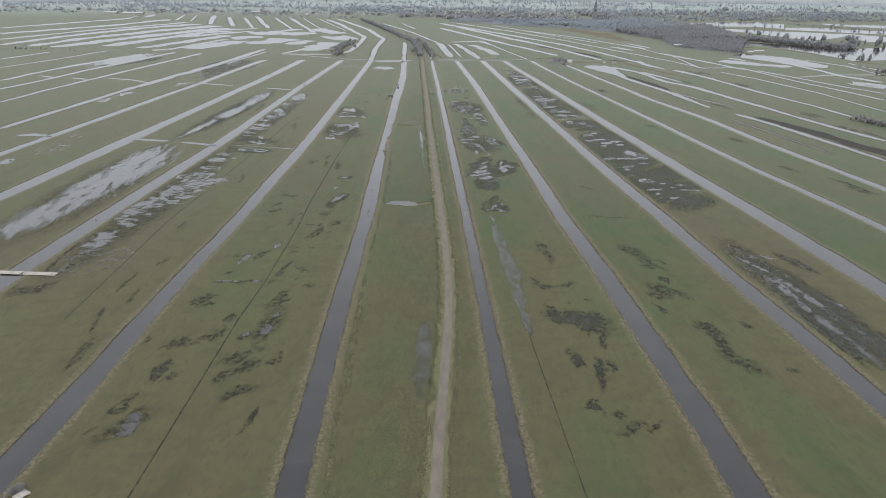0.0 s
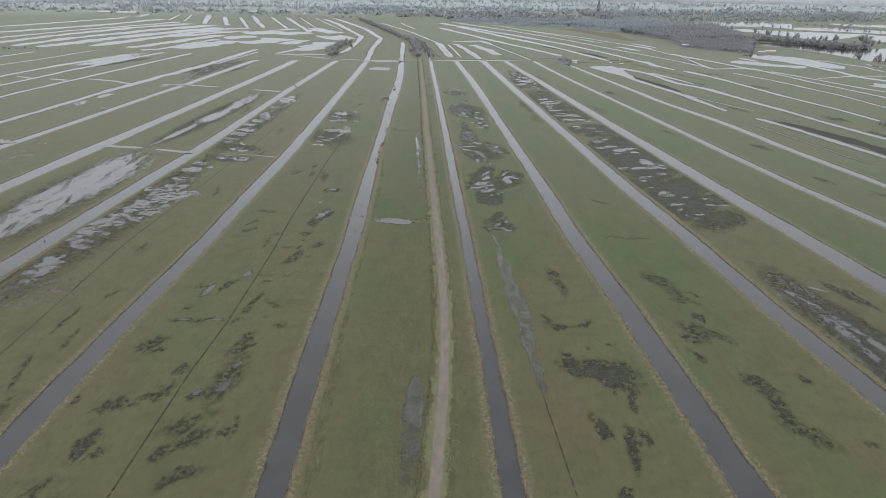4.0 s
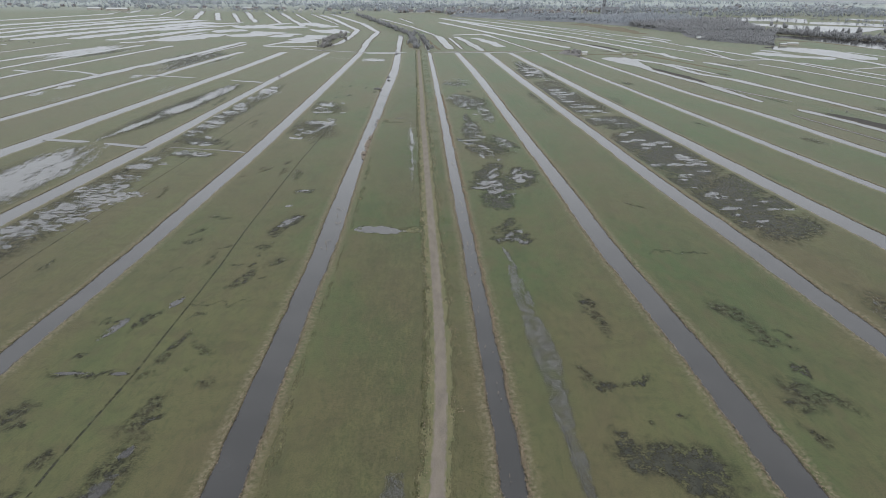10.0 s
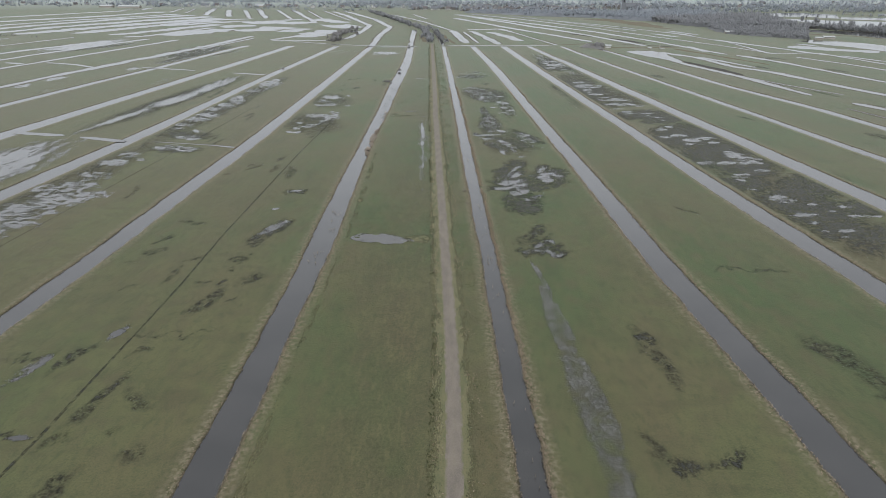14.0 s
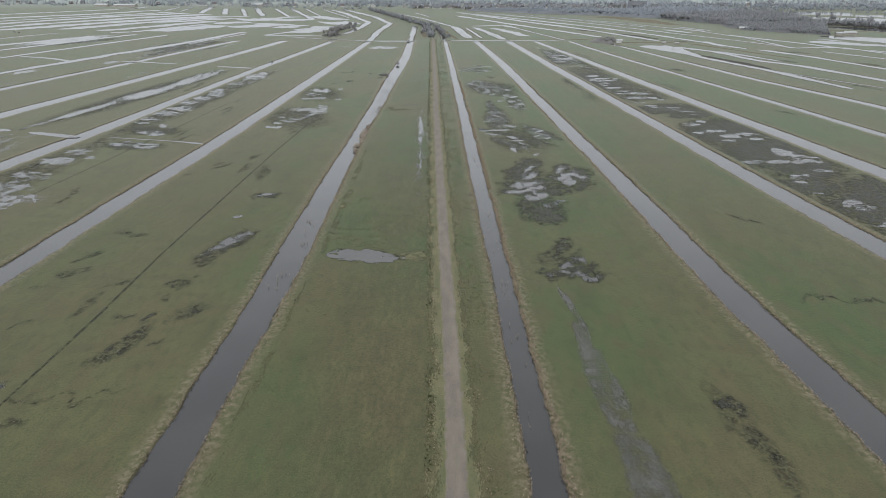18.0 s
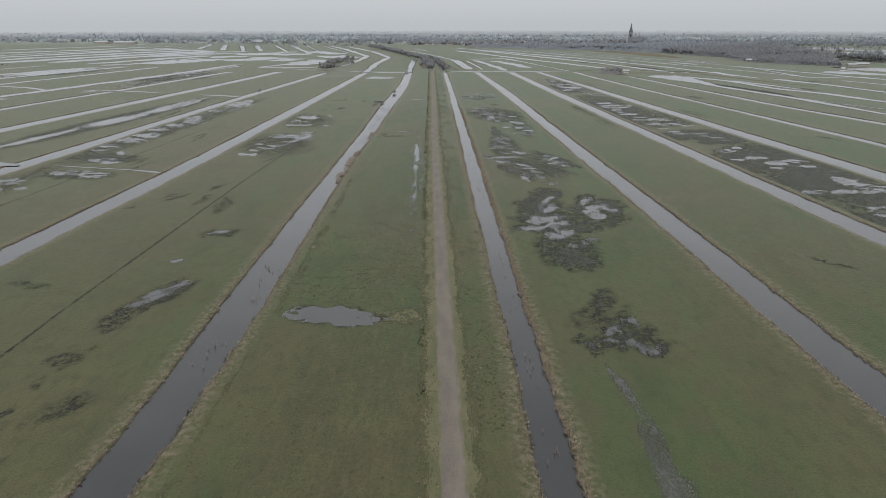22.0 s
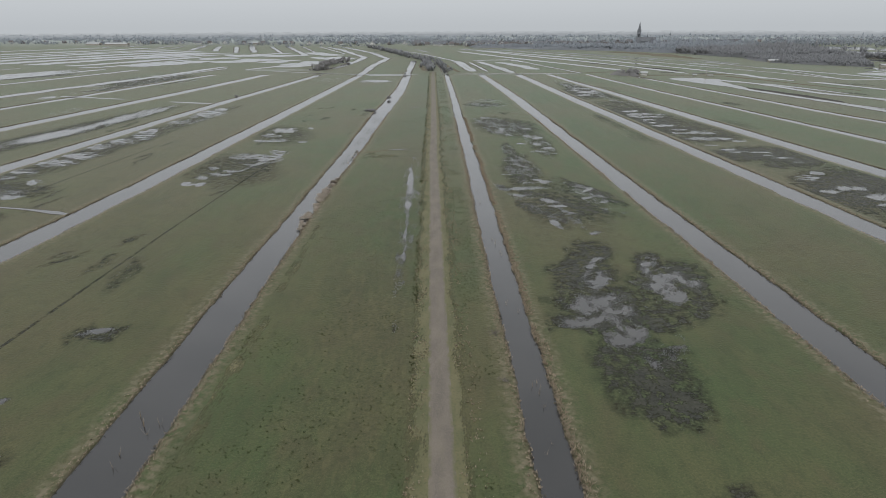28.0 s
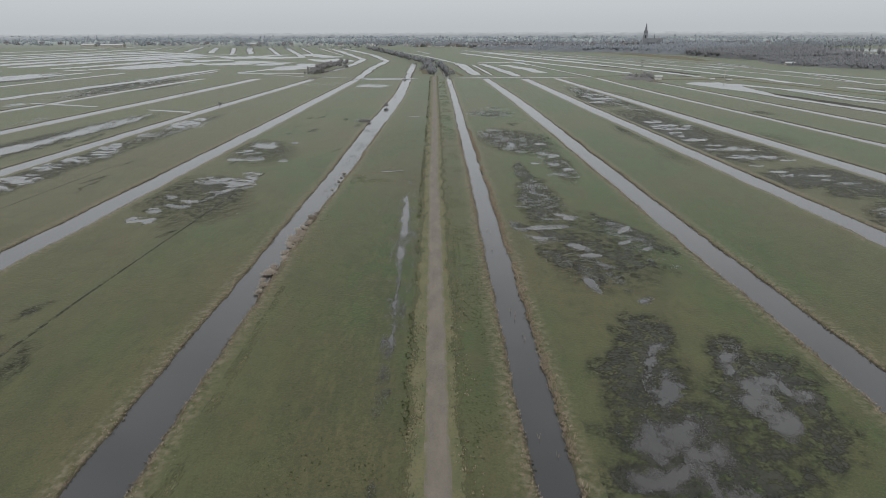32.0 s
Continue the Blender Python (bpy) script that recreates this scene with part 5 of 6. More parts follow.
def lay(group, material, z, name, label, category):
    """One sheet over a group of places, with a cover that runs out towards its edge."""
    P = np.array([p[:5] for p in group], float)
    reach = 1.6 * np.maximum(P[:, 2], P[:, 3]) + 1.5
    x0, x1, y0, y1 = (P[:, 0] - reach).min(), (P[:, 0] + reach).max(), (P[:, 1] - reach).min(), (P[:, 1] + reach).max()
    mid = P[:, 1].mean()
    cell = 0.42 if mid < 480 else 0.7 if mid < 640 else 1.6
    X, Y = np.meshgrid(np.arange(x0, x1 + cell, cell), np.arange(y0, y1 + cell, cell), indexing="ij")
    size = 1.0 if mid < 640 else 2.0
    broad = 0.7 * rough(X / (3.0 * size), Y / (4.5 * size), 3.0, 4) + 0.6 * rough(X / (1.0 * size), Y / (1.2 * size), 5.0, 4)
    streaky = 0.75 * rough(X / (2.6 * size), Y / (1.5 * size), 9.0, 3) + 0.4 * rough(X / (1.1 * size), Y / (0.55 * size), 8.0, 3)
    WX, WY = X + 1.8 * rough(X / 4, Y / 6, 21.0, 4), Y + 4.0 * rough(X / 3, Y / 7, 22.0, 4)      # pulls the outlines out of shape
    streams = 0.7 * rough((X + 0.1 * Y) / 3.2, Y / 13.0, 17.0, 4) + 0.5 * rough(X / 1.2, Y / 3.0, 18.0, 3)
    lengthwise = rough(X / 0.9, Y / 5.0, 15.0, 4)
    cover = np.zeros(X.shape)
    for cx, cy, a, b, turn, kind, edge, most, ragged in group:
        t = radians(turn)
        px, py = (WX - cx, WY - cy) if kind == "mud" or edge == 0.5 else (X - cx, Y - cy)
        u, v = px * math.cos(t) + py * math.sin(t), py * math.cos(t) - px * math.sin(t)
        r = np.sqrt((u / a) ** 2 + (v / b) ** 2) * (0.98 if kind == "mud" else 0.86 if edge == 0.5 else 0.95)
        hill = np.minimum(0.5 + edge * (1.0 - r), most) + ragged * (broad if kind == "mud" else streams if a > 18 else 0.6 * broad + 0.6 * streaky if edge == 0.5 else lengthwise if b < 2.0 and abs(math.sin(t)) > 0.97 and abs(cx) < 16 else streaky)
        if kind == "mud":
            soft = np.clip((1.0 + edge * 0.5 - r) / edge, 0, 1)
            hill = most * soft * soft * (3 - 2 * soft) * np.clip(1 + ragged * broad, 0, 1.6)
        cover = np.maximum(cover, hill * np.clip((1.9 - r) * 2, 0, 1))
    gap = np.hypot((X - 30) / 16, (Y - 378 - 2.5 * rough(X / 4, Y / 3, 31.0)) / 7)
    cover *= np.clip(0.55 + 0.9 * (gap - 0.6), 0.45, 1) if group[0][5] == "mud" else 1.0      # grass between the two trampled patches
    for d in DITCHES:
        c, left, right = d.at(Y[0])
        cover *= np.clip(np.maximum((c - left - X), (X - c - right)) / 1.5 - 0.6, 0, 1)
    cover = np.clip(cover, 0, 1.5)
    on = cover > (0.05 if group[0][5] == "mud" else 0.12)
    keep = on[:-1, :-1] | on[1:, :-1] | on[1:, 1:] | on[:-1, 1:]
    i, j = np.nonzero(keep)
    if not len(i):
        return
    cols = X.shape[1]
    F = np.stack([i * cols + j, (i + 1) * cols + j, (i + 1) * cols + j + 1, i * cols + j + 1], 1)
    used, F = np.unique(F, return_inverse=True)
    me = mesh_of(name, np.stack([X.ravel()[used], Y.ravel()[used], np.full(len(used), z)], 1), F.reshape(-1, 4), material)
    floats(me, "cover", cover.ravel()[used])
    tagged(new(name, me), label, category, kind="stuff")


for k, group in enumerate(clusters([p for p in wet_places if p[5] == "mud"])):
    lay(group, MUD, 0.004 + 0.00002 * k, "mud_patch", "dark trampled wet mud in the grass", "mud")
for k, group in enumerate(clusters([p for p in wet_places if p[5] == "dry"])):
    lay(group, VERGE, 0.0035 + 0.00003 * k, "dry_grass", "patches of pale dry grass in the meadow", "grass")
for k, group in enumerate(clusters([p for p in wet_places if p[5] == "film"])):
    lay(group, FILM, 0.016 + 0.00003 * k, "puddles", "thin dull water film in an old wheel rut", "puddles")
for k, group in enumerate(clusters([p for p in wet_places if p[5] == "water"])):
    lay(group, PUDDLE, 0.020 + 0.00003 * k, "puddles", "shallow rain water lying between tufts on trampled pasture", "puddles")
# the strip of the track
puddle(-18.5, 284.5, 9.8, 3.9, -7, 60, 0.80, 2.2, 0.0, 0.7, 0.2, 4.5, "clear grey pond of rain water in the grass", "pond")
mud(-18.5, 284.5, 11.0, 4.6, -7, 60, 0.8, 0.9, 3.0)
far_water([(-25.3, 471.4, 0.9), (-18.3, 473.4, 0.8)], CUT, 0.5, step=1.0)
plain_strip("bank", [(-36.8, 465.7, 2.4), (-25.3, 471.4, 1.6), (-17.5, 473.4, 1.2)], SEDGE, "dry tawny grass along a shallow cut across the field", "bank", 0.012, 0.4, 0.8)
puddle(-23, 600, 5.0, 1.0, 0, 65, 0.5, 4.0, 0.2, 1.0, 0.4, 4.0, "shallow water in a cut across the grass")
# furrows and old wheel tracks
for pts, w in (([(-69, 90), (-68.6, 116), (-67.7, 173), (-65.8, 200), (-65.5, 228), (-65.2, 255), (-66, 285), (-65.8, 324), (-65.4, 379), (-62.8, 470)], 0.31), 
               ([(-126, 170), (-128, 260), (-122, 370), (-118, 480)], 0.3), ([(34, 80), (30, 150), (28, 184)], 0.22)):
    V, F = ribbon([(x, y, w * 2) for x, y in pts], 0.011, MUD, 5, 0.3, 2.5)
    me = mesh_of("furrow", V, F, MUD)
    floats(me, "cover", np.full(len(V), 0.44 if w > 0.3 else 0.32))
    tagged(new("furrow", me), "shallow dark furrow worn through the grass", "furrow", kind="stuff")


# ---------------------------------------------------------------- reeds and tussocks
def blades(places, seed, low, high, spread, per, width):
    """Tufts of thin leaning blades at rows of x, y, z."""
    r = np.random.default_rng(seed)
    P = np.repeat(np.asarray(places, float), per, 0)
    n = len(P)
    ang, lean, tall = r.uniform(0, 2 * np.pi, n), r.uniform(0.05, spread, n), r.uniform(low, high, n)
    root = P + np.stack([np.cos(ang) * 0.12, np.sin(ang) * 0.12, np.full(n, -0.03)], 1) * r.uniform(0.3, 1.4, (n, 1))
    side = np.stack([-np.sin(ang), np.cos(ang), 0 * ang], 1) * width
    tip = root + np.stack([np.cos(ang) * lean * tall, np.sin(ang) * lean * tall, tall], 1)
    bend = (root + tip) / 2 + side * 0.2
    V = np.stack([root - side, root + side, bend + side * 0.9, tip, bend - side * 0.9], 1).reshape(-1, 3)
    return V, np.arange(5 * n).reshape(-1, 5)


def fringe(ditch, side, y0, y1, step, tall, seed):
    r = np.random.default_rng(seed)
    y = np.arange(y0, y1, step) + r.uniform(-0.2, 0.2, len(np.arange(y0, y1, step)))
    c, a, b = ditch.at(y)
    keep = grain(y / 9, y * 0, seed) > 0.09
    off = np.abs(r.normal(0.35, 0.5, len(y))) - 0.05
    x = c + side * ((b if side > 0 else a) + off)
    z = np.where(off < 0.1, LEVEL * 0.6, 0.0) + 0.02
    V, F = blades(np.stack([x, y, z], 1)[keep], seed, tall * 0.15, tall * 0.5, 1.2, 8, 0.032)
    tagged(new("reed_fringe", mesh_of("reed_fringe", V, F, REED)), "straw-coloured dead reed fringe along the ditch bank", "reeds", kind="stuff")


by_name = {d.name: d for d in DITCHES}
for k, (name, side, y0, y1, step, tall) in enumerate([("l1", -1, 85, 560, 0.20, 0.40), ("l1", 1, 85, 560, 0.16, 0.50), ("r1", -1, 85, 560, 0.16, 0.5), ("r1", 1, 85, 560, 0.10, 0.75), ("r2", -1, 85, 560, 0.15, 0.55),
                                                      ("r2", 1, 85, 560, 0.24, 0.50), ("l2", -1, 95, 520, 0.34, 0.45), ("l2", 1, 95, 520, 0.34, 0.45), ("r3", -1, 120, 520, 0.34, 0.5), ("r3", 1, 120, 520, 0.34, 0.5),
                                                      ("l3", 1, 180, 500, 0.5, 0.45), ("l3", -1, 180, 500, 0.5, 0.45), ("r4", -1, 180, 520, 0.45, 0.5), ("r4", 1, 180, 520, 0.45, 0.5)]):
    fringe(by_name[name], side, y0, y1, step, tall, 300 + k)


SOD = mottled("peat_sods", (0.070, 0.060, 0.040), (0.105, 0.092, 0.056), 0.6, 0.85, 0.2)
for k, d in enumerate(DITCHES):
    for side in (-1, 1):
        r = np.random.default_rng(700 + 2 * k + side)
        y = np.arange(max(90.0, d.y[0]), 848, 0.5)
        y = y + r.uniform(-0.3, 0.3, len(y))
        c, a, b = d.at(y)
        keep = grain(y / 4, y * 0, 40 + k + side) + 0.5 * grain(y / 22, y * 0, 60 + k + side) > 0.82
        off = r.uniform(-0.25, 0.3, len(y))
        V, F = blades(np.stack([c + side * ((b if side > 0 else a) + off), y, np.full(len(y), -0.06)], 1)[keep], 800 + k, 0.04, 0.15, 1.5, 5, 0.08)
        tagged(new("bank_sods", mesh_of("bank_sods", V, F, SOD)), "dark ragged peat sods and rushes along the waterline", "sods", kind="stuff")
        far_y = np.arange(520, 848, 0.5) + r.uniform(-0.25, 0.25, 656)
        c, a, b = d.at(far_y)
        keep = grain(far_y / 11, far_y * 0, 90 + k + side) > 0.45
        V, F = blades(np.stack([c + side * ((b if side > 0 else a) + r.uniform(0.1, 0.9, 656)), far_y, 0 * far_y], 1)[keep], 900 + k, 0.06, 0.22, 1.3, 5, 0.09)
        tagged(new("reed_fringe", mesh_of("reed_fringe", V, F, REED)), "straw-coloured dead reed fringe along the ditch bank", "reeds", kind="stuff")


def tussocks(places, seed, low, high, label, material, per=9, spread=0.9, width=0.05, name="rush_tussock"):
    V, F = blades(places, seed, low, high, spread, per, width)
    tagged(new(name, mesh_of(name, V, F, material)), label, "rushes", kind="stuff")


def scattered(n, x0, x1, y0, y1, seed, clump=12.0, level=0.5):
    r = np.random.default_rng(seed)
    y = r.uniform(y0, y1, n)
    x = track_x(y) + r.uniform(x0, x1, n)
    keep = grain(x / clump, y / clump, seed) + 0.4 * grain(x / 3, y / 3, seed + 3) > level + 0.2
    return np.stack([x, y, 0 * x], 1)[keep]


tussocks(scattered(820, -30, -4, 288, 335, 1, 9, 0.44), 11, 0.06, 0.14, "small dark rush tussocks dotting the grass", TUFT, 7, 1.1, 0.05)
tussocks(scattered(6500, -32, -5, 95, 560, 2, 14, 0.46), 12, 0.03, 0.09, "small dark rush tussocks dotting the grass", TUFT, 7, 0.9, 0.06)
tussocks(scattered(1700, -4.4, -3.4, 120, 850, 3, 8, 0.42), 13, 0.08, 0.20, "dark tufts lining the track verge", TUFT, 8, 0.8, 0.06)
tussocks(scattered(9000, 3.6, 9.5, 120, 850, 4, 7, 0.48), 14, 0.03, 0.10, "dark coarse tufts on the track verge", TUFT, 7, 1.3, 0.07)
tussocks(scattered(1600, -4.0, -1.7, 90, 600, 5, 6, 0.35), 15, 0.08, 0.2, "pale dead grass along the track edge", REED, 6, 0.9, 0.05, "dead_grass")
tussocks(scattered(2000, 1.7, 5.0, 90, 600, 6, 6, 0.45), 16, 0.08, 0.2, "pale dead grass along the track edge", REED, 6, 0.9, 0.05, "dead_grass")
r1 = by_name["r1"]
yy = np.random.default_rng(8).uniform(150, 420, 120)
yy = yy[grain(yy / 6, yy * 0, 9) > 0.62]
cc, aa, bb = r1.at(yy)
tussocks(np.stack([cc + np.random.default_rng(9).uniform(-0.9, 0.9, len(yy)), yy, LEVEL + 0 * yy], 1), 17, 0.5, 1.1, "thin pale reed stems standing in the ditch", REED, 3, 0.35, 0.02, "reed_stems")
l1 = by_name["l1"]
yy = np.random.default_rng(18).uniform(255, 312, 60)
yy = yy[grain(yy / 5, yy * 0, 19) > 0.6]
cc, aa, bb = l1.at(yy)
tussocks(np.stack([cc + np.random.default_rng(19).uniform(-1.2, 2.4, len(yy)), yy, LEVEL + 0 * yy], 1), 27, 0.5, 1.2, "thin pale reed stems standing in the ditch", REED, 4, 0.4, 0.022, "reed_stems")

# ---------------------------------------------------------------- bare winter trees and bushes
def limb(bm, a, b, ra, rb, sides=5):
    a, b = Vector(a), Vector(b)
    d = (b - a).normalized()
    u = d.orthogonal().normalized()
    w = d.cross(u)
    rings = []
    for p, r in ((a, ra), (b, rb)):
        rings.append([bm.verts.new(p + (u * math.cos(2 * math.pi * k / sides) + w * math.sin(2 * math.pi * k / sides)) * r) for k in range(sides)])
    for k in range(sides):
        bm.faces.new((rings[0][k], rings[0][(k + 1) % sides], rings[1][(k + 1) % sides], rings[1][k]))


def skeleton_tree(seed, tall, wide, stems=1, fork=0.35):
    """Trunk and limbs as one bmesh, and the ends of the limbs."""
    r, bm, ends = random.Random(seed), bmesh.new(), []
    for s in range(stems):
        lean = Vector((r.uniform(-1, 1), r.uniform(-1, 1), 0)) * (0.10 if stems == 1 else 0.45)
        foot = Vector((r.uniform(-1, 1), r.uniform(-1, 1), 0)) * (0.0 if stems == 1 else wide * 0.25)
        knee = foot + (Vector((0, 0, tall * fork)) + lean * tall * fork)
        top = knee + Vector((lean.x * tall * 0.3, lean.y * tall * 0.3, tall * (0.95 - fork)))
        limb(bm, foot, knee, tall * 0.026, tall * 0.018)
        limb(bm, knee, top, tall * 0.018, tall * 0.004)
        ends.append(top)
        for k in range(7 if stems == 1 else 4):
            q = r.uniform(0.0, 0.8)
            start = knee.lerp(top, q)
            ang = r.uniform(0, 2 * math.pi)
            reach = wide * 0.5 * r.uniform(0.6, 1.05) * (1 - 0.45 * q)
            tip = start + Vector((math.cos(ang) * reach, math.sin(ang) * reach, tall * r.uniform(0.12, 0.30) * (1 - q * 0.5)))
            limb(bm, start, tip, tall * 0.010, tall * 0.003, 4)
            ends += [tip, start.lerp(tip, 0.55)]
    return bm, ends


def twigs(ends, seed, per, size, thick=0.02):
    """Sprays of fine twigs round the limb ends."""
    r, bm = random.Random(seed), bmesh.new()
    for e in ends:
        for k in range(per):
            d = Vector((r.gauss(0, 1), r.gauss(0, 1), r.gauss(0.5, 0.8))).normalized()
            a = Vector(e) + Vector((r.gauss(0, 1), r.gauss(0, 1), r.gauss(0, 0.7))) * size * 0.35
            b = a + d * size * r.uniform(0.5, 1.1)
            s = d.orthogonal().normalized() * thick
            m = (a + b) / 2 + s * r.uniform(-2, 2)
            bm.faces.new([bm.verts.new(p) for p in (a - s, a + s, m + s * 1.6, b, m - s * 1.6)])
    return bm


def bare_tree(name, seed, tall, wide, label, stems=1, per=26, fork=0.35, thick=0.035, category="tree", crown=None):
    crown = crown or TWIG
    ob = new(name)
    bm, ends = skeleton_tree(seed, tall, wide, stems, fork)
    part("trunk", bm, crown if name == "brushwood" else BARK, ob)
    part("crown", twigs(ends, seed + 1, per, wide * 0.30, thick), crown, ob, "dense bare winter twigs")
    return tagged(ob, label, category)


BUSH = "low bare winter bush on a ditch bank"
bush_a = bare_tree("bush", 1, 3.2, 4.2, BUSH, 5, 20, 0.25, 0.03, "bush")
bush_b = bare_tree("bush", 2, 2.4, 3.6, BUSH, 4, 20, 0.2, 0.03, "bush")
willow = bare_tree("willow_tree", 3, 5.5, 5.0, "bare pollard willow at the water's edge", 1, 34, 0.45)
bush_a.matrix_basis, bush_b.matrix_basis, willow.matrix_basis = pose(-43.5, 640, 0) @ Matrix.Scale(0.6, 4), pose(-50, 846, 0) @ Matrix.Scale(0.7, 4), pose(-140, 632, 0) @ Matrix.Scale(0.6, 4)
for k, (kind, x, y, s) in enumerate([(bush_b, -44.0, 700, 0.6), (bush_a, -14, 846, 1.1), (bush_b, -98, 845, 0.9), (bush_b, -90, 846, 0.7), (bush_a, -142, 604, 0.45), (bush_b, -199, 716, 0.7),
                                     (bush_b, 29, 849, 0.6), (bush_b, 65, 849, 0.6), (bush_b, 102, 853, 0.8),
                                     (bush_b, 272, 496, 0.8), (bush_b, 281, 494, 0.8),
                                     (bush_b, -163, 262, 0.5), (bush_a, -557, 952, 1.3), (bush_b, -569, 960, 1.4)]):
    copy_thing(kind, pose(x, y, 0, 0, 0, 47 * k) @ Matrix.Scale(s * 0.62, 4))
fallen = bare_tree("fallen_branch", 14, 0.5, 1.8, "small dark fallen branch lying in the verge grass", 3, 2, 0.2, 0.02, "branch", BARK)
fallen.matrix_basis = pose(7.3, 327.5, 0)
copy_thing(fallen, pose(7.8, 315, 0, 0, 0, 80) @ Matrix.Scale(0.8, 4))
# copies take the scale from the pose
SCRUB = "brown tangle of dead brushwood leaning into the ditch"
brush = bare_tree("brushwood", 6, 1.2, 2.6, SCRUB, 6, 16, 0.2, 0.02, "brushwood", mottled("dead_brush", (0.44, 0.385, 0.32), (0.33, 0.285, 0.235), 0.8, 0.9, 0.2))
brush.matrix_basis = pose(-36.1, 404, -0.2) @ Matrix.Diagonal((0.8, 1.1, 0.9, 1))
rng = random.Random(21)
for k in range(34):
    y = 378 + 1.75 * k + rng.uniform(-0.8, 0.8) if k < 28 else 444 + 5 * (k - 28)
    c, left, right = by_name["l1"].at(np.array([y]))
    s = rng.uniform(0.3, 0.75) * (1.0 if k < 28 else 0.7)
    copy_thing(brush, pose(c[0] + right[0] + rng.uniform(-1.3, 0.3), y, -0.15, 0, 0, rng.uniform(0, 360)) @ Matrix.Diagonal((s, s, s * rng.uniform(0.6, 1.0), 1)))
heap = bare_tree("brush_heap", 9, 1.3, 5.0, "dark heap of cut brushwood on the grass", 8, 30, 0.2, 0.03, "brush heap")

copy_thing(heap, pose(-94.6, 98.2, 0, 0, 0, 60) @ Matrix.Diagonal((0.5, 0.5, 0.6, 1)))
heap.matrix_basis = pose(-47.5, 581, 0) @ Matrix.Diagonal((0.9, 0.5, 0.6, 1))


# scrub and tree rows, greyed and lightened in base colour to stand for haze
SCRUBWOOD = twiggy("haze_tinted_scrub", (0.34, 0.345, 0.353), (0.30, 0.304, 0.31), 0.03)
VILLAGE_TREES = "bare garden trees before a far village"


# far woods: many trees in one mesh
GOLD = (1 + 5 ** 0.5) / 2
ICO = np.array([(-1, GOLD, 0), (1, GOLD, 0), (-1, -GOLD, 0), (1, -GOLD, 0), (0, -1, GOLD), (0, 1, GOLD), (0, -1, -GOLD), (0, 1, -GOLD), (GOLD, 0, -1), (GOLD, 0, 1), (-GOLD, 0, -1), (-GOLD, 0, 1)]) / (1 + GOLD * GOLD) ** 0.5
OCTA = np.array([(1, 0, 0), (-1, 0, 0), (0, 1, 0), (0, -1, 0), (0, 0, 1), (0, 0, -1)], float)


def hull(points):
    """The triangles of a small regular solid."""
    n, near = len(points), 1.06 if len(points) == 12 else 1.42
    return np.array([(i, j, k) if np.dot(np.cross(points[j] - points[i], points[k] - points[i]), points[i]) > 0 else (i, k, j)
                     for i in range(n) for j in range(i + 1, n) for k in range(j + 1, n)
                     if max(np.linalg.norm(points[i] - points[j]), np.linalg.norm(points[j] - points[k]), np.linalg.norm(points[i] - points[k])) < near])


def forest(name, places, seed, label, material=TWIG, tall=(9, 15), per=60, spray=0.055, broad=0.38, clumps=2, solid=ICO):
    """Bare trees, each with a trunk and a crown of small uneven clumps of twigs with loose sprays round them."""
    r = np.random.default_rng(seed)
    n = len(places)
    P = np.c_[np.asarray(places, float), np.zeros(n)]
    h = r.uniform(*tall, n) * r.uniform(0.75, 1.1, n)
    w = h * broad * r.uniform(0.75, 1.25, n)
    V, F, at = [], [], 0
    stem = np.array([(-1, -1, 0), (1, -1, 0), (1, 1, 0), (-1, 1, 0), (0, 0, 1)], float)
    V.append((stem[None] * np.stack([h * 0.02, h * 0.02, h * 0.8], 1)[:, None] + P[:, None]).reshape(-1, 3))
    F.append((np.array([(0, 1, 4), (1, 2, 4), (2, 3, 4), (3, 0, 4)])[None] + 5 * np.arange(n)[:, None, None]).reshape(-1, 3))
    at = 5 * n
    tree = np.repeat(np.arange(n), clumps)
    d = r.normal(size=(n * clumps, 3))
    d /= np.linalg.norm(d, axis=1)[:, None]
    c = d * r.uniform(0.35, 1.0, (n * clumps, 1)) * np.stack([w, w, h * 0.36], 1)[tree] + P[tree] + np.stack([0 * h, 0 * h, h * 0.55], 1)[tree]
    size = (h[tree] * r.uniform(0.06, 0.13, n * clumps) * (10 / clumps) ** 0.33)[:, None] * np.array([1.0, 1.0, 2.0]) * r.uniform(0.7, 1.4, (n * clumps, 3))
    m = len(solid)
    V.append((solid[None] * (1 + 0.42 * r.uniform(-1, 1, (n * clumps, m, 1))) * size[:, None] + c[:, None]).reshape(-1, 3))
    F.append((hull(solid)[None] + at + m * np.arange(n * clumps)[:, None, None]).reshape(-1, 3))
    at += m * n * clumps
    loose = per * 5 // 4
    tree = np.repeat(np.arange(n), loose)
    d = r.normal(size=(n * loose, 3))
    d /= np.linalg.norm(d, axis=1)[:, None]
    c = d * r.uniform(0.7, 1.1, (n * loose, 1)) * np.stack([w, w, h * 0.42], 1)[tree] + P[tree] + np.stack([0 * h, 0 * h, h * 0.58], 1)[tree]
    long = h[tree][:, None] * spray
    a, b = r.normal(size=(n * loose, 3)) * long * (0.2, 0.2, 1.2), r.normal(size=(n * loose, 3)) * long * 0.4
    V.append(np.stack([c - a, c + b, c + a * 1.1], 1).reshape(-1, 3))
    F.append(np.arange(3 * n * loose).reshape(-1, 3) + at)
    tagged(new(name, mesh_of(name, np.concatenate(V), np.concatenate(F), material, True)), label, "wood", kind="stuff")


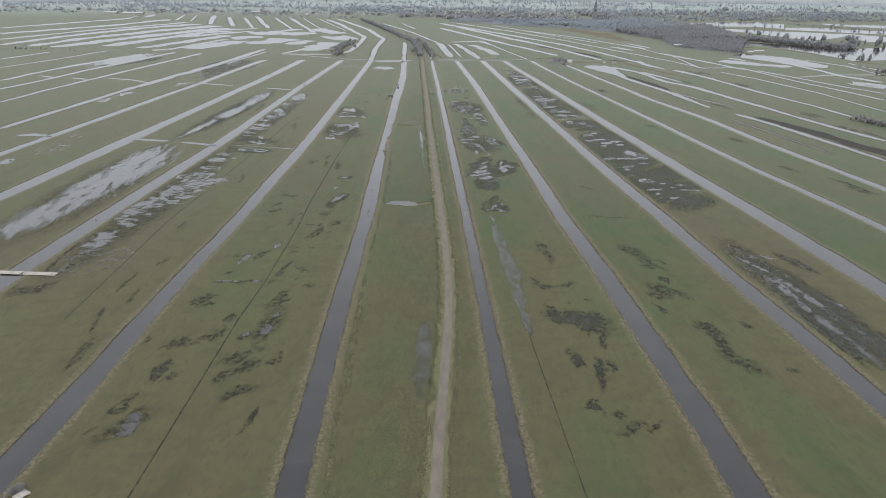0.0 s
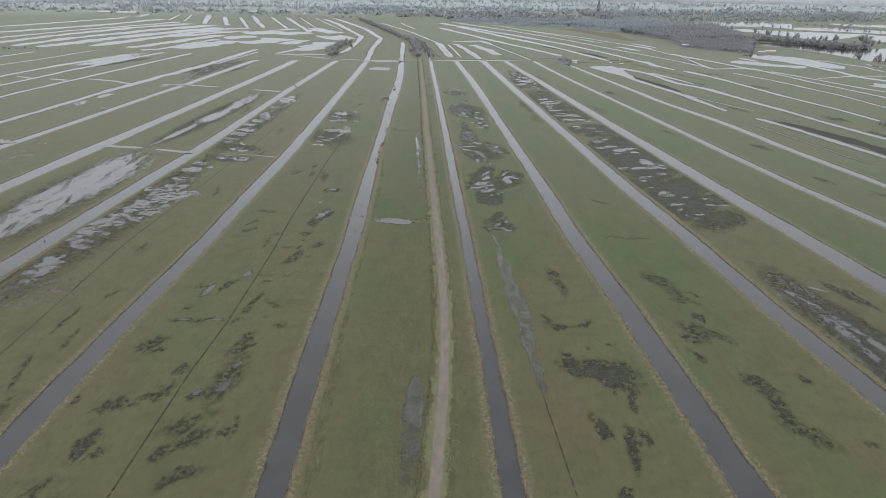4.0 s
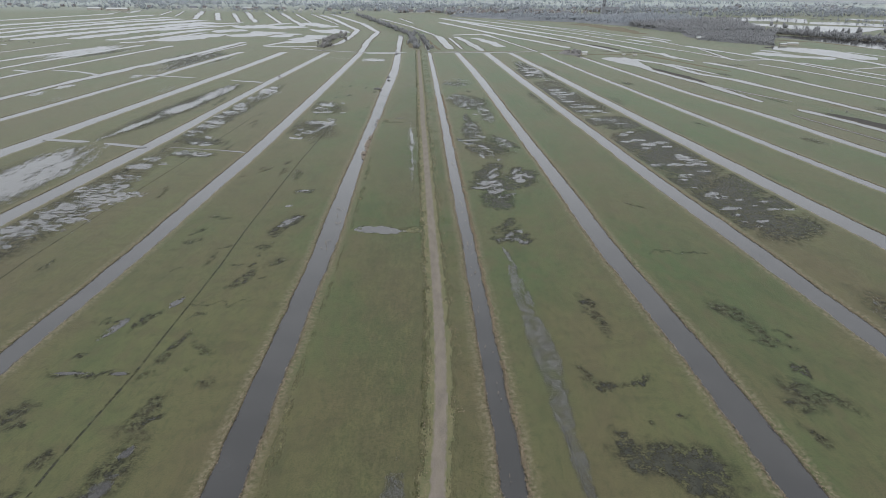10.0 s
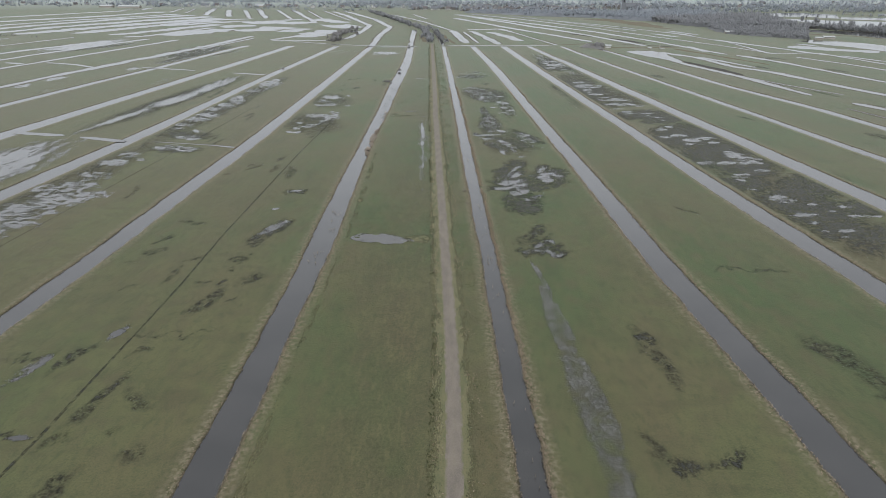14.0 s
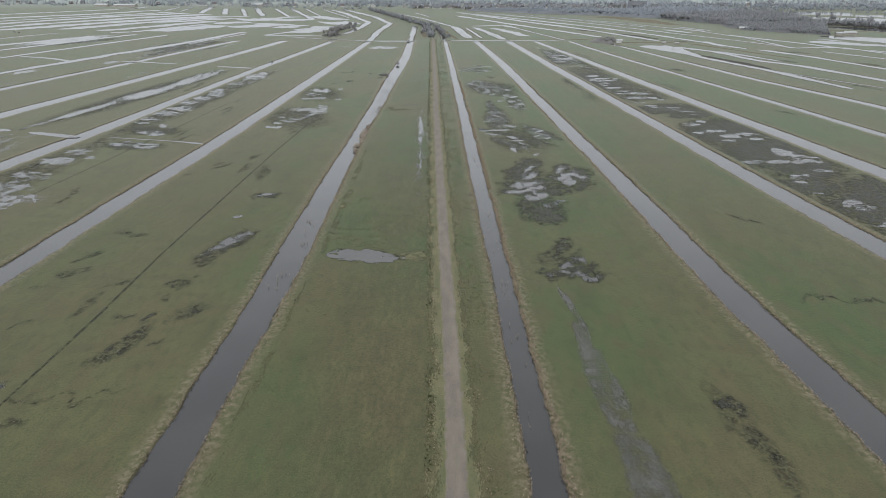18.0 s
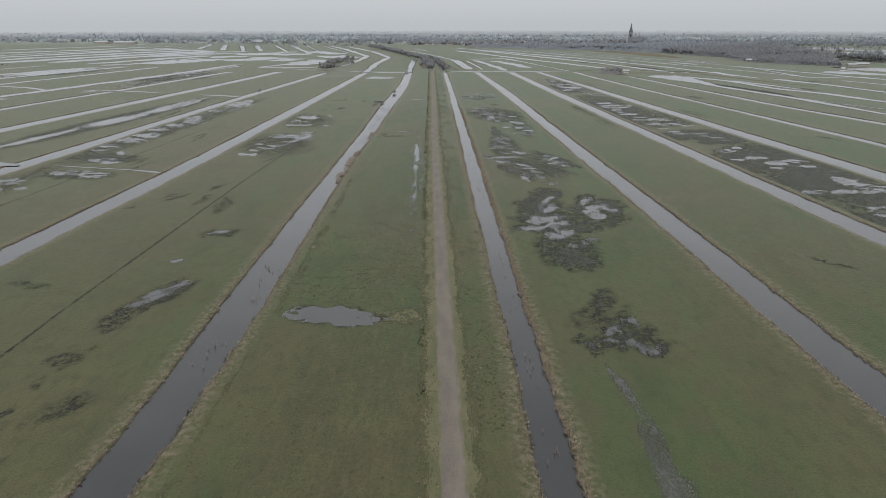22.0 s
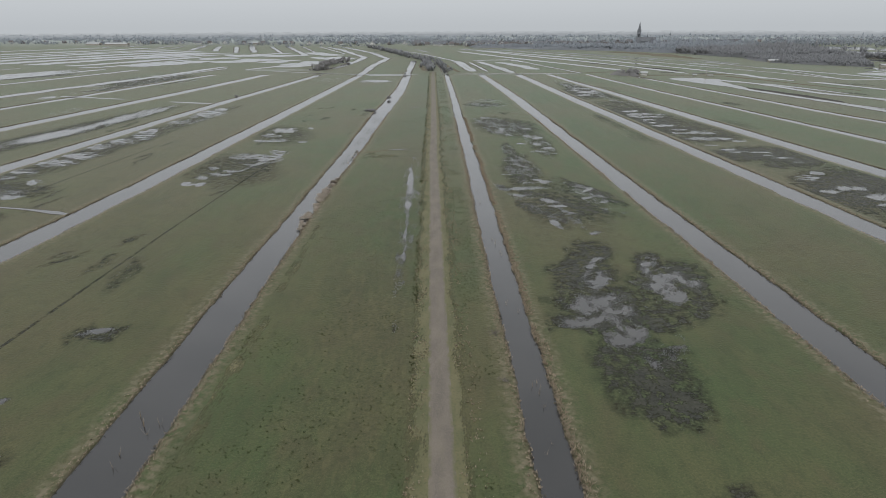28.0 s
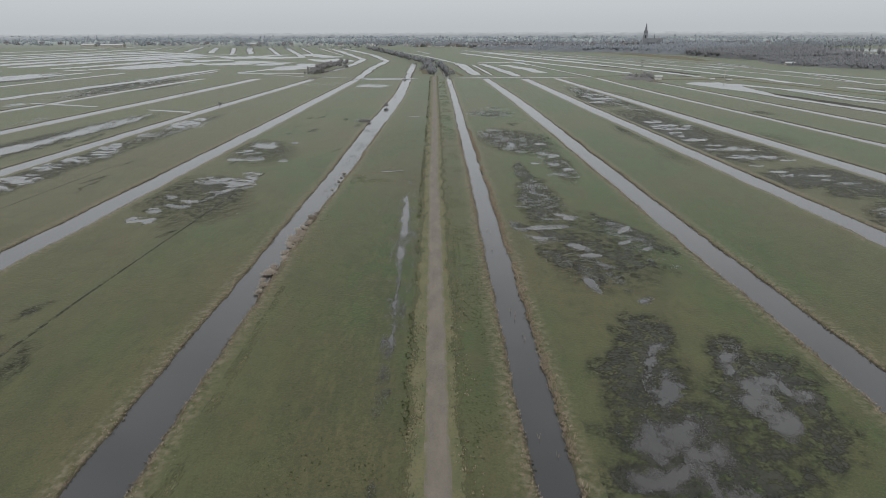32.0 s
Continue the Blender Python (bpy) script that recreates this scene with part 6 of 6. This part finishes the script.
def canopy(corners, tall, seed, label, material, step=2.6):
    """The closed crown of a dense bare wood: bumps of single trees over a four-sided area, steep at its edge."""
    a, b, c, d = (np.array(p, float) for p in corners)
    nu, nv = (int(max(np.linalg.norm(q - p), np.linalg.norm(t - r)) / step) + 2 for p, q, r, t in ((a, b, d, c), (a, d, b, c)))
    u, v = np.meshgrid(np.linspace(-0.02, 1.02, nu), np.linspace(-0.02, 1.02, nv), indexing="ij")
    u, v = u[..., None], v[..., None]
    P = (a * (1 - u) + b * u) * (1 - v) + (d * (1 - u) + c * u) * v
    X, Y = P[..., 0] + 9 * rough(P[..., 0] / 40, P[..., 1] / 40, seed) + rough(P[..., 0] / 3, P[..., 1] / 3, seed + 1), P[..., 1] + 9 * rough(P[..., 0] / 40, P[..., 1] / 40, seed + 2) + rough(P[..., 0] / 3, P[..., 1] / 3, seed + 3)
    rim = np.minimum(np.minimum(np.arange(nu)[:, None], nu - 1 - np.arange(nu)[:, None]), np.minimum(np.arange(nv)[None], nv - 1 - np.arange(nv)[None]))
    crown = 0.74 + 0.12 * rough(X / 30, Y / 30, seed + 5) + 0.20 * rough(X / 6, Y / 6, seed + 6, 2) + 0.10 * rough(X / 2.4, Y / 2.4, seed + 7, 2)
    Z = tall * np.maximum(crown, 0.25) * np.choose(np.minimum(rim, 4), [0.0, 0.35, 0.55, 0.8, 1.0])
    Z[rim == 0] = -0.2
    i = (np.arange(nu - 1)[:, None] * nv + np.arange(nv - 1)).ravel()
    F = np.stack([i, i + nv, i + nv + 1, i + 1], 1)
    tagged(new("wood", mesh_of("wood_canopy", np.stack([X, Y, Z], -1).reshape(-1, 3), F, material, True)), label, "wood", kind="stuff")


def along(points, step, width, seed):
    """Places spread along a line."""
    r, P = np.random.default_rng(seed), np.array(points, float)
    s = np.r_[0, np.cumsum(np.hypot(*np.diff(P, axis=0).T))]
    t = np.arange(0, s[-1], step)
    return np.stack([np.interp(t, s, P[:, 0]) + r.normal(0, width, len(t)), np.interp(t, s, P[:, 1]) + r.normal(0, width, len(t))], 1)


HEDGE = "row of bare winter trees and scrub along a far lane"
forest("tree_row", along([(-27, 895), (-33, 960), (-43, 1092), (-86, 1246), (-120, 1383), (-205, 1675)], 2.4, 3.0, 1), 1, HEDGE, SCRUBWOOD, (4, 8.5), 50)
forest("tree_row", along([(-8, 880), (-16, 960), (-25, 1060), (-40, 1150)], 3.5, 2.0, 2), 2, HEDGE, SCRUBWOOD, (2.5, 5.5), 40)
forest("scrub", along([(-147, 895), (-156, 960), (-158, 1030), (-150, 1089)], 1.6, 3.5, 3), 3, "dark bare willow scrub on a bank between floods", TWIG, (3.5, 7), 50)


def grove(n, corners, seed):
    """Places spread over a four-sided area."""
    r = np.random.default_rng(seed)
    a, b, c, d = (np.array(p, float) for p in corners)
    u, v = r.uniform(size=(2, n, 1))
    return (a * (1 - u) + b * u) * (1 - v) + (d * (1 - u) + c * u) * v


WOOD = "dense bare winter wood beyond the meadows"
CANOPY = twiggy("wood_crowns", (0.27, 0.275, 0.282), (0.215, 0.22, 0.227), 0.03)
# farther crowns paler and bluer: haze painted into the colour
FARCANOPY = twiggy("haze_tinted_far_crowns", (0.34, 0.36, 0.385), (0.285, 0.302, 0.322), 0.03)
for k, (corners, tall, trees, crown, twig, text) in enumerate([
        ([(398, 1030), (463, 948), (548, 1110), (412, 1160)], 8, 380, CANOPY, SCRUBWOOD, "haze-greyed willow scrub at the edge of the wood"),
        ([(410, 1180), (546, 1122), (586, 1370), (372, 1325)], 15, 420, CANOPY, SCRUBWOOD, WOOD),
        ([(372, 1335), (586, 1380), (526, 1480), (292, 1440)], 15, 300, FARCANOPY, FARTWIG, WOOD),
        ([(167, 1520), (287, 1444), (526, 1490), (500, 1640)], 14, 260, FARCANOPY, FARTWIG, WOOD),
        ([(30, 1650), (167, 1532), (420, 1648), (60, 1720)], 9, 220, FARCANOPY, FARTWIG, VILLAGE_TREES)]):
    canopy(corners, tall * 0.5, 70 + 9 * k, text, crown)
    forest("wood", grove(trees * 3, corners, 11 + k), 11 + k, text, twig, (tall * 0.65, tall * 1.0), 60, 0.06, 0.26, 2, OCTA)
SPIT = "bare trees on a low spit between the lakes"
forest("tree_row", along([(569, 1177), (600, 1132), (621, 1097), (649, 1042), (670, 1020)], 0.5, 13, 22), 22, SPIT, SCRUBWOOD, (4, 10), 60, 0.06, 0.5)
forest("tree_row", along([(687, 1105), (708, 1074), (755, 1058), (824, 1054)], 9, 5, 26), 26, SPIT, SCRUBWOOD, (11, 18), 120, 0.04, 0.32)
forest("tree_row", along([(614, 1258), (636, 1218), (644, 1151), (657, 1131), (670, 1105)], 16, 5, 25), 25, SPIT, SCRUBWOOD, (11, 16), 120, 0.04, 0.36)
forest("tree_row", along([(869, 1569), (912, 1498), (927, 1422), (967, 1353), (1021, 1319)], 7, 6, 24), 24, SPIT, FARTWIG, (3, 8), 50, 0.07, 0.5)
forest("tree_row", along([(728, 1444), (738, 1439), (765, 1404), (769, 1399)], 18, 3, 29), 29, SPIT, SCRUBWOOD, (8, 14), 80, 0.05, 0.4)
forest("scrub", along([(589, 903), (591, 894)], 2, 3, 23), 23, "bare willow scrub at the end of a reed bank", TWIG, (4, 8), 60, 0.05, 0.45)
forest("scrub", along([(586, 864), (599, 856)], 2, 3, 30), 30, "bare willow scrub at the end of a reed bank", TWIG, (5, 10), 60, 0.05, 0.4)
forest("scrub", along([(341, 480), (347, 462), (362, 430), (372, 405)], 0.7, 2.6, 42), 42, "dark bare willow scrub on a ditch bank", TWIG, (2.5, 5.5), 70, 0.05, 0.5)
forest("scrub", along([(535, 752), (548, 742), (560, 735)], 2, 4, 27), 27, "dark bare willow scrub on a ditch bank", TWIG, (3, 6), 50)
forest("scrub", along([(-680, 955), (-655, 972), (-600, 978)], 4, 4, 28), 28, "dark bare willow scrub on a ditch bank", TWIG, (2, 4), 50)
VILLAGE = "bare trees between the houses of a far village"
forest("wood", along([(-1103, 2456), (-754, 2366), (-507, 2278), (-288, 2220)], 5, 24, 31), 31, VILLAGE, HAZEWOOD, (7, 13), 50, 0.07, 0.55)
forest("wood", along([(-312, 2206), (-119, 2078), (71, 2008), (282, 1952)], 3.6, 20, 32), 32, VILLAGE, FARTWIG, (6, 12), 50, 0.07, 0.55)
forest("wood", along([(-244, 2381), (0, 2235), (239, 2177), (537, 2134), (835, 2134)], 4, 30, 33), 33, VILLAGE, HAZEWOOD, (8, 14), 50, 0.07, 0.55)
forest("wood", along([(-1873, 2685), (-1360, 2562), (-984, 2501)], 6, 30, 34), 34, VILLAGE, HAZEWOOD, (6, 12), 50, 0.07, 0.55)
forest("wood", along([(769, 2036), (1185, 2064), (1647, 1980), (2217, 1884)], 5, 30, 35), 35, VILLAGE, HAZEWOOD, (7, 13), 50, 0.07, 0.55)
r = np.random.default_rng(90)
for k in range(4):
    x, y = r.uniform(-2600, 2600, 3200), 1900 + 1150 * r.uniform(0, 1, 3200)
    y = np.where(x < -200, y + 130 - 0.12 * x, y)
    keep = (grain(x / 210, y / 60, 4.0) > 0.5) & (np.abs(x) < 0.86 * y)
    forest("wood", np.stack([x, y], 1)[keep], 91 + k, "hazy groves and hedges of bare trees towards the horizon", HAZEWOOD, (7, 13), 14, 0.11, 0.6, 1, OCTA)
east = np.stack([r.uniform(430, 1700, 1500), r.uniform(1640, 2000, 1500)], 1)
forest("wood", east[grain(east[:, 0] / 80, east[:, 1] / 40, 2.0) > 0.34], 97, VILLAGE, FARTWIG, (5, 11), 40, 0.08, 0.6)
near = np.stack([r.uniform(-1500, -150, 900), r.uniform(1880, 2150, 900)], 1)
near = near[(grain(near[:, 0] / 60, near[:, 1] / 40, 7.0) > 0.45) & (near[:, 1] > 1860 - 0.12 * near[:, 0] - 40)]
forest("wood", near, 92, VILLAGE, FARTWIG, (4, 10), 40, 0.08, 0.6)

# scattered scrub and reed on the far polder
forest("scrub", grove(160, [(-800, 1950), (-200, 1800), (-230, 1700), (-700, 1880)], 71), 71, "scrub between far farms", FARTWIG, (2, 5), 24)


# ---------------------------------------------------------------- houses of the village
def house(x, y, low, high, wall, roof, label):
    """A house with walls, tiled roof, chimney, windows and a door."""
    ob = new("house")
    part("wall", gabled(x, y, low, high), wall, ob)
    top = part("roof", prism(x, y, low, high, 0.4), roof, ob)
    part("chimney", box(0.7, 0.7, 1.6, 0.05, (x * 0.12, y * 0.3, high - 0.6)), BRICK, top)
    for px, pz in ((-x * 0.25, 1.0), (x * 0.25, 1.0), (-x * 0.18, low + 0.4), (x * 0.18, low + 0.4)):
        w = part("window", box(1.5, 0.12, 1.3, 0, (px, -y / 2 - 0.03, pz)), PANE, ob)
        part("sill", box(1.7, 0.2, 0.12, 0, (px, -y / 2 - 0.08, pz - 0.14)), PLASTER, w)
    for s in (-1, 1):
        part("window", box(0.12, 1.6, 1.3, 0, (s * (x / 2 + 0.03), -y * 0.22, 1.0)), PANE, ob)
        part("window", box(0.12, 1.6, 1.3, 0, (s * (x / 2 + 0.03), y * 0.22, 1.0)), PANE, ob)
    part("door", box(1.0, 0.12, 2.1, 0, (0, -y / 2 - 0.03, 0)), TIMBER, ob)
    return tagged(ob, label, "house", "village houses")


kinds = [house(8, 10, 3.2, 7.5, BRICK, TILE, "small brick village house with a dark tiled roof"),
         house(8.5, 11, 3.4, 7.8, PLASTER, TILE, "white-walled village house with a dark tiled roof"),
         house(9, 16, 5.6, 9.5, BRICK, SLATE, "two-storey brick house with a slate roof"),
         house(11, 22, 3.6, 8.8, PLASTER, SLATE, "long white farmhouse with a slate roof")]
for k, ob in enumerate(kinds):
    ob.matrix_basis = pose(26 + 16 * k, 1740 + 6 * k, 0, 0, 0, 20 * k)
rng = random.Random(9)
spots = [(20 + 11 * k + rng.uniform(-3, 3), 1760 + rng.uniform(-45, 25)) for k in range(32)]
spots += [(-30 + 17 * k + rng.uniform(-4, 4), 1850 + rng.uniform(-30, 40)) for k in range(24)]
spots += [(-820 + 42 * k + rng.uniform(-14, 14), 2020 - 7 * k + rng.uniform(-40, 20)) for k in range(18)]
spots += [(560 + 40 * k + rng.uniform(-20, 20), 1960 + rng.uniform(-60, 60)) for k in range(12)]
spots += [(-1500 + 60 * k + rng.uniform(-20, 20), 2160 - 8 * k + rng.uniform(-40, 40)) for k in range(11)]
spots += [(rng.uniform(-120, 520), 1790 + 230 * rng.random() ** 1.4) for k in range(70)]
spots += [(rng.uniform(560, 1400), rng.uniform(1850, 2300)) for k in range(20)]
gardens = np.array([(x + rng.gauss(0, 11), y + rng.choice((-1, 1)) * rng.uniform(6, 14)) for x, y in spots for q in range(4)])
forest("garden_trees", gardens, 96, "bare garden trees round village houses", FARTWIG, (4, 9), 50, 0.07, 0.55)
for k, (x, y) in enumerate(spots):
    copy_thing(kinds[rng.choice((1, 3, 1, 3, 0) if x < -60 else (0, 1, 1, 2, 0, 2, 3))], pose(x, y, 0, 0, 0, rng.choice((0, 15, 80, 95, 20, 100)) + rng.uniform(-8, 8)))


def shed(x, y, low, high, at, turn, label, name="barn"):
    ob = new(name)
    part("wall", gabled(x, y, low, high), PLASTER if name == "pump_house" else TIMBER, ob)
    part("roof", prism(x, y, low, high, 0.5), SHEET, ob, "pale metal sheet roof")
    part("door", box(min(3.0, x * 0.5), 0.12, low * 0.85, 0, (0, -y / 2 - 0.03, 0)), IRON, ob)
    ob.matrix_basis = pose(*at, 0, 0, 0, turn)
    return tagged(ob, label, "barn")


shed(6, 12, 2.4, 3.6, (402, 1046), 80, "low boat shed with a pale roof before the wood")
shed(7, 14, 2.4, 3.6, (496, 960), 84, "low boat shed with a pale roof before the wood")
shed(5, 9, 2.2, 3.2, (478, 950), 80, "low boat shed with a pale roof before the wood")
shed(18, 60, 4, 7, (-905, 1890), 88, "long pale-roofed farm barn")
shed(16, 40, 4, 7, (-985, 1920), 80, "long pale-roofed farm barn")
shed(14, 30, 4, 7, (-560, 1960), 70, "long pale-roofed farm barn")
forest("scrub", grove(46, [(149, 846), (166, 828), (172, 834), (156, 854)], 41), 41, "dense low bare scrub beside the pump house", TWIG, (3.5, 6.0), 80, 0.05, 0.6)
canopy([(149, 846), (166, 828), (172, 834), (156, 854)], 3.2, 43, "dense low bare scrub beside the pump house", TWIG, 0.8)
pump = shed(3.6, 6.0, 2.4, 3.3, (178, 837), 75, "small white pump house beside the bushes", "pump_house")
shed(1.8, 3.2, 1.1, 1.5, (223, 830), 88, "tiny white field shelter on the marsh", "field_shelter")
shed(1.6, 4.4, 0.9, 1.2, (235, 824), 92, "tiny white field shelter on the marsh", "field_shelter")
pole = new("utility_pole")
part("pole", box(0.35, 0.35, 7.0, 0.05), TIMBER, pole)
part("crossbar", box(1.8, 0.18, 0.18, 0.02, (0, 0, 6.2)), TIMBER, pole)
pole.matrix_basis = pose(236, 836, 0)
tagged(pole, "weathered wooden pole standing in the marsh", "pole")


# ---------------------------------------------------------------- the church
STONE = mottled("blue_grey_brick", (0.27, 0.282, 0.302), (0.215, 0.226, 0.244), 0.6, 0.85, 0.2, 4.0)


def church():
    ob = new("church")
    tower = part("tower", box(9, 9, 31, 0.2), STONE, ob)
    bm = bmesh.new()
    base = [bm.verts.new((math.cos(a) * 4.3, math.sin(a) * 4.3, 31)) for a in (radians(22.5 + 45 * k) for k in range(8))]
    tip = bm.verts.new((0, 0, 55))
    for k in range(8):
        bm.faces.new((base[k], base[(k + 1) % 8], tip))
    bm.faces.new(base[::-1])
    part("spire", bm, SLATE, ob)
    for sx in (-1, 1):
        for sy in (-1, 1):
            pin = bmesh.new()
            bmesh.ops.create_cone(pin, cap_ends=True, segments=6, radius1=1.0, radius2=0.05, depth=6)
            bmesh.ops.translate(pin, vec=(sx * 3.9, sy * 3.9, 34), verts=pin.verts)
            part("pinnacle", pin, SLATE, tower)
    for s, off in (((3, 0.2, 6), (0, -4.55, 20)), ((3, 0.2, 6), (0, 4.55, 20)), ((0.2, 3, 6), (-4.55, 0, 20)), ((0.2, 3, 6), (4.55, 0, 20))):
        part("belfry_opening", box(*s, 0, off), PANE, tower)
    nave = gabled(14, 34, 11, 19)
    bmesh.ops.rotate(nave, matrix=Matrix.Rotation(radians(90), 3, "Z"), verts=nave.verts)
    bmesh.ops.translate(nave, vec=(22, 0, 0), verts=nave.verts)
    part("nave", nave, STONE, ob)
    roof = prism(14, 34, 11, 19, 0.6)
    bmesh.ops.rotate(roof, matrix=Matrix.Rotation(radians(90), 3, "Z"), verts=roof.verts)
    bmesh.ops.translate(roof, vec=(22, 0, 0.02), verts=roof.verts)
    part("roof", roof, SLATE, ob)
    cross = gabled(11, 24, 11, 18)
    bmesh.ops.translate(cross, vec=(30, 0, 0), verts=cross.verts)
    part("transept", cross, STONE, ob)
    croof = prism(11, 24, 11, 18, 0.5)
    bmesh.ops.translate(croof, vec=(30, 0, 0.02), verts=croof.verts)
    part("roof", croof, SLATE, ob)
    flech = bmesh.new()
    bmesh.ops.create_cone(flech, cap_ends=True, segments=6, radius1=1.3, radius2=0.05, depth=14)
    bmesh.ops.translate(flech, vec=(20, 0, 25.5), verts=flech.verts)
    part("ridge_turret", flech, SLATE, ob)
    for k in range(5):
        part("window", box(2.0, 0.2, 6, 0, (9 + 5.5 * k, -7.06, 3)), PANE, ob)
    ob.matrix_basis = pose(430, 1752, 0, 0, 0, -14)
    return tagged(ob, "tall brick village church with a pointed slate spire", "church")


church()


# ---------------------------------------------------------------- bridge, posts, gates
def plank_bridge(x, y, length, turn, label):
    ob = new("bridge")
    for s in (-1, 1):
        part("beam", box(length, 0.25, 0.3, 0.02, (0, s * 0.9, -0.12)), TIMBER, ob)
    n = int(length / 0.32)
    first = None
    for k in range(n):
        if rng.random() < 0.12 or 30 < k < 34:
            continue          # missing boards
        bm_at = pose(-length / 2 + 0.16 + 0.32 * k, rng.uniform(-0.15, 0.15), 0.185, 0, 0, rng.uniform(-3, 3))
        if first is None:
            first = part("plank", box(0.29, 2.6, 0.07, 0.01), TIMBER, ob)
            first.matrix_basis = bm_at
        else:
            p = new("plank", first.data)
            p.parent, p.matrix_basis = ob, bm_at
    for s in (-1, 1):
        for k in (-0.48, 0.48):
            part("post", box(0.16, 0.16, 1.3, 0.01, (k * length, s * 1.22, -0.9)), TIMBER, ob)
    ob.matrix_basis = pose(x, y, 0.05, 0, 0, turn)
    return tagged(ob, label, "bridge")


plank_bridge(-160, 205.6, 24, -4, "pale weathered plank bridge over the ditch")

plank_bridge(-92.8, 97.2, 2.4, -28, "short weathered plank crossing beside the ditch")


def field_gate(x, y, turn, label):
    ob = new("field_gate")
    for s in (-1, 1):
        part("post", box(0.14, 0.14, 1.35, 0.02, (s * 1.9, 0, 0)), TIMBER, ob)
    for k in range(4):
        part("rail", box(3.7, 0.05, 0.10, 0.01, (0, 0, 0.25 + 0.28 * k)), TIMBER, ob)
    ob.matrix_basis = pose(x, y, 0, 0, 0, turn)
    return tagged(ob, label, "gate")


field_gate(-25.0, 876, 4, "weathered wooden gate across the far end of the track")

# ---------------------------------------------------------------- the hazy distance
def backdrop(R, high, pale, seed):
    """A low glowing treeline far behind everything, its haze put into the emission colour."""
    n = 2400
    ang = np.linspace(0, 2 * np.pi, n)
    top = high * (0.85 + 0.12 * rough(ang * 22, ang * 0, seed, 4) + 0.22 * rough(ang * 190, ang * 0, seed + 5, 3))
    V = np.concatenate([np.stack([np.sin(ang) * R, np.cos(ang) * R + 150, -2 + 0 * ang], 1), np.stack([np.sin(ang) * R, np.cos(ang) * R + 150, np.maximum(top, 1)], 1)])
    F = [(i, i + n, i + n + 1, i + 1) for i in range(n - 1)]
    m, nn, l, p = shader("glowing_haze_treeline")
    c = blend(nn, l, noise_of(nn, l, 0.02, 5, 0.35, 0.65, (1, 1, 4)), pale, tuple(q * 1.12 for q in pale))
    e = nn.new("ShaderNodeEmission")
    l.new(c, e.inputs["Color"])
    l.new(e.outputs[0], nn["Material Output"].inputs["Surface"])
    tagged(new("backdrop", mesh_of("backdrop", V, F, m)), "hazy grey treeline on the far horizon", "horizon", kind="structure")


# each farther ring glows paler, as painted haze
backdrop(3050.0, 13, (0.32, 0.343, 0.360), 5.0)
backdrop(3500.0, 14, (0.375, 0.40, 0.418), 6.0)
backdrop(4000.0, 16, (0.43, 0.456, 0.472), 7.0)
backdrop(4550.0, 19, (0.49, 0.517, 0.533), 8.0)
